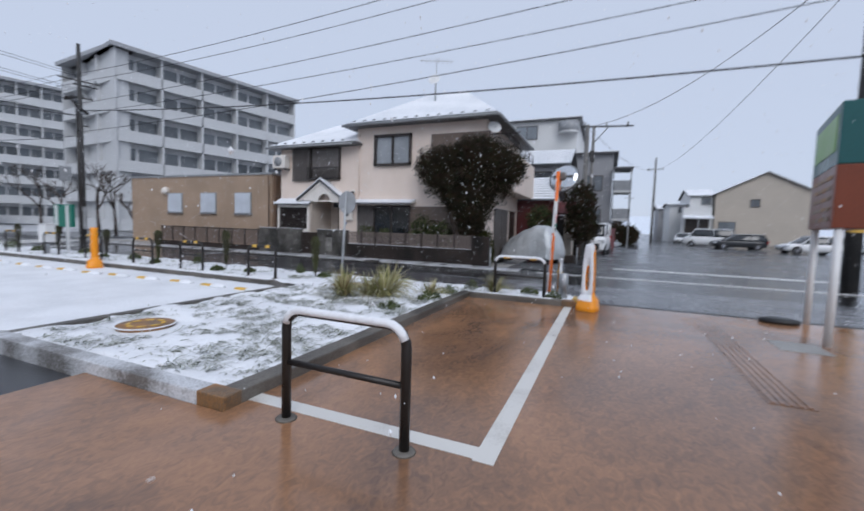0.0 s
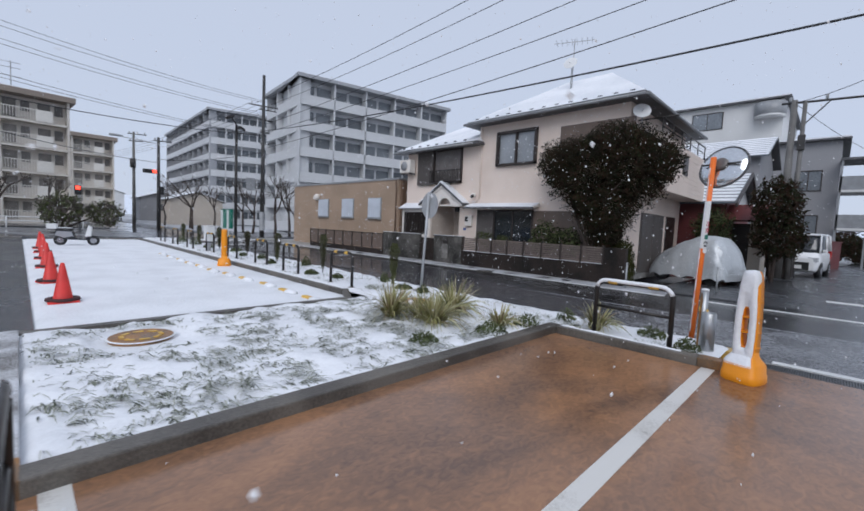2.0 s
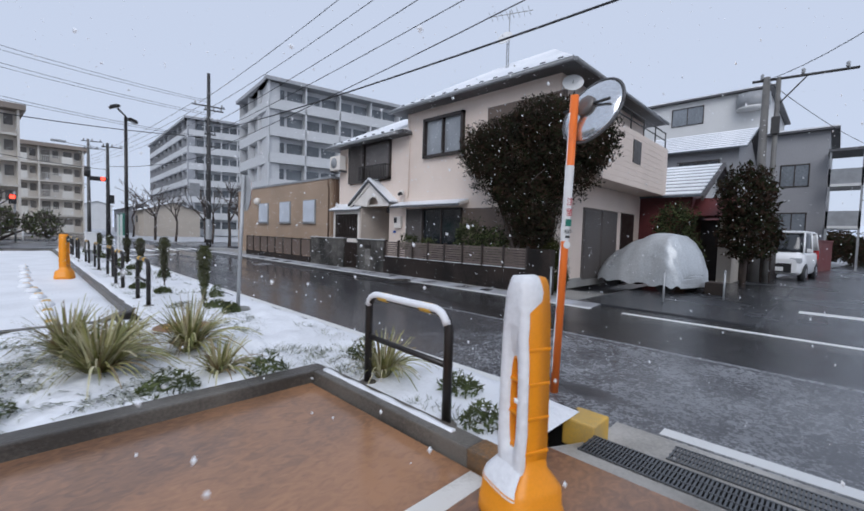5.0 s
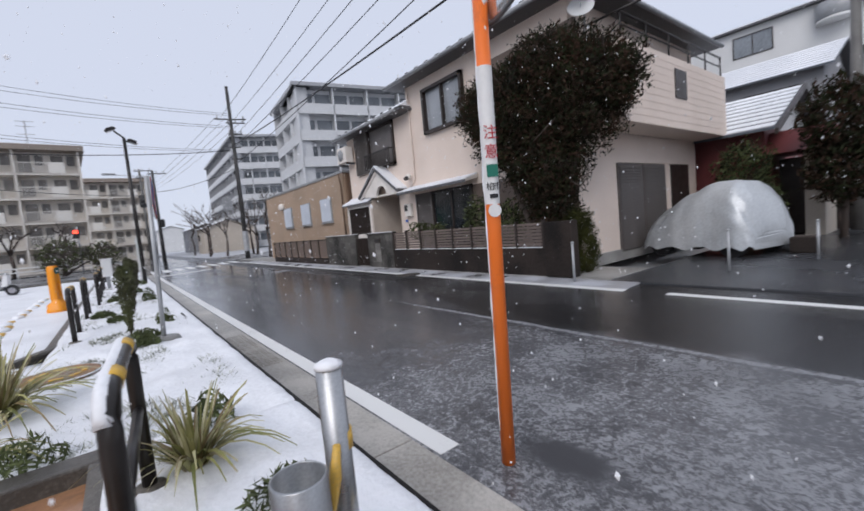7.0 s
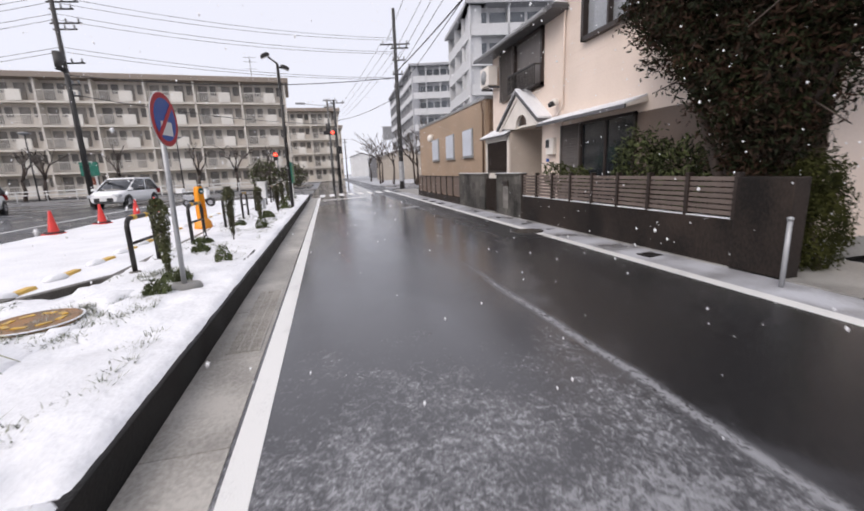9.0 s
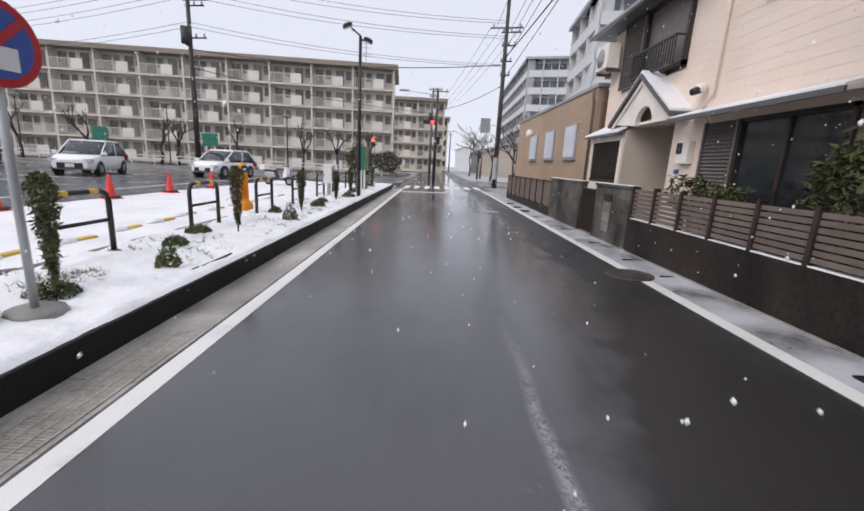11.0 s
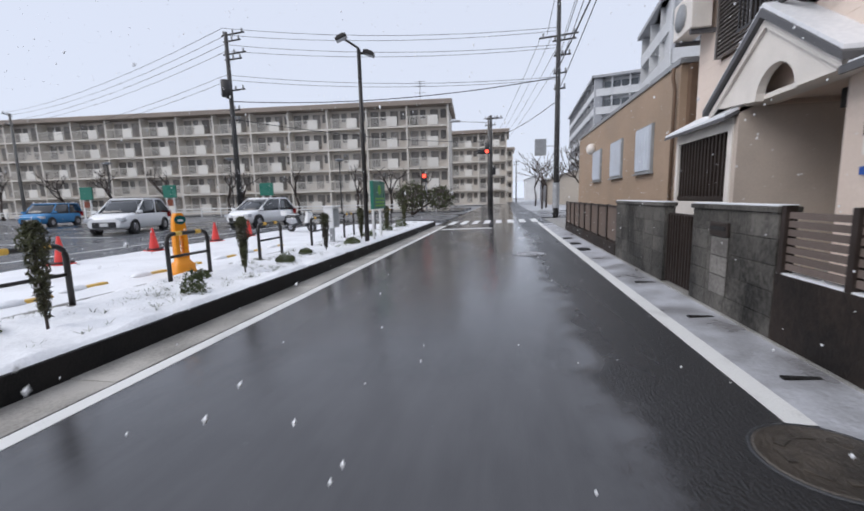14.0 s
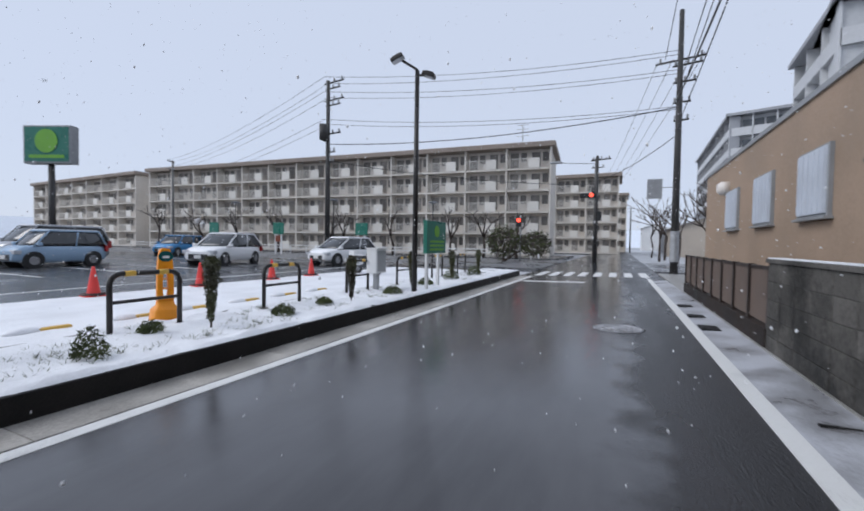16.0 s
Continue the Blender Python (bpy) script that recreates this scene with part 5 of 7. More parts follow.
# ---- things on the pavement and the strip ----
def guard_bar(w, h, bands, label, snow=True):
    """An arched tube with one cross bar, standing on y = 0 between x = 0 and w."""
    t = thing("guard_bar", (0, 0, 0), label, "guard bar", "arched guard bars")
    r, c = 0.032, 0.13
    pts = [(0, 0, -0.06), (0, 0, h - c)] + [(c - c * math.cos(a), 0, h - c + c * math.sin(a)) for a in np.linspace(0.3, math.pi / 2, 5)]
    pts += [(w - x, y, z) for x, y, z in pts[::-1]]
    part("arch", tube(B(), pts, r, 10), DARKSTEEL, t)
    part("cross_bar", rod(B(), (0, 0, h * 0.53), (w, 0, h * 0.53), 0.022, seg=8), DARKSTEEL, t)
    for x in (0, w):
        part("foot", lathe(B(), [(0.075, 0), (0.065, 0.012), (0.04, 0.016)], 14, (x, 0, 0)), KERBGREY, t)
    if bands:
        for x in (0.16, w - 0.28):
            part("yellow_band", rod(B(), (x, 0, h), (x + 0.12, 0, h), r + 0.003, seg=10), YELLOW, t)
    if snow:
        part("snow_cap", tube(B(), [(x, y - 0.010, z + 0.008) for x, y, z in pts[2:-2]], 0.0285, 8), SNOW, t, "melting snow on the tube")
    return t

g = guard_bar(0.92, 0.76, False, "dark arched guard bar with melting snow on top")
g.matrix_basis = pose(-1.98, 2.18, 0.1, 0, 0, -1)
g3 = guard_bar(0.95, 0.74, True, "dark arched guard bar with frost and yellow bands")
g3.matrix_basis = pose(-2.0, 7.83, 0.16, 0, 0, -4)
copy_thing(g, pose(-5.12, 1.46, 0.06, 0, 0, 0))
g2 = guard_bar(0.84, 0.72, True, "dark arched guard bar with yellow bands in the snow", False)
g2.matrix_basis = pose(-7.85, 7.24, 0.14)
for x, y in ((-10.28, 7.26), (-12.44, 7.38), (-14.75, 7.36), (-17.05, 7.36), (-19.4, 7.3), (-21.7, 7.3), (-24, 7.3)):
    copy_thing(g2, pose(x, y, 0.14))


def gate_bollard(label, sign):
    """A moulded orange post with an oblong hole; its faces look along -y and +y."""
    t = thing("orange_bollard", (0, 0, 0), label, "bollard", "orange plastic bollards")
    n = 40
    bm = B()
    def outline(k):
        a = 2 * math.pi * k / n
        c, s = math.cos(a), math.sin(a)
        u = 0.088 * (1 if c > 0 else -1) * abs(c) ** 0.45
        v = 0.69 + 0.49 * (1 if s > 0 else -1) * abs(s) ** (0.75 if s > 0 else 0.4)
        return u * (1.12 - 0.22 * (v - 0.2)), v
    def hole(k):
        a = 2 * math.pi * k / n
        c, s = math.cos(a), math.sin(a)
        return 0.033 * (1 if c > 0 else -1) * abs(c) ** 0.6, 0.58 + 0.21 * (1 if s > 0 else -1) * abs(s) ** 0.8
    rings = []
    for fn, y in ((hole, -0.055), (outline, -0.068), (outline, 0.068), (hole, 0.055)):
        rings.append([bm.verts.new((fn(k)[0], y, fn(k)[1])) for k in range(n)])
    for a, b in ((0, 1), (1, 2), (2, 3), (3, 0)):
        for k in range(n):
            f = bm.faces.new((rings[a][k], rings[a][(k + 1) % n], rings[b][(k + 1) % n], rings[b][k]))
            f.smooth = (a, b) in ((1, 2), (3, 0))
    bmesh.ops.recalc_face_normals(bm, faces=bm.faces[:])
    part("post", bm, ORANGE, t)
    def foot(rings, k0=0, k1=28):
        fb, prev = B(), None
        for w, d, z, dy in rings:
            ring = []
            for k in range(k0, k1 + 1):
                a = 2 * math.pi * k / 28
                c, s = math.cos(a), math.sin(a)
                ring.append(fb.verts.new((w * math.copysign(abs(c) ** 0.55, c), dy + d * math.copysign(abs(s) ** 0.55, s), z)))
            if prev:
                for k in range(len(ring) - 1):
                    fb.faces.new((prev[k], prev[k + 1], ring[k + 1], ring[k])).smooth = True
            prev = ring
        bmesh.ops.remove_doubles(fb, verts=fb.verts[:], dist=0.0001)
        bmesh.ops.recalc_face_normals(fb, faces=fb.faces[:])
        return fb
    part("base", foot([(0.170, 0.160, 0, 0), (0.178, 0.168, 0.02, 0), (0.174, 0.164, 0.09, 0), (0.167, 0.157, 0.1, 0), (0.163, 0.153, 0.19, 0), (0.145, 0.132, 0.22, 0), (0.108, 0.086, 0.27, 0.01), (0.098, 0.07, 0.33, 0.01)]), ORANGE, t)
    for z in (0.36, 0.52, 0.68, 0.84):
        w = 0.088 * (1.12 - 0.22 * (z - 0.2)) + 0.003
        part("rib", box(B(), -w if sign else -0.08, w, -0.06, 0.0705, z, z + 0.016, 0.004), ORANGE, t)
    if sign:
        part("disc", rod(B(), (0, 0.067, 1.05), (0, 0.076, 1.05), 0.085, seg=20), TEAL, t, "teal round badge with a white car shape")
        part("badge_shape", box(B(), -0.04, 0.04, 0.075, 0.08, 1.02, 1.06, 0.01), SIGNWHITE, t)
    else:
        def edge(k):
            u, v = outline(k)
            return (0.045 if u < -0.03 else 0.03 if v > 1.05 else -0.05) + 0.012 * noise.noise((k * 0.7, 2, 5))
        def at(k, f, y, g=0.0):
            (hu, hv), (u, v) = hole(k), outline(k)
            q = Vector((u, v - 0.69)).normalized() * g
            return bm.verts.new((hu + (u - hu) * f + q.x, y, hv + (v - hv) * f + q.y))
        bm = B()
        sn = [[at(k, 0.0, -0.05) for k in range(n)], [at(k, 0.12, -0.072) for k in range(n)], [at(k, 0.55, -0.084 - 0.006 * noise.noise((k * 0.9, 0, 1))) for k in range(n)], [at(k, 0.93, -0.08) for k in range(n)],
              [at(k, 1.0, -0.066, 0.007) for k in range(n)], [at(k, 1.0, edge(k) - 0.006, 0.008) for k in range(n)], [at(k, 1.0, edge(k), -0.003) for k in range(n)]]
        for a in range(len(sn) - 1):
            for k in range(n):
                bm.faces.new((sn[a][k], sn[a][(k + 1) % n], sn[a + 1][(k + 1) % n], sn[a + 1][k])).smooth = True
        bmesh.ops.recalc_face_normals(bm, faces=bm.faces[:])
        part("snow_crust", bm, SNOW, t, "wet snow plastered on one face")
        part("snow_foot", foot([(0.165, 0.155, 0.18, 0), (0.152, 0.142, 0.222, 0), (0.114, 0.096, 0.28, 0.01), (0.085, 0.06, 0.36, 0.01)], 13, 24), SNOW, t)
    return t

gate_bollard("orange plastic bollard plastered with wet snow on the pavement", False).matrix_basis = pose(-0.28, 7.44, 0.1, 0, 0, -20) @ Matrix.Diagonal((0.98, 0.98, 0.955, 1))
b2 = gate_bollard("orange plastic bollard with a teal badge in the snow", True)
b2.matrix_basis = pose(-12.75, 6.58, 0.05, 0, 0, -22) @ Matrix.Diagonal((1.12, 1.1, 0.93, 1))


def traffic_cone():
    t = thing("traffic_cone", (0, 0, 0), "red traffic cone on a black weighted base", "cone", "red traffic cones")
    part("cone", lathe(B(), [(0.135, 0.03), (0.125, 0.06), (0.032, 0.6), (0.022, 0.63)], 18), CONE, t)
    part("base", box(B(), -0.19, 0.19, -0.19, 0.19, 0, 0.035, 0.015), CONE, t)
    part("weight", lathe(B(), [(0.21, 0.03), (0.225, 0.045), (0.21, 0.075), (0.15, 0.075), (0.14, 0.05)], 18), CONEBASE, t, "dark maroon rubber weight")
    return t

c = traffic_cone()
c.matrix_basis = pose(-8.4, 2.72, 0.05)
for x, y in ((-10.85, 2.68), (-13.7, 2.72), (-16.1, 2.75), (-18.5, 2.8), (-20.35, 2.78)):
    copy_thing(c, pose(x, y, 0.05, 0, 0, x * 40))

# convex mirror on its orange pole
mir = thing("traffic_mirror", (-1.18, 9.46, -0.09), "round traffic mirror on an orange snow-streaked pole", "traffic mirror")
PB, PT = Vector((-1.18, 9.46, -0.12)), Vector((-1.10, 9.45, 2.72))
pole = part("pole", rod(B(), PB, PT, 0.039, 0.039, 16), POLEORANGE, mir)
for a, b in ((1.375, 2.08),):
    p0, p1 = PB.lerp(PT, (a + 0.12) / 2.84), PB.lerp(PT, (b + 0.12) / 2.84)
    part("white_band", rod(B(), p0, p1, 0.0405, seg=16, cap=False), SIGNWHITE, pole, "white sticker band with red warning letters")
fd = Vector((1.5, -0.85, 0)).normalized()
def on_pole(z):
    return PB.lerp(PT, (z + 0.12) / 2.84)
for k, ch in enumerate("注意"):
    cu = bpy.data.curves.new("warning_letter", "FONT")
    cu.body, cu.size, cu.align_x, cu.extrude = ch, 0.078, "CENTER", 0.001
    cu.materials.append(SIGNRED)
    tx = new("warning_letter", cu)
    tx.parent = pole
    tx.matrix_basis = Matrix.Translation(on_pole(1.715 - 0.098 * k) + fd * 0.0425) @ pose(0, 0, 0, 90, 0, math.degrees(math.atan2(fd.y, fd.x)) + 90)
yawp = math.degrees(math.atan2(fd.y, fd.x)) + 90
part("green_mark", box(B(), -0.03, 0.03, -0.002, 0.002, 0, 0.065), GREENSIGN, pole).matrix_basis = Matrix.Translation(on_pole(1.515) + fd * 0.041) @ pose(0, 0, 0, 0, 0, yawp)
for k, ch in enumerate("柏市"):
    cu = bpy.data.curves.new("sticker_letter", "FONT")
    cu.body, cu.size, cu.align_x, cu.extrude = ch, 0.046, "CENTER", 0.001
    cu.materials.append(BLACK)
    tx = new("sticker_letter", cu)
    tx.parent = pole
    side = Vector((-fd.y, fd.x, 0))
    tx.matrix_basis = Matrix.Translation(on_pole(1.45) + fd * 0.0425 + side * (0.038 * k - 0.017)) @ pose(0, 0, 0, 90, 0, yawp)
part("text_bar", box(B(), -0.022, 0.022, -0.002, 0.002, 0, 0.022), BLACK, pole).matrix_basis = Matrix.Translation(on_pole(1.405) + fd * 0.041) @ pose(0, 0, 0, 0, 0, yawp)
part("reflector_dot", rod(B(), on_pole(1.34) + fd * 0.036, on_pole(1.34) + fd * 0.043, 0.035, seg=14), SIGNWHITE, pole)
lee = Vector((-0.6, -0.8, 0))
part("snow_streak", tube(B(), [on_pole(0.1 + 0.06 * k) + lee * 0.034 for k in range(42)], [0.009 + 0.008 * noise.noise((k * 0.45, 3, 1)) for k in range(42)], 7), SNOW, pole, "wet snow clinging along the pole")
MC = Vector((-1.0, 9.56, 2.60))
mm = Matrix.Translation(MC) @ look((0, 0, 0), (0.30, 1, -0.40)) @ pose(0, 0, 0, 180)
bm = lathe(B(), [(0.001, -0.05), (0.105, -0.045), (0.22, -0.027), (0.305, 0.015), (0.318, 0.03)], 32)
bmesh.ops.transform(bm, matrix=mm, verts=bm.verts[:])
part("mirror_back", bm, CLEARGREY, mir, "pale grey domed back shell")
bm = lathe(B(), [(0.305, 0.032), (0.25, 0.052), (0.135, 0.078), (0.001, 0.088)], 32)
bmesh.ops.transform(bm, matrix=mm, verts=bm.verts[:])
part("mirror_face", bm, MIRROR, mir)
bm = tube(B(), [mm @ Vector((0.327 * math.cos(a), 0.327 * math.sin(a), 0.03)) for a in np.linspace(0, 2 * math.pi, 33)], 0.011, 8)
part("rim", bm, EAVE, mir)
bm = rod(B(), mm @ Vector((-0.26, 0, -0.065)), mm @ Vector((0.26, 0, -0.065)), 0.014, seg=8)
lathe_b = lathe(B(), [(0.05, -0.09), (0.09, -0.09), (0.10, -0.045), (0.06, -0.045)], 24)
bmesh.ops.transform(lathe_b, matrix=mm, verts=lathe_b.verts[:])
part("bracket_ring", lathe_b, SHUTTER, mir)
part("bracket", bm, BLACK, mir)

TX, TY = -0.75, 8.17
tb = thing("steel_tube", (TX, TY, 0.12), "short open galvanised tube in the snow", "bollard")
part("tube", lathe(B(), [(0.082, -0.1), (0.082, 0.50), (0.076, 0.505), (0.074, 0.5), (0.074, 0.25)], 24, (TX, TY, 0.12)), STEEL, tb)
# low black mound that closes the tube below its rim
part("inner_plug", lathe(B(), [(0.073, 0.0), (0.05, 0.02), (0.01, 0.025)], 16, (TX, TY, 0.36)), BLACK, tb)
SX, SY = -0.85, 8.34
pt = thing("steel_post", (SX, SY, 0.12), "steel post with yellow tape, rust and a snow cap", "bollard")
part("post", rod(B(), (SX, SY, 0), (SX + 0.01, SY - 0.01, 0.88), 0.043, seg=18), STEEL, pt)
part("snow_cap", lathe(B(), [(0.046, 0), (0.044, 0.014), (0.018, 0.026)], 16, (SX + 0.01, SY - 0.01, 0.875)), SNOW, pt)
rb = B()
prev = None
for k in range(9):
    z = 0.16 + 0.085 * k
    w = 0.5 + 0.3 * noise.noise((k * 0.8, 1, 7))
    ring = [rb.verts.new((SX + 0.0445 * math.cos(a) + 0.01 * z, SY + 0.0445 * math.sin(a) - 0.01 * z, z)) for a in np.linspace(-2.3 - w, -2.3 + w, 7)]
    if prev:
        for q in range(6):
            rb.faces.new((prev[q], prev[q + 1], ring[q + 1], ring[q])).smooth = True
    prev = ring
part("rust_streak", rb, KERBRUST, pt, "orange-brown rust streak")
part("tape", tube(B(), [(SX + 0.055, SY - 0.03, 0.64), (SX + 0.062, SY - 0.05, 0.54), (SX + 0.055, SY - 0.07, 0.45), (SX + 0.01, SY - 0.09, 0.34)], [0.012, 0.02, 0.017, 0.006], 6), YELLOW, pt, "yellow tape hanging down")
part("tape_band", rod(B(), (SX, SY, 0.60), (SX, SY, 0.66), 0.0465, seg=18), YELLOW, pt)

sg = thing("no_parking_sign", (-5.86, 8.18, 0.15), "round blue and red parking ban sign on a steel post", "road sign")
part("post", rod(B(), (-5.86, 8.18, 0), (-5.79, 8.24, 2.22), 0.027, seg=12), GREYPOST, sg)
part("footing", lathe(B(), [(0.2, 0), (0.17, 0.05), (0.05, 0.06)], 12, (-5.86, 8.18, 0.13)), CONC, sg)
sn = Vector((0.12, 1, 0)).normalized()
sc = Vector((-5.795, 8.235, 1.95)) + sn * 0.035
sp = part("plate", rod(B(), sc, sc + sn * 0.012, 0.27, seg=32), GREYPOST, sg)
part("red_ring", rod(B(), sc + sn * 0.012, sc + sn * 0.015, 0.268, seg=32), SIGNRED, sp)
part("blue_field", rod(B(), sc + sn * 0.015, sc + sn * 0.018, 0.215, seg=32), SIGNBLUE, sp)
part("white_mark", box(B(), -0.11, 0.11, -0.002, 0.002, -0.16, -0.02), SIGNWHITE, sp).matrix_basis = Matrix.Translation(sc + sn * 0.021) @ pose(0, 0, 0, 0, 0, math.degrees(math.atan2(sn.y, sn.x)) - 90)
part("slash", box(B(), -0.025, 0.025, -0.0015, 0.0015, -0.25, 0.25), SIGNRED, sp).matrix_basis = Matrix.Translation(sc + sn * 0.0235) @ pose(0, 0, 0, 0, 0, math.degrees(math.atan2(sn.y, sn.x)) - 90) @ pose(0, 0, 0, 0, -45)

fl = thing("floodlight_pole", (-17.25, 8.5, 0.15), "tall dark lamp post with two floodlights", "street lamp")
part("mast", rod(B(), (-17.25, 8.5, 0.05), (-17.25, 8.5, 5.2), 0.065, 0.05, 12), DARKSTEEL, fl)
part("top_arm", tube(B(), [(-17.25, 8.5, 5.1), (-17.25, 8.5, 5.22), (-16.97, 8.25, 5.36)], 0.03, 8), DARKSTEEL, fl)
for p, ry in (((-16.95, 8.15, 5.40), 25), ((-17.4, 8.72, 5.12), -20)):
    h = part("floodlight", box(B(), -0.1, 0.1, -0.15, 0.15, -0.04, 0.05, 0.02), DARKSTEEL, fl)
    h.matrix_basis = Matrix.Translation(p) @ pose(0, 0, 0, ry, 0, 10)
    part("fins", box(B(), -0.07, 0.07, -0.1, 0.1, 0.05, 0.08, 0.01), DARKSTEEL, h)
    part("lens", box(B(), -0.08, 0.08, -0.13, 0.13, -0.046, -0.038), LAMPGLASS, h)
part("side_arm", rod(B(), (-17.25, 8.5, 5.1), (-17.38, 8.7, 5.12), 0.03, seg=8), DARKSTEEL, fl)

ub = thing("control_box", (-17.2, 7.5, 0.15), "pale grey control box on a post", "control box")
part("post", box(B(), -17.26, -17.14, 7.45, 7.55, 0.05, 0.6), GREYPOST, ub)
part("cabinet", box(B(), -17.42, -16.98, 7.36, 7.64, 0.55, 1.12, 0.02), SIGNWHITE, ub)
part("cabinet_door", box(B(), -17.38, -17.02, 7.64, 7.652, 0.59, 1.08, 0.01), GREYPOST, ub)
part("cabinet_hood", box(B(), -17.44, -16.96, 7.34, 7.68, 1.12, 1.15, 0.008), SIGNWHITE, ub)

gs = thing("green_sign", (-18.4, 8.45, 0.15), "green sign board on two white posts", "sign")
for x in (-18.0, -18.7):
    part("post", box(B(), x - 0.045, x + 0.045, 8.42, 8.48, 0.05, 1.8), SIGNWHITE, gs)
bd = part("board", box(B(), -18.95, -17.78, 8.48, 8.56, 1.03, 1.84, 0.01), GREENSIGN, gs)
part("emblem", rod(B(), (-18.36, 8.56, 1.58), (-18.36, 8.567, 1.58), 0.15, seg=24), LIME, bd)
for k in range(3):
    part("text_bar", box(B(), -18.8, -17.95, 8.56, 8.566, 1.1 + 0.1 * k, 1.15 + 0.1 * k), LIME, bd)
part("board_end", box(B(), -17.78, -17.75, 8.47, 8.57, 1.03, 1.84), GREENSIGN, bd)

# standing sign box at the pavement's edge
ps = thing("sign_box", (0, 0, 0), "tall green and brown sign box on two white posts", "sign")
for y in (0.0, 1.6):
    part("post", rod(B(), (0.08, y, 0), (0.08, y, 1.5), 0.045, seg=12), SIGNWHITE, ps)
up = part("upper_box", box(B(), 0, 0.42, -0.06, 1.66, 2.24, 2.98, 0.01), TEAL, ps)
lo = part("lower_box", box(B(), 0, 0.42, -0.06, 1.66, 1.47, 2.235, 0.01), RUSTSIGN, ps)
part("lime_panel", box(B(), -0.006, 0, 0.1, 1.5, 2.42, 2.86), LIME, up)
for k in range(5):
    part("text_bar", box(B(), -0.006, 0, 0.15, 1.4 - 0.1 * (k % 2), 1.56 + 0.13 * k, 1.61 + 0.13 * k), KERBRUST, lo)
ps.matrix_basis = pose(2.47, 6.6, 0.1, 0, 0, -12.2)
wt = thing("sign_weight", (2.55, 8.05, 0.1), "black rubber sign weight on the pavement", "weight")
part("weight_body", lathe(B(), [(0.22, 0), (0.22, 0.06), (0.15, 0.08)], 14, (2.5, 8.0, 0.1), 1.2, 0.7), BLACK, wt)

# drain grates, covers, tactile strip
def grate(x0, x1, y0, y1, z, n, material=GRATE):
    t = setting("drain_grate", box(B(), x0, x1, y0, y1, z - 0.06, z - 0.02), BLACK, "steel drain grate set in wet concrete", "drain")
    barm = mesh_of("grate_bar", box(B(), -0.006, 0.006, y0 + 0.01, y1 - 0.01, z - 0.03, z + 0.004), material)
    for i in range(n):
        placed("grate_bar", barm, t, pose(x0 + (x1 - x0) * (i + 0.5) / n, 0, 0))
    for k in range(4):
        y = y0 + 0.015 + (y1 - y0 - 0.03) * k / 3
        part("grate_rail", box(B(), x0, x1, y - 0.006, y + 0.006, z - 0.03, z + 0.006), material, t)
    return t

grate(-0.42, 4.0, 8.33, 8.6, 0.045, 200)
grate(-0.05, 4.0, 8.9, 9.16, -0.084, 190)
grate(-6.2, -4.3, 8.9, 9.19, -0.093, 84, GUTCONC)
for x, y, w in ((-8.4, 14.2, 0.025), (-9.4, 14.14, 0.025), (-10.86, 14.14, 0.03), (-12.6, 14.14, 0.02), (-16.4, 14.0, 0.2), (-17.6, 14.0, 0.16), (-19, 14.0, 0.15), (-5.6, 14.12, 0.12)):
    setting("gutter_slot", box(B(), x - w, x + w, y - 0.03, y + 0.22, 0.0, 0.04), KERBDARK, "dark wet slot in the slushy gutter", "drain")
for x, y, z, r, m1, lab in ((-8.5, 13.79, zroad(13.79) + 0.001, 0.30, MANHOLE, "wet iron manhole cover with a slush ring"), (-5.1, 3.18, 0.165, 0.30, KERBRUST, "orange-brown patterned manhole cover in the snow"), (-5.02, 7.24, 0.16, 0.33, KERBRUST, "orange-brown patterned manhole cover in the snow"), (-15.9, 12.8, zroad(12.8) - 0.003, 0.36, PALECOVER, "pale wet concrete manhole cover in the road")):
    mh = setting("manhole_cover", lathe(B(), [(r, -0.05), (r, 0.008), (r * 0.95, 0.012), (r * 0.93, 0.008), (0.02, 0.009)], 32), m1, lab, "manhole cover")
    mh.matrix_basis = pose(x, y, z, 1.6 if z < 0.1 else 0)
    part("rim_ring", lathe(B(), [(r * 1.07, 0.0), (r * 1.06, 0.009), (r * 1.01, 0.01), (r, 0.0)], 32), ASPHALT if z < 0.1 else SNOW, mh)
    for k in range(8):
        a = k * math.pi / 4
        part("cover_stud", box(B(), -0.07 * r, 0.07 * r, -0.16 * r, 0.16 * r, 0, 0.008), YELLOW if z > 0.1 else m1, mh).matrix_basis = pose(0.6 * r * math.cos(a), 0.6 * r * math.sin(a), 0.008, 0, 0, math.degrees(a))
tact = setting("tactile_strip", box(B(), 1.25, 1.57, 4.1, 7.2, 0.05, 0.104), PAVE, "brown ribbed guide strip in the pavement", "paving")
rbm = mesh_of("rib", box(B(), -0.014, 0.014, 4.12, 7.18, 0.1, 0.11), PAVE)
for k in range(5):
    placed("rib", rbm, tact, pose(1.29 + 0.06 * k, 0, 0))
setting("steel_cover", box(B(), 1.95, 2.45, 6.1, 6.62, 0.05, 0.105, 0.003), CONC, "grey cover plate in the pavement", "cover")
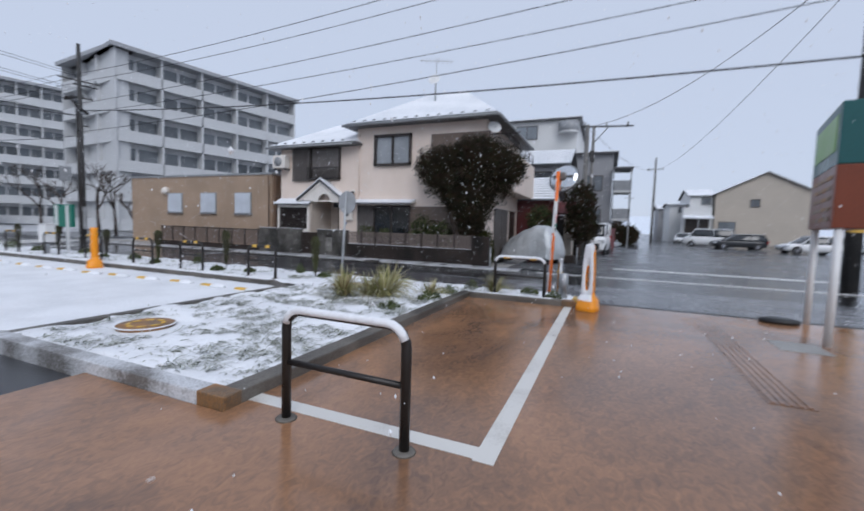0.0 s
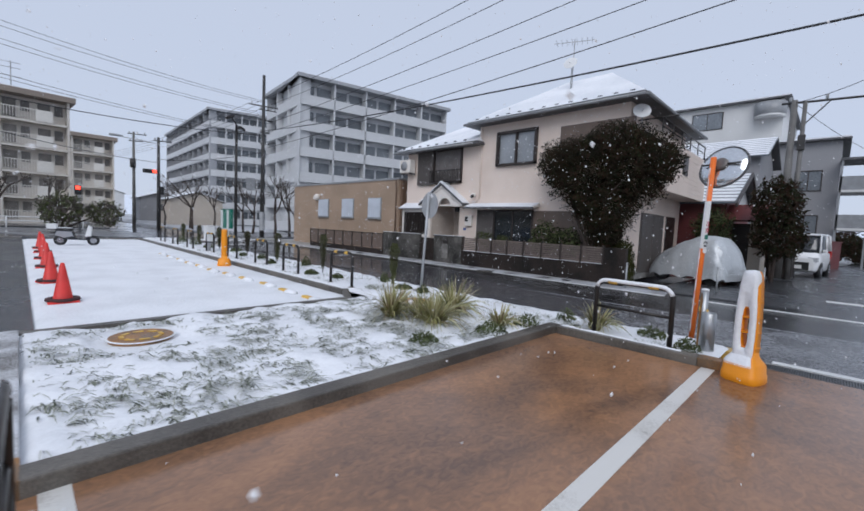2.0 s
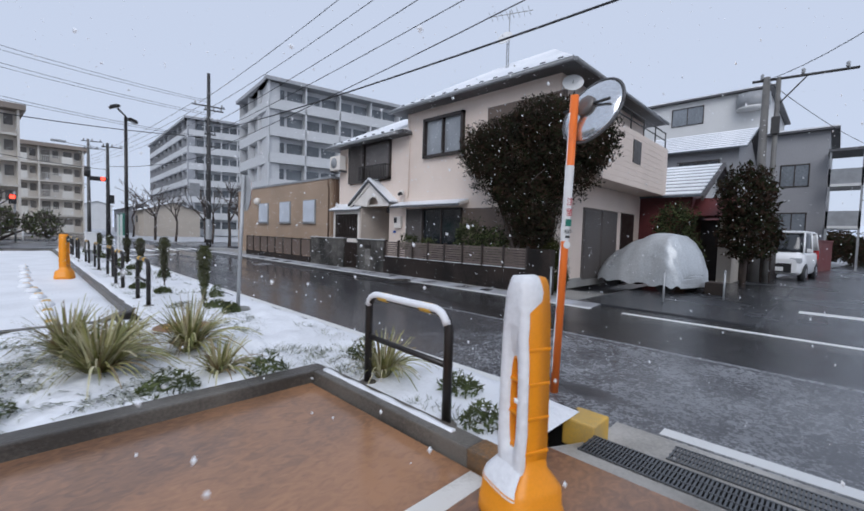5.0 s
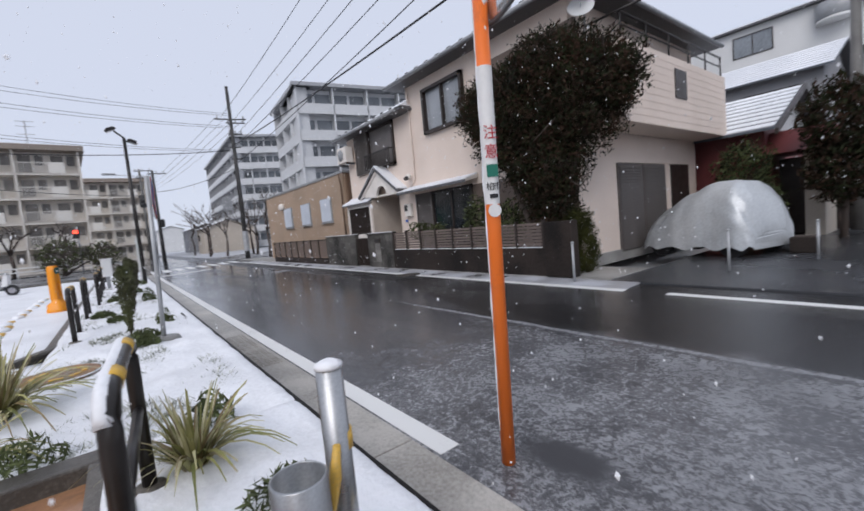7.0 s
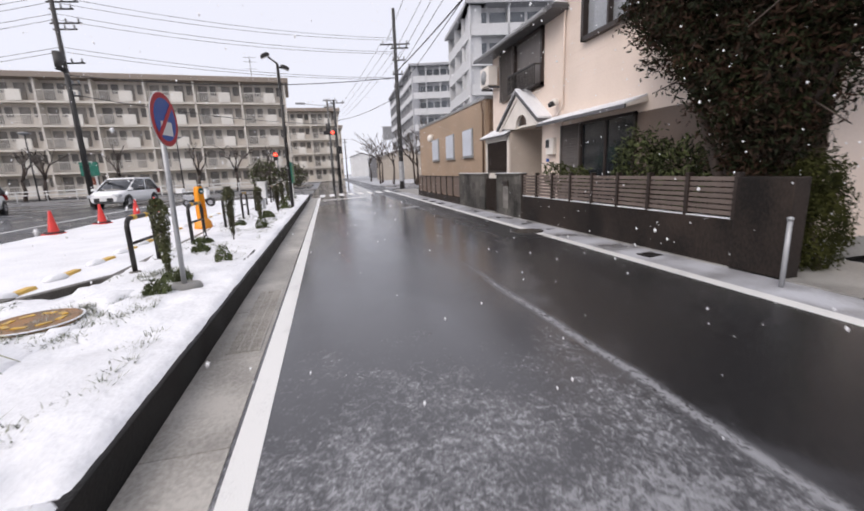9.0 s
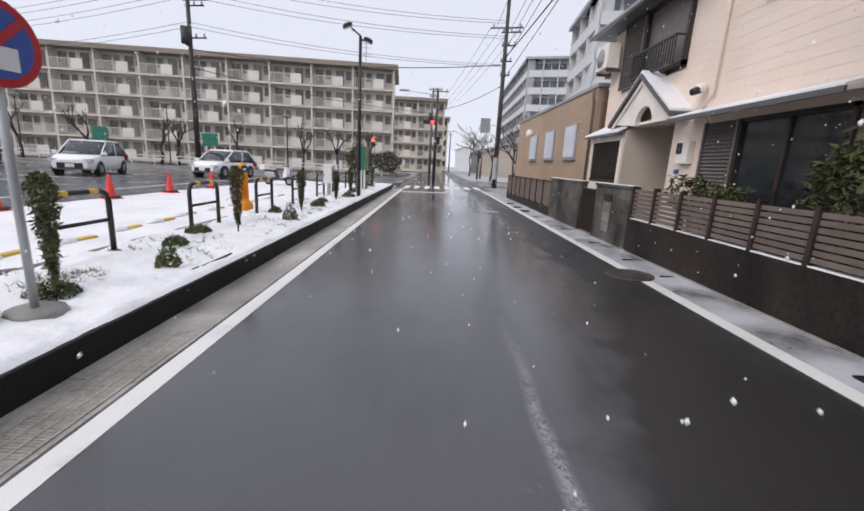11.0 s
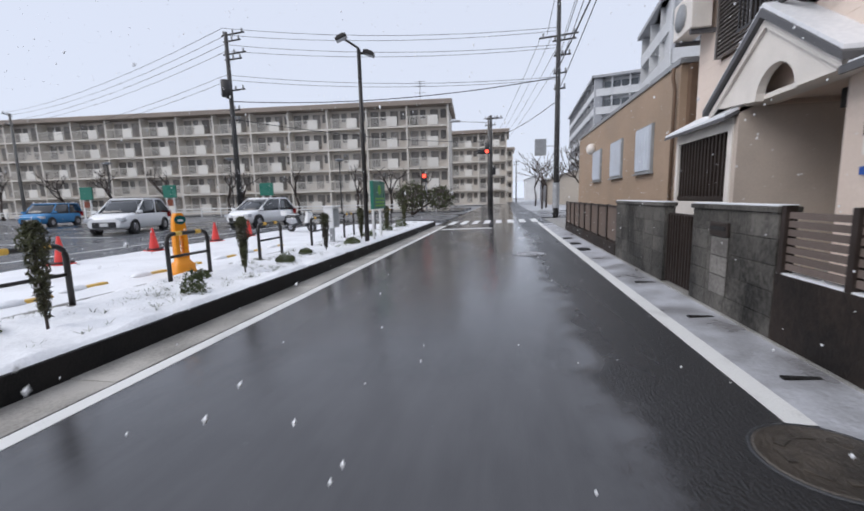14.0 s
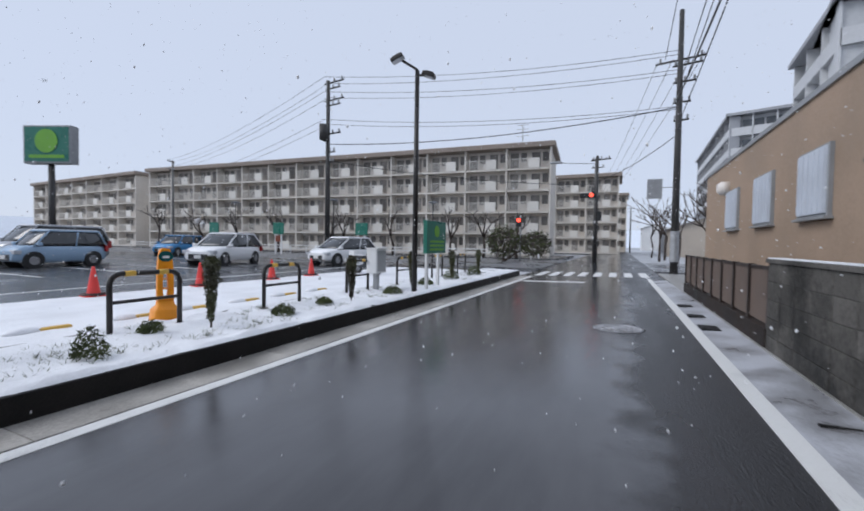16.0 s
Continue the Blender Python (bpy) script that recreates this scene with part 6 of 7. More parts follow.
for k, (x, y) in enumerate([(-6.65, 6.1), (-7.65, 6.1), (-8.65, 6.12), (-9.7, 6.05), (-10.7, 6.0), (-11.6, 5.9), (-12.75, 5.93), (-13.7, 5.9), (-14.8, 5.93), (-15.9, 5.9), (-17.0, 5.9)]):
    ws = thing("wheel_stop", (x, y, 0.05), "yellow parking wheel stop half buried in snow", "wheel stop", "yellow wheel stops")
    part("stop_body", prism(B(), [(y - 0.08, 0.03), (y + 0.08, 0.03), (y + 0.05, 0.09), (y - 0.05, 0.09)], "x", x - 0.28, x + 0.28, 0.01), YELLOW, ws)
    part("snow_patch", lathe(B(), [(0.3, 0), (0.22, 0.05), (0.06, 0.075)], 12, (x + 0.2, y - 0.02, 0.05), 0.75, 0.42), SNOW, ws)


# ---- plants ----
def blade_clump(at, n, size, seed, label, material=BLADE, name="strap_leaf_plant"):
    rnd = random.Random(seed)
    t = thing(name, at, label, "plant", "strap-leaved plants")
    bm = B()
    for i in range(n):
        a, L = rnd.uniform(0, 2 * math.pi), size * rnd.uniform(0.5, 1.1)
        out, w = rnd.uniform(0.2, 1.05), 0.0145 * rnd.uniform(0.7, 1.3)
        d, s = Vector((math.cos(a), math.sin(a), 0)), Vector((-math.sin(a), math.cos(a), 0))
        base = Vector(at) + d * rnd.uniform(0, 0.06)
        prev = None
        for k in range(6):
            u = k / 5
            p = base + d * (L * out * u) + Vector((0, 0, L * (u * 1.05 - out * (0.75 + 0.25 * (out > 0.7)) * u * u)))
            ww = w * (1 - u * 0.85)
            pair = (bm.verts.new(p - s * ww), bm.verts.new(p + s * ww + Vector((0, 0, 0.004))))
            if prev:
                bm.faces.new((prev[0], prev[1], pair[1], pair[0])).smooth = True
            prev = pair
    part("leaves", bm, material, t)
    return t

for k, (x, y, n, s) in enumerate([(-4.33, 6.12, 90, 0.55), (-3.58, 6.25, 120, 0.56), (-3.88, 7.0, 110, 0.6), (-3.0, 7.0, 50, 0.36), (-4.7, 6.6, 40, 0.42), (-2.06, 8.03, 70, 0.42), (-3.95, 6.35, 60, 0.45)]):
    blade_clump((x, y, 0.15), int(n * 2.2), s * 1.15, k, "clump of green and cream striped strap leaves in snow")


def leaf_cloud(bm, pts, size, rnd, long=1.8):
    for p in pts:
        d = Vector((rnd.gauss(0, 1), rnd.gauss(0, 1), rnd.gauss(0, 0.7))).normalized()
        e = d.orthogonal().normalized()
        e = Matrix.Rotation(rnd.uniform(0, 6.28), 3, d) @ e
        f = d.cross(e)
        s = size * rnd.uniform(0.6, 1.3)
        v = [bm.verts.new(Vector(p) + q) for q in (-e * s * long, f * s * 0.55 + d * s * 0.2, e * s * long, -f * s * 0.55 + d * s * 0.2)]
        bm.faces.new(v)


def low_shrub(at, r, h, n, seed, label, material=SHRUB, leaf=0.015):
    rnd = random.Random(seed)
    t = thing("low_shrub", at, label, "shrub", "low shrubs")
    bm = B()
    pts = []
    for i in range(n):
        a, q = rnd.uniform(0, 6.28), math.sqrt(rnd.random())
        pts.append((at[0] + r * q * math.cos(a), at[1] + r * q * math.sin(a), at[2] + h * rnd.uniform(0.1, 1) * (1.05 - q * q * 0.7)))
    leaf_cloud(bm, pts, leaf, rnd, 2.4)
    part("leaves", bm, material, t)
    return t

for k, (x, y, r, h) in enumerate([(-2.85, 6.6, 0.3, 0.14), (-2.75, 7.3, 0.25, 0.16), (-3.1, 5.6, 0.25, 0.1), (-1.4, 8.3, 0.25, 0.12), (-0.9, 7.95, 0.2, 0.14), (-10.96, 8.3, 0.2, 0.24), (-11.9, 7.65, 0.2, 0.12), (-8.3, 7.7, 0.2, 0.1), (-9.2, 7.5, 0.25, 0.1), (-6.2, 8.0, 0.25, 0.1), (-5.6, 8.0, 0.18, 0.14), (-13.6, 8.1, 0.25, 0.14), (-16.6, 8.3, 0.3, 0.16), (-14.8, 7.9, 0.2, 0.1), (-2.6, 8.2, 0.2, 0.16), (-18.9, 8.0, 0.3, 0.15), (-20.8, 8.0, 0.35, 0.3), (-23, 8.0, 0.35, 0.3), (-7.2, 8.3, 0.16, 0.2)]):
    low_shrub((x, y, 0.15), r * 0.72, h * 1.25, int((1000 if x > -5 else 1900) * r), 40 + k, "small dark green shrub poking through snow")


def sapling(at, h, seed):
    rnd = random.Random(seed)
    t = thing("sapling", at, "narrow young conifer tied upright in the snow", "sapling", "young conifers in a row")
    part("trunk", rod(B(), (at[0], at[1], at[2] - 0.05), (at[0] + 0.01, at[1], at[2] + h * 0.9), 0.014, 0.006, 6), BARK, t)
    bm = B()
    pts = []
    for i in range(1500):
        u = rnd.random() ** 0.75
        r = 0.155 * (0.25 + 0.85 * u) * min(1.0, (1.02 - u) * 6) ** 0.5 * (0.75 + 0.35 * noise.noise((u * 7, seed, i % 5)))
        a, q = rnd.uniform(0, 6.28), math.sqrt(rnd.random())
        pts.append((at[0] + r * q * math.cos(a), at[1] + r * q * math.sin(a), at[2] + h * (0.1 + 0.92 * u)))
    leaf_cloud(bm, pts, 0.015, rnd, 2.2)
    part("foliage", bm, LEAFCYP, t)

for k, (x, y, h) in enumerate([(-6.38, 7.86, 0.95), (-9.47, 7.98, 1.0), (-12.4, 8.06, 0.9), (-15.22, 8.2, 0.85), (-17.9, 8.1, 0.9), (-20.6, 8.1, 0.9), (-23.2, 8.1, 0.9)]):
    sapling((x, y, 0.15), h, k + 3)

rnd = random.Random(9)
bm = B()
for i in range(2100):
    x, y = rnd.uniform(-5.8, -2.72), rnd.uniform(2.3, 6.7)
    if noise.noise((x * 1.6, y * 1.6, 4)) + 0.5 * rnd.random() < -0.05 or math.hypot(x + 5.12, y - 3.16) < 0.52:
        continue
    lean, big = rnd.gauss(0.4, 0.35), rnd.uniform(0.5, 1.3)
    for k in range(rnd.randint(2, 6)):
        a, L = lean + rnd.gauss(0, 0.55), big * rnd.uniform(0.06, 0.17)
        d, w = Vector((math.cos(a), math.sin(a), 0)), rnd.uniform(0.003, 0.007)
        q = Vector((-d.y, d.x, 0)) * w
        p = Vector((x + rnd.gauss(0, 0.025), y + rnd.gauss(0, 0.035), 0.155))
        top = 0.03 * big * rnd.uniform(0.6, 1.2)
        prev = None
        for u, z, g in ((0.0, 0.0, 1.0), (0.4, 1.0, 1.0), (0.75, 0.85, 0.8), (1.0, 0.35, 0.1)):
            pair = [bm.verts.new(p + d * L * u + q * g * e + Vector((0, 0, top * z))) for e in (-1, 1)]
            if prev:
                bm.faces.new((prev[0], prev[1], pair[1], pair[0])).smooth = True
            prev = pair
for i in range(3400):
    x, y = rnd.uniform(-26, -1) if i % 3 else rnd.uniform(-7, -1), rnd.uniform(7.15, 8.5)
    if noise.noise((x * 0.9, y * 1.5, 8)) < 0.03 or (x > -2.68 and y < 7.8):
        continue
    for k in range(rnd.randint(3, 6)):
        a, L = rnd.uniform(0, 6.28), rnd.uniform(0.03, 0.11)
        d, s = Vector((math.cos(a), math.sin(a), 0)), Vector((-math.sin(a), math.cos(a), 0)) * 0.006
        b = Vector((x, y, 0.14)) + d * 0.01
        v = [bm.verts.new(q) for q in (b - s, b + s, b + d * L + Vector((0, 0, 0.05)))]
        bm.faces.new(v)
tagged(part("grass_tufts", bm, GRASS), "winter grass poking through the snow", "grass", "", "stuff")


def evergreen(at, lobes, n, leaf, seed, label, trunk=0.1, mats=(LEAFDARK, LEAFRED)):
    rnd = random.Random(seed)
    t = thing("evergreen_tree", at, label, "tree")
    bm = B()
    tops = []
    for c, r in lobes:
        p = Vector(at)
        q = Vector(c)
        mid = p.lerp(q, 0.5) + Vector((rnd.uniform(-0.15, 0.15), rnd.uniform(-0.1, 0.1), 0.1))
        tube(bm, [p + Vector((rnd.uniform(-0.05, 0.05), 0, -0.1)), p.lerp(mid, 0.5), mid, q], [trunk, trunk * 0.7, trunk * 0.5, trunk * 0.2], 7)
        for k in range(5):
            d = Vector((rnd.gauss(0, 1) * r[0], rnd.gauss(0, 1) * r[1], rnd.gauss(0, 1) * r[2])) * 0.5
            tube(bm, [mid.lerp(q, rnd.random()), q + d * 0.5, q + d], [trunk * 0.25, trunk * 0.15, trunk * 0.06], 5)
    part("trunk", bm, BARK, t)
    tot = sum(r[0] * r[1] + r[1] * r[2] + r[0] * r[2] for c, r in lobes)
    for m, frac in ((0, 0.5), (1, 0.5)):
        bm = B()
        for c, r in lobes:
            k = int(n * frac * (r[0] * r[1] + r[1] * r[2] + r[0] * r[2]) / tot)
            pts = []
            for i in range(k):
                d = Vector((rnd.gauss(0, 1), rnd.gauss(0, 1), rnd.gauss(0, 1))).normalized()
                q = rnd.uniform(0.25, 1.0) ** 0.4 * (0.92 + 0.34 * noise.noise(d * 3.2 + Vector(c)) + 0.22 * noise.noise(d * 9 + Vector(c)))
                pts.append((c[0] + r[0] * d.x * q, c[1] + r[1] * d.y * q, c[2] + r[2] * d.z * q))
            leaf_cloud(bm, pts, leaf, rnd)
        part("crown", bm, mats[m], t)
    return t

evergreen((-5.0, 15.1, 0.06), [((-5.6, 15.1, 3.55), (1.5, 0.95, 1.15)), ((-4.2, 15.2, 3.5), (1.2, 0.9, 1.2)), ((-4.9, 15.1, 2.3), (0.95, 0.75, 0.95)), ((-4.85, 15.05, 1.55), (0.6, 0.5, 0.65)), ((-5.5, 15.0, 2.6), (0.7, 0.6, 0.6)), ((-6.4, 15.1, 3.8), (0.95, 0.75, 0.8)), ((-4.7, 15.1, 4.3), (1.2, 0.8, 0.65)), ((-3.6, 15.3, 3.7), (0.75, 0.7, 0.8))], 72000, 0.025, 3, "clipped dark evergreen tree in front of the house", 0.11)
evergreen((-7.0, 15.05, 0.06), [((-7.0, 15.1, 1.2), (0.55, 0.4, 0.75)), ((-6.2, 15.15, 1.1), (0.6, 0.4, 0.65))], 3600, 0.03, 5, "dark leafy shrub behind the slatted fence", 0.04, (LEAFDARK, SHRUB))
evergreen((-9.2, 15.0, 0.06), [((-9.5, 15.0, 1.12), (0.45, 0.3, 0.33)), ((-8.6, 15.0, 1.05), (0.4, 0.25, 0.28))], 700, 0.03, 15, "snow-dusted shrub behind the slatted fence", 0.03, (MOSSBUSH, SHRUB))
evergreen((-4.1, 15.15, 0.06), [((-4.2, 15.15, 0.5), (0.3, 0.4, 0.55)), ((-4.32, 15.2, 1.0), (0.3, 0.35, 0.4))], 12000, 0.014, 16, "mossy green bush by the wall end", 0.03, (MOSSBUSH, MOSSBUSH))
evergreen((-1.35, 21.5, 0.05), [((-1.35, 21.5, 2.8), (0.85, 0.8, 1.1)), ((-1.25, 21.5, 1.7), (0.9, 0.8, 0.9))], 7000, 0.045, 6, "dark evergreen tree beside the side street", 0.09)
evergreen((-3.3, 21.6, 0.05), [((-3.3, 21.6, 1.9), (0.75, 0.6, 0.9)), ((-3.0, 21.7, 1.0), (0.6, 0.5, 0.8))], 6500, 0.03, 7, "dark shrub behind the covered car", 0.05, (LEAFDARK, SHRUB))
# fewer leaves in greyer colours, which put the haze into this hedge
evergreen((-40.5, 4.5, 0.0), [((-40.5, 4.5, 1.5), (1.8, 1.5, 1.3)), ((-40.2, 7.0, 1.3), (1.3, 1.3, 1.1))], 3000, 0.08, 8, "rounded dark evergreen hedge trees at the corner, leaves greyed for haze", 0.12, (SHRUB, TWIG))
evergreen((0.6, 60, 0.05), [((0.6, 60, 1.6), (1.6, 1.6, 1.5)), ((0.2, 55, 1.2), (1.0, 2.0, 1.2))], 3000, 0.1, 12, "dark hedge along the side street", 0.12)


def bare_tree(at, h, seed, label, r0=0.12, stump=False):
    rnd = random.Random(seed)
    t = thing("bare_tree", at, label, "tree", "bare winter trees")
    trunk, twigs = B(), B()
    def grow(p, d, L, r, depth):
        q = p + d * L
        m = p.lerp(q, 0.5) + Vector((rnd.uniform(-1, 1), rnd.uniform(-1, 1), 0)) * L * 0.07
        tube(trunk if depth < 2 else twigs, [p, m, q], [r, r * 0.85, r * 0.65], 6 if depth < 2 else 4)
        if depth >= (3 if stump else 4):
            return
        for k in range(3 if depth < 2 else rnd.randint(2, 3)):
            nd = (d + Vector((rnd.gauss(0, 0.5), rnd.gauss(0, 0.5), rnd.uniform(-0.05, 0.45)))).normalized()
            grow(q, nd, L * rnd.uniform(0.55, 0.8), r * 0.6, depth + 1)
    grow(Vector(at) - Vector((0, 0, 0.1)), Vector((rnd.uniform(-0.1, 0.1), rnd.uniform(-0.1, 0.1), 1)), h * 0.36, r0, 0)
    part("trunk", trunk, BARK, t)
    part("crown", twigs, TWIG, t)

for k, (x, y, h) in enumerate([(-46.5, 1.0, 5.5), (-46.5, -2.5, 5), (-46.5, -9, 5.5), (-46, -15, 5.2), (-45.5, -16.5, 5), (-45.5, -24, 6), (-45, -30, 6), (-44.5, -36, 5.5), (-44, -44, 6.5), (-46.5, 4.2, 4.5)]):
    bare_tree((x, y, 0), h, k + 20, "pruned bare tree in front of the apartments", 0.16, k < 6)
for k, (x, y, h) in enumerate([(-28.2, 16.9, 3.6), (-33.5, 17.5, 5.5), (-36, 20, 6), (-40, 18.2, 5), (-44.5, 19, 6), (-48, 17.2, 5.5), (-56, 17, 7), (-52, 16.2, 6), (-66, 16.5, 7)]):
    bare_tree((x, y, 0), h, k + 50, "bare twiggy tree beside the street", 0.13)


# ---- vehicles ----
def car(paint, label, L=3.9, W=1.68, H=1.5, hood=0.28, wind=0.16, rear=0.06, van=False, name="car", snow=True):
    """A car pointing along +x, standing on z = 0."""
    t = thing(name, (0, 0, 0), label, "car")
    w = W / 2
    belt = H * 0.58
    def hull(stations, section, n):
        hb, prev = B(), None
        for st in stations:
            ring = [hb.verts.new(p) for p in section(st)]
            if prev:
                for k in range(len(ring)):
                    q = (k + 1) % len(ring)
                    hb.faces.new((prev[k], prev[q], ring[q], ring[k])).smooth = True
            else:
                hb.faces.new(ring[::-1])
            prev = ring
        hb.faces.new(prev)
        bmesh.ops.recalc_face_normals(hb, faces=hb.faces[:])
        return hb
    def top(x):
        u = (L / 2 - x) / L
        if u < hood:
            return belt * (0.70 + 0.29 * min(1, u / hood * 1.6) ** 0.6)
        return belt + 0.02
    def side(x):
        ww = w * (1 - 0.26 * abs(2 * x / L) ** 7)
        zt, lo = top(x), 0.2 + 0.12 * abs(2 * x / L) ** 8
        half = [(0.86, lo), (0.97, lo + 0.08), (1.0, 0.5 * (lo + zt)), (0.985, zt - 0.16), (0.93, zt - 0.05), (0.8, zt)]
        return [(x, -a * ww, z) for a, z in half] + [(x, a * ww, z) for a, z in half[::-1]]
    xs = [L * (-0.5 + k / 24) for k in range(25)]
    xs[0], xs[-1] = -L / 2 + 0.01, L / 2 - 0.01
    part("body", hull(xs, side, 12), paint, t)
    x1, x2 = L / 2 - L * hood, L / 2 - L * (hood + wind)
    x3, x4 = -L / 2 + L * rear + 0.1, -L / 2 + 0.06
    tw = w * 0.84
    def cab(st):
        z, a, b, ww = st
        c = 0.12
        return [(a - c, -ww, z), (a, -ww + 2 * c, z), (a, ww - 2 * c, z), (a - c, ww, z), (b + c, ww, z), (b, ww - c, z), (b, -ww + c, z), (b + c, -ww, z)]
    cz = [(belt - 0.03 + (H - 0.01 - belt) * q, x1 + 0.08 + (x2 - x1 - 0.08) * q ** 1.15, x4 + (x3 - x4) * q ** 1.6, (w - 0.05) + (tw - w + 0.05) * q ** 1.4) for q in (0, 0.25, 0.5, 0.75, 0.96)]
    gl = part("cabin_glass", hull(cz, cab, 8), GLASS, t)
    part("roof", box(B(), x3 - 0.03, x2 + 0.05, -tw - 0.015, tw + 0.015, H - 0.07, H, 0.034), paint, t)
    if snow:
        part("roof_snow", box(B(), x3 + 0.02, x2 - 0.02, -tw + 0.03, tw - 0.03, H, H + 0.03, 0.015), SNOWROOF, t)
    for s in (-1, 1):
        for a, b in (((x1 + 0.05, belt), (x2, H - 0.04)), ((x4, belt), (x3, H - 0.04)), (((x1 + x4) / 2 - 0.1, belt), ((x2 + x3) / 2 - 0.1, H - 0.04))):
            part("pillar", rod(B(), (a[0], s * (w - 0.045), a[1] - 0.03), (b[0], s * (tw + 0.005), b[1]), 0.034, 0.03, 6), paint, gl)
        part("wing_mirror", box(B(), x1 - 0.15, x1, s * (w + 0.09) - 0.08, s * (w + 0.09) + 0.08, belt, belt + 0.14, 0.03), paint, t)
        part("headlight", box(B(), L / 2 - 0.28, L / 2 - 0.02, s * (w - 0.24) - 0.17, s * (w - 0.24) + 0.17, belt * 0.62, belt * 0.8, 0.03), LAMPGLASS, t)
        part("tail_light", box(B(), -L / 2 - 0.01, -L / 2 + 0.12, s * (w - 0.1) - 0.08, s * (w - 0.1) + 0.08, belt * 0.7, belt * 1.05, 0.02), TAIL, t)
        for xw in (L / 2 - L * 0.185, -L / 2 + L * 0.19):
            part("wheel_arch", rod(B(), (xw, s * (w - 0.2), 0.31), (xw, s * (w + 0.004), 0.31), 0.355, seg=22), BLACK, t)
            wh = part("wheel", rod(B(), (xw, s * (w - 0.19), 0.3), (xw, s * (w + 0.012), 0.3), 0.3, seg=22), TYRE, t)
            part("rim", rod(B(), (xw, s * (w + 0.0), 0.3), (xw, s * (w + 0.02), 0.3), 0.19, 0.17, 18), RIM, wh)
    part("grille", box(B(), L / 2 - 0.05, L / 2 + 0.006, -w * 0.55, w * 0.55, 0.3, belt * 0.6, 0.02), BLACK, t)
    part("number_plate", box(B(), L / 2 + 0.0, L / 2 + 0.015, -0.17, 0.17, 0.36, 0.52), SIGNWHITE, t)
    return t

car(BLUEPAINT, "pale blue small hatchback in the car park", 3.4, 1.5, 1.55, 0.2, 0.15, 0.07).matrix_basis = pose(-18.15, -9.4, 0.03, 0, 0, 5)
car(SILVERPAINT, "silver snow-topped minivan in the car park", 4.4, 1.7, 1.8, 0.16, 0.14, name="minivan").matrix_basis = pose(-19.2, -12.2, 0.03, 0, 0, 5)
car(WHITEPAINT, "white sport utility car in the car park", 4.3, 1.77, 1.6, 0.24, 0.21, 0.14).matrix_basis = pose(-23.8, -5.9, 0.03, 0, 0, 18)
car(WHITEPAINT, "white compact hatchback in the car park", 3.9, 1.69, 1.5, 0.2, 0.24, 0.14).matrix_basis = pose(-27.4, -1.1, 0.03, 0, 0, -8)
car(BRIGHTBLUE, "blue hatchback at the edge of the car park", 4.0, 1.7, 1.55, 0.22, 0.16).matrix_basis = pose(-29.8, -18.6, 0.03, 0, 0, 20)
car(WHITEPAINT, "white snow-covered car in the side car park", 4.4, 1.75, 1.5, 0.26, 0.17).matrix_basis = pose(15.5, 44, 0.02, 0, 0, 190)
car(DARKPAINT, "dark car with snow on its roof", 4.6, 1.75, 1.5, 0.26, 0.17).matrix_basis = pose(11.9, 50, 0.02, 0, 0, 184)
car(WHITEPAINT, "white box-shaped van in the side car park", 5.0, 1.7, 2.0, 0.14, 0.1, name="van").matrix_basis = pose(10.4, 55.5, 0.02, 0, 0, 172)
car(WHITEPAINT, "white snow-covered car beside the sign", 4.4, 1.75, 1.5, 0.26, 0.17).matrix_basis = pose(18.5, 38, 0.02, 0, 0, 190)
car(WHITEPAINT, "white snowy car before the white house", 4.0, 1.7, 1.5, 0.26, 0.17).matrix_basis = pose(9.5, 66, 0.02, 0, 0, 250)
car(WHITEPAINT, "white delivery van on the side street", 3.4, 1.48, 1.9, 0.1, 0.1, name="van").matrix_basis = pose(-0.75, 28.2, 0.02, 0, 0, 264)

# car under its silver cover
cc = thing("covered_car", (-3.09, 18.57, 0.05), "parked car under a crumpled silver cover with snow", "covered car")
M = pose(-3.09, 18.57, 0.03, 0, 0, -15.4)
LINE = ((-1.0, 0.62), (-0.92, 0.86), (-0.6, 1.10), (-0.2, 1.40), (0.25, 1.58), (0.65, 1.57), (0.85, 1.36), (1.0, 1.02))


def crest(u):
    """The cover's ridge: a low nose, a raked screen, a roof and a steep tail."""
    for (a, p), (b, q) in zip(LINE, LINE[1:]):
        if u <= b:
            f = (u - a) / (b - a)
            return p + (q - p) * f * f * (3 - 2 * f) * 0.5 + (q - p) * f * 0.5
    return LINE[-1][1]


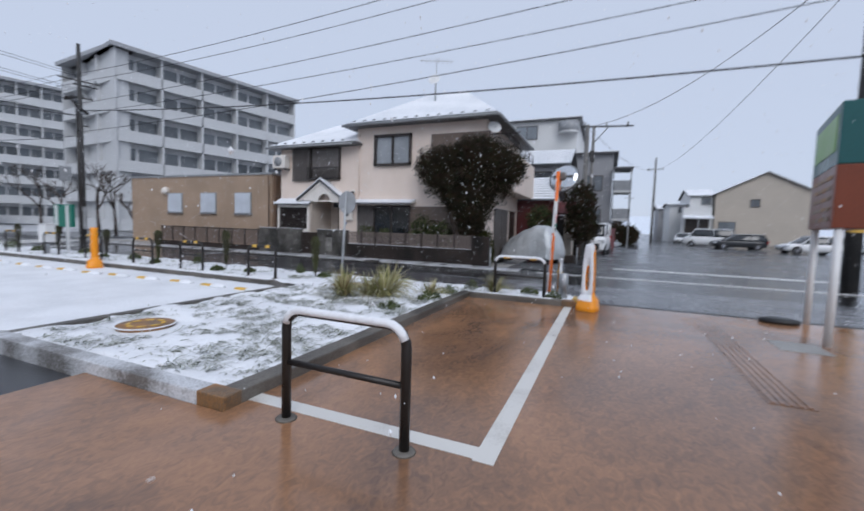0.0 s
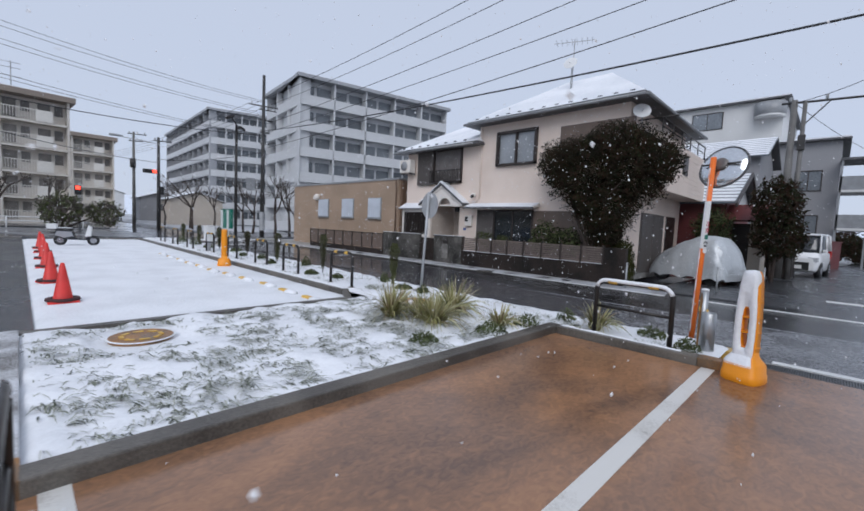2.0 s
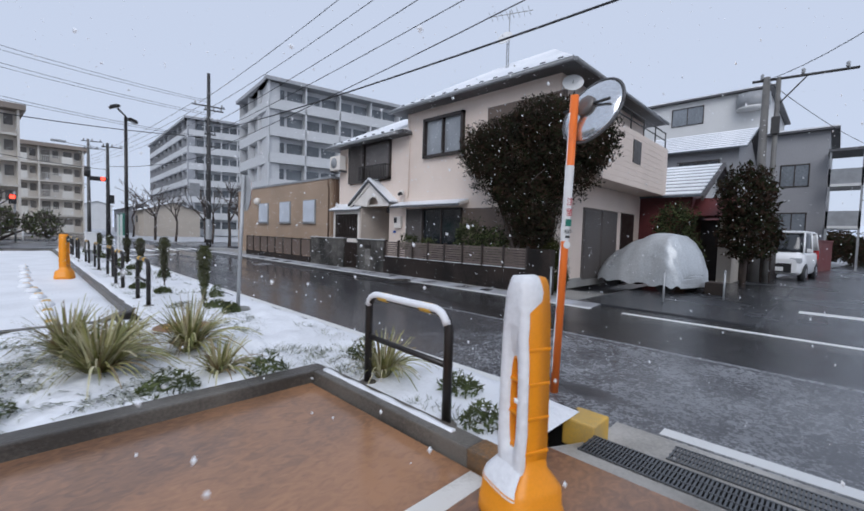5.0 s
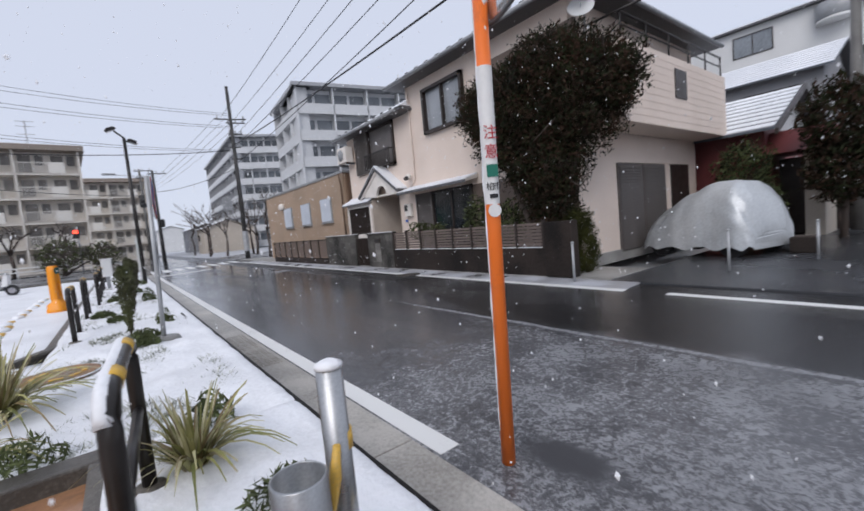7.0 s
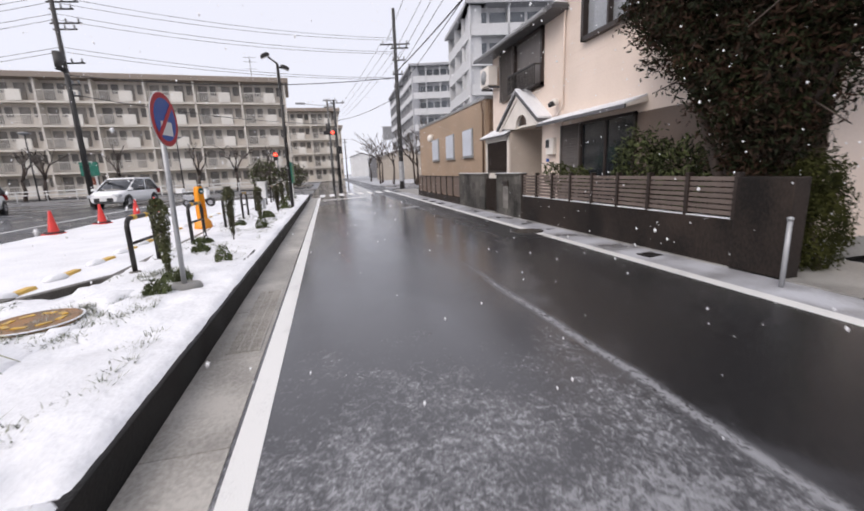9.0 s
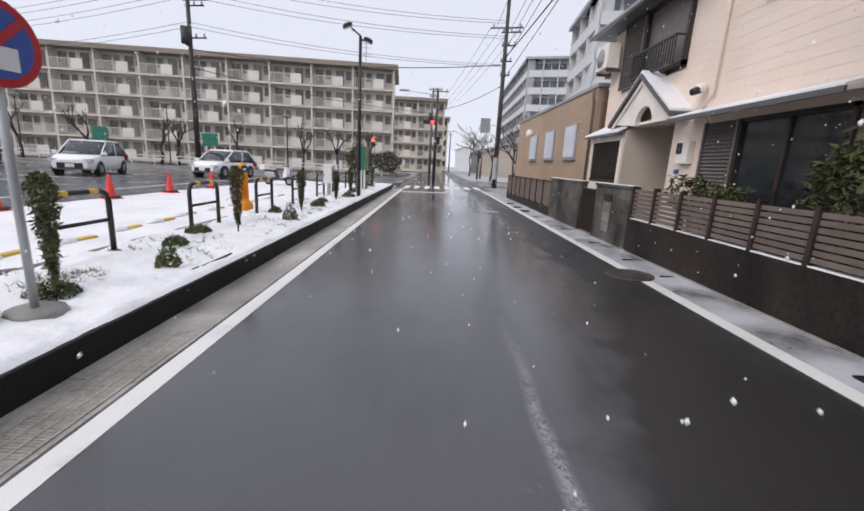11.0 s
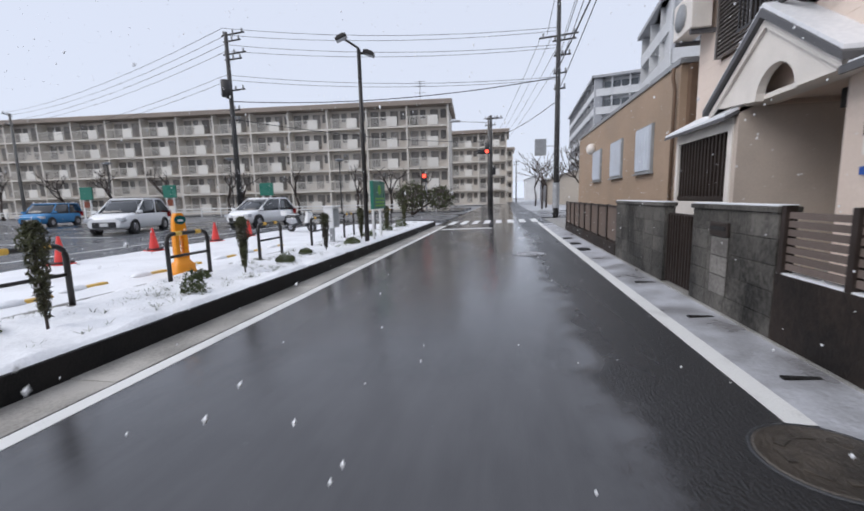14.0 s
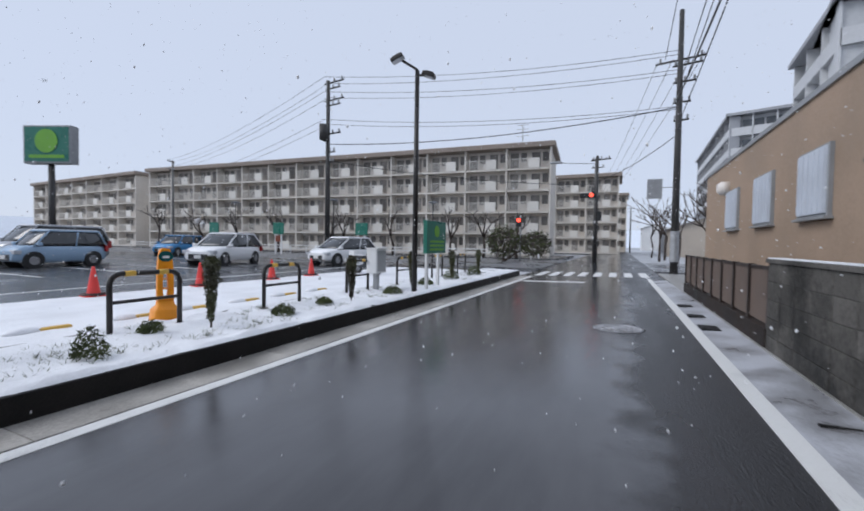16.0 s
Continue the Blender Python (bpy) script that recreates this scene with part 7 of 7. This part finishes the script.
bm = B()
rings = []
NU, NK = 64, 56
for i in range(NU + 1):
    u = math.sin(math.pi * (i / NU - 0.5))
    end = max(0.0, 1 - abs(u) ** 8) ** 0.5
    h = crest(u) * (0.5 + 0.5 * end)
    w = 0.82 * (0.72 + 0.28 * end)
    hem = 0.2 + 0.035 * math.sin(i * 0.55) + 0.03 * noise.noise((i * 0.3, 4, 1))
    ring = []
    for k in range(NK + 1):
        a = math.pi * k / NK
        c, q = math.cos(a), math.sin(a)
        yy = w * math.copysign(abs(c) ** 0.55, c) * (1.08 - 0.16 * q)
        zz = hem + (h - hem) * q ** 0.62
        low = (1 - q) ** 1.2
        crease = 0.03 * noise.noise((u * 1.6, a * 1.1, 2)) + 0.035 * abs(noise.noise((u * 2.6 + a * 1.7, a * 1.6, 5))) - 0.025 * abs(noise.noise((u * 2.2 - a * 2.6, a * 2.2, 9))) + 0.007 * math.sin(u * 19 + 6 * noise.noise((u * 3, a, 3))) * low
        sag = 0.02 * abs(noise.noise((u * 5 + a * 3, u * 2 - a * 3, 6)))
        ring.append(bm.verts.new((1.22 * u + 0.5 * crease * u, yy + crease * c, zz + (crease - sag) * q)))
    rings.append(ring)
for i in range(NU):
    for k in range(NK):
        bm.faces.new((rings[i][k], rings[i][k + 1], rings[i + 1][k + 1], rings[i + 1][k])).smooth = True
bm.faces.new(rings[0])
bm.faces.new(rings[-1][::-1])
bmesh.ops.recalc_face_normals(bm, faces=bm.faces[:])
bmesh.ops.transform(bm, matrix=M, verts=bm.verts[:])
part("cover", bm, COVER, cc)
part("underbody", box(B(), -1.05, 1.05, -0.62, 0.62, 0.2, 0.42, 0.03, M), BLACK, cc)
for dx in (-0.78, 0.82):
    for dy in (-0.62, 0.62):
        part("wheel", rod(B(), M @ Vector((dx, dy - 0.08, 0.26)), M @ Vector((dx, dy + 0.08, 0.26)), 0.26, seg=18), TYRE, cc)
for x, y in ((-3.84, 14.22), (-2.0, 15.9), (-1.15, 17.5)):
    cp = thing("chain_post", (x, y, 0.03), "thin grey chain post on the drive's edge", "post", "chain posts")
    part("post", rod(B(), (x, y, 0.0), (x, y, 0.72), 0.022, seg=8), GREYPOST, cp)
    part("cap", lathe(B(), [(0.028, 0), (0.028, 0.03), (0.01, 0.04)], 8, (x, y, 0.71)), GREYPOST, cp)
nw = thing("low_wall", (-1.6, 25.0, 0.05), "low dark wall and rail beside the drive", "garden wall")
part("wall_body", box(B(), -2.4, -1.0, 24.9, 25.05, 0, 1.3, 0.01), WALLDARK, nw)
part("wall_return", box(B(), -1.15, -1.0, 25.05, 27.2, 0, 1.3, 0.01), WALLDARK, nw)
pl = thing("planter", (-1.5, 18.6, 0.045), "dark square planter box beside the drive", "planter")
part("planter_box", box(B(), -1.72, -1.3, 18.4, 18.78, 0.045, 0.36, 0.02), WALLDARK, pl)
part("planter_soil", box(B(), -1.68, -1.34, 18.44, 18.74, 0.36, 0.375), BARK, pl)

# scooter
mo = thing("scooter", (0, 0, 0), "black motor scooter parked in the snowy bay", "scooter")
part("body", prism(B(), [(-0.75, 0.55), (-0.7, 0.75), (-0.1, 0.72), (0.05, 0.35), (0.4, 0.33), (0.52, 0.95), (0.62, 0.95), (0.5, 0.25), (-0.4, 0.28)], "y", -0.14, 0.14, 0.03), DARKPAINT, mo)
part("seat", box(B(), -0.75, -0.05, -0.13, 0.13, 0.72, 0.82, 0.04), BLACK, mo)
for x in (-0.55, 0.68):
    wh = part("wheel", rod(B(), (x, -0.05, 0.24), (x, 0.05, 0.24), 0.24, seg=20), TYRE, mo)
    part("rim", rod(B(), (x, -0.055, 0.24), (x, 0.055, 0.24), 0.13, seg=16), RIM, wh)
part("fork", rod(B(), (0.68, 0, 0.24), (0.5, 0, 1.0), 0.035, seg=8), STEEL, mo)
part("handlebar", rod(B(), (0.48, -0.33, 1.02), (0.48, 0.33, 1.02), 0.018, seg=8), BLACK, mo)
part("headlight", lathe(B(), [(0.08, 0), (0.09, 0.05), (0.04, 0.09)], 14, (0.56, 0, 0.85)), LAMPGLASS, mo)
part("rack_box", box(B(), -1.0, -0.65, -0.17, 0.17, 0.78, 1.02, 0.03), SIGNWHITE, mo)
part("snow_cap", box(B(), -0.7, -0.1, -0.11, 0.11, 0.82, 0.85, 0.012), SNOW, mo)
part("cowling", prism(B(), [(0.36, 0.42), (0.5, 0.98), (0.64, 0.92), (0.6, 0.45)], "y", -0.17, 0.17, 0.03), SIGNWHITE, mo, "white front cowling")
part("side_panel", prism(B(), [(-0.72, 0.5), (-0.66, 0.68), (-0.12, 0.66), (-0.05, 0.45), (-0.4, 0.36)], "y", -0.155, 0.155, 0.02), SILVERPAINT, mo, "silver side panel")
mo.matrix_basis = pose(-22.2, 3.9, 0.05, 0, 0, 78) @ Matrix.Diagonal((0.86, 0.86, 0.86, 1))

# ---- far edge of the car park ----
gr = thing("guard_rail", (-43.5, -18, 0.0), "white pipe guard rail along the car park's edge", "guard rail")
for z in (0.5, 0.8):
    part("rail", tube(B(), [(-44 + 0.03 * k, 6 - 2.2 * k, z) for k in range(26)], 0.05, 6), SIGNWHITE, gr)
gpm = mesh_of("post", rod(B(), (0, 0, -0.1), (0, 0, 0.85), 0.05, seg=8), SIGNWHITE)
for k in range(26):
    placed("post", gpm, gr, pose(-44 + 0.03 * k, 6 - 2.2 * k, 0))
for x, y in ((-40, -8.5), (-38, -16.5), (-37, -24)):
    bs = thing("lot_sign", (x, y, 0.0), "green car park sign on white posts", "sign", "green car park signs")
    part("board", box(B(), x - 0.05, x + 0.05, y - 0.65, y + 0.65, 1.9, 3.0, 0.02), GREENSIGN, bs)
    for d in (-0.35, 0.35):
        part("post", box(B(), x - 0.05, x + 0.05, y + d - 0.06, y + d + 0.06, 0, 1.9), SIGNWHITE, bs)
    part("notice", box(B(), x + 0.05, x + 0.07, y - 0.3, y + 0.3, 1.2, 1.75), RUSTSIGN, bs)
for x, y, h in ((-43, -14, 5.5), (-42, -27, 5.5), (-43.5, -3.0, 5)):
    sl = thing("street_lamp", (x, y, 0), "dark lamp post with a flat head in the car park", "street lamp", "car park lamps")
    part("mast", rod(B(), (x, y, 0), (x, y, h), 0.06, 0.045, 10), POLEDARK, sl)
    part("head", lathe(B(), [(0.1, 0), (0.42, 0.12), (0.45, 0.2), (0.1, 0.28)], 14, (x, y, h - 0.1)), GUTTER, sl)
bg = thing("billboard", (-25.5, -27.2, 0), "tall green company sign on a dark pole", "sign")
RB = Matrix.Translation((-25.5, -27.2, 0)) @ pose(0, 0, 0, 0, 0, 112)
bm = box(B(), -1.9, 1.9, -0.35, 0.35, 6.9, 9.8, 0.05)
bmesh.ops.transform(bm, matrix=RB, verts=bm.verts[:])
bb = part("box", bm, GUTTER, bg)
bm = box(B(), -1.75, 1.75, -0.38, -0.34, 7.05, 9.65)
bmesh.ops.transform(bm, matrix=RB, verts=bm.verts[:])
part("face", bm, GREENSIGN, bb)
bm = lathe(B(), [(0.75, 0), (0.9, 0.02), (0.9, 0.05)], 24)
bmesh.ops.transform(bm, matrix=RB @ pose(0, -0.38, 8.6, 90), verts=bm.verts[:])
part("emblem", bm, LIME, bb)
bm = box(B(), -1.4, 1.4, -0.41, -0.37, 7.3, 7.55)
bmesh.ops.transform(bm, matrix=RB, verts=bm.verts[:])
part("text_bar", bm, LIME, bb)
part("pole", rod(B(), (-25.5, -27.2, 0), (-25.5, -27.2, 6.9), 0.22, 0.2, 14), POLEDARK, bg)
ta = thing("roof_mast", (-58, 2.0, 12.3), "thin lattice mast on the apartment roof", "antenna")
bm = rod(B(), (-58, 2, 12.2), (-58, 2, 15.6), 0.05, seg=6)
for z in (13.2, 14.2, 15.0, 15.5):
    rod(bm, (-58, 1.3, z), (-58, 2.7, z), 0.035, seg=5)
    rod(bm, (-58.6, 2, z - 0.2), (-57.4, 2, z - 0.2), 0.035, seg=5)
part("mast", bm, GREYPOST, ta)
cs = thing("signal_post", (-41.5, 5.6, 0), "pedestrian signal showing red on a grey post", "traffic signal")
part("post", rod(B(), (-41.5, 5.6, 0), (-41.5, 5.6, 3.6), 0.06, seg=10), GREYPOST, cs)
part("head", box(B(), -41.5, -41.25, 5.3, 5.7, 2.7, 3.4, 0.03), BLACK, cs)
part("red_lens", box(B(), -41.25, -41.23, 5.36, 5.64, 3.08, 3.34), REDLIGHT, cs)


mw = thing("garden_wall", (0.0, 35.5, 0), "dark red-brown block wall along the side street", "garden wall")
MW = Matrix.Translation((-0.4, 33.0, 0)) @ pose(0, 0, 0, 0, 0, 82)
part("wall_body", box(B(), 0, 5.6, -0.08, 0.08, -0.1, 1.6, 0.01, MW), MAROON, mw)
part("coping", box(B(), -0.03, 5.63, -0.12, 0.12, 1.6, 1.68, 0.01, MW), MAROON, mw)
for k, (x, y, r) in enumerate([(1.7, 48, 1.3), (2.6, 66, 1.5), (3.3, 80, 1.5), (4.2, 98, 1.6)]):
    evergreen((x, y, 0), [((x, y, 1.1), (r, 2.5, 1.2)), ((x + 0.2, y + 4.5, 1.0), (r, 2.5, 1.1))], 2200, 0.09, 70 + k, "dark clipped hedge along the side street", 0.06)
gb = thing("balcony_stack", (1.9, 40.5, 0), "white metal balconies stacked beside the grey house", "balcony")
for z in (2.4, 4.8):
    part("balcony_floor", box(B(), 0.05, 1.5, 38.8, 41.5, z, z + 0.15), WHITEHOUSE, gb)
    part("balcony_front", box(B(), 0.05, 1.5, 38.8, 38.86, z + 0.15, z + 1.0), GUTTER, gb)
    part("balcony_side", box(B(), 1.44, 1.5, 38.86, 41.5, z + 0.15, z + 1.0), GUTTER, gb)
for x in (0.1, 1.45):
    part("corner_post", box(B(), x - 0.05, x + 0.05, 38.8, 38.9, -0.1, 6.8), GUTTER, gb)
part("balcony_roof", box(B(), 0.0, 1.6, 38.7, 41.5, 6.8, 6.95), EAVE, gb)

# added glowing ring that brightens the far horizon in place of snowfall haze
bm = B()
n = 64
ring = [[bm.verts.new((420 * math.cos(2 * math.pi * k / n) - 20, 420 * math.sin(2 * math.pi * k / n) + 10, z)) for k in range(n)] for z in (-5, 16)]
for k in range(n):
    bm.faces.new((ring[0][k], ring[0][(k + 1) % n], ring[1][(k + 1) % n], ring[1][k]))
setting("backdrop", bm, glow("glowing_haze_ring", (0.60, 0.65, 0.73), 0.45), "pale glowing ring standing in for snowfall haze along the far horizon", "backdrop")
db = thing("black_strip", (-7.6, 8.6, 0.15), "black plastic strip lying in the snow", "debris")
part("strip_body", box(B(), -7.95, -7.3, 8.585, 8.61, 0.14, 0.165, 0.006), BLACK, db)
part("strip_end", box(B(), -7.28, -7.05, 8.56, 8.585, 0.145, 0.162, 0.006), BLACK, db)

# ---- snow in the air ----
rnd = random.Random(77)
bm = B()
WAY = [Vector(p) for p in ((0.05, -0.5, 1.5), (0.75, 5.2, 1.5), (0.4, 8.2, 1.35), (-0.9, 9.9, 1.3), (-4.3, 11.5, 1.35), (-9.5, 13.0, 1.27))]
for i in range(15000):
    p = Vector((rnd.uniform(-26, 7), rnd.uniform(-1, 15.4) if i % 4 else rnd.uniform(5, 15.4), rnd.uniform(0.2, 5.5)))
    near = 99.0
    for a, b in zip(WAY, WAY[1:]):
        u = max(0.0, min(1.0, (p - a).dot(b - a) / (b - a).length_squared))
        near = min(near, (a.lerp(b, u) - p).length)
    if near < 0.7:
        continue
    s = rnd.choice((0.003, 0.004, 0.006, 0.008)) * rnd.uniform(0.8, 1.25)
    d = Vector((rnd.gauss(0.25, 0.15), rnd.gauss(0, 0.15), -1)).normalized()
    e = d.orthogonal().normalized()
    f = d.cross(e)
    v = [bm.verts.new(p + q * s) for q in (d * 1.6, e, f * 0.8, -e, -f * 0.8, -d * 1.6)]
    for a, b in ((1, 2), (2, 3), (3, 4), (4, 1)):
        bm.faces.new((v[0], v[a], v[b]))
        bm.faces.new((v[5], v[b], v[a]))
tagged(part("falling_snow", bm, SNOW), "small wet snowflakes falling through the air", "snowflakes", "", "stuff")
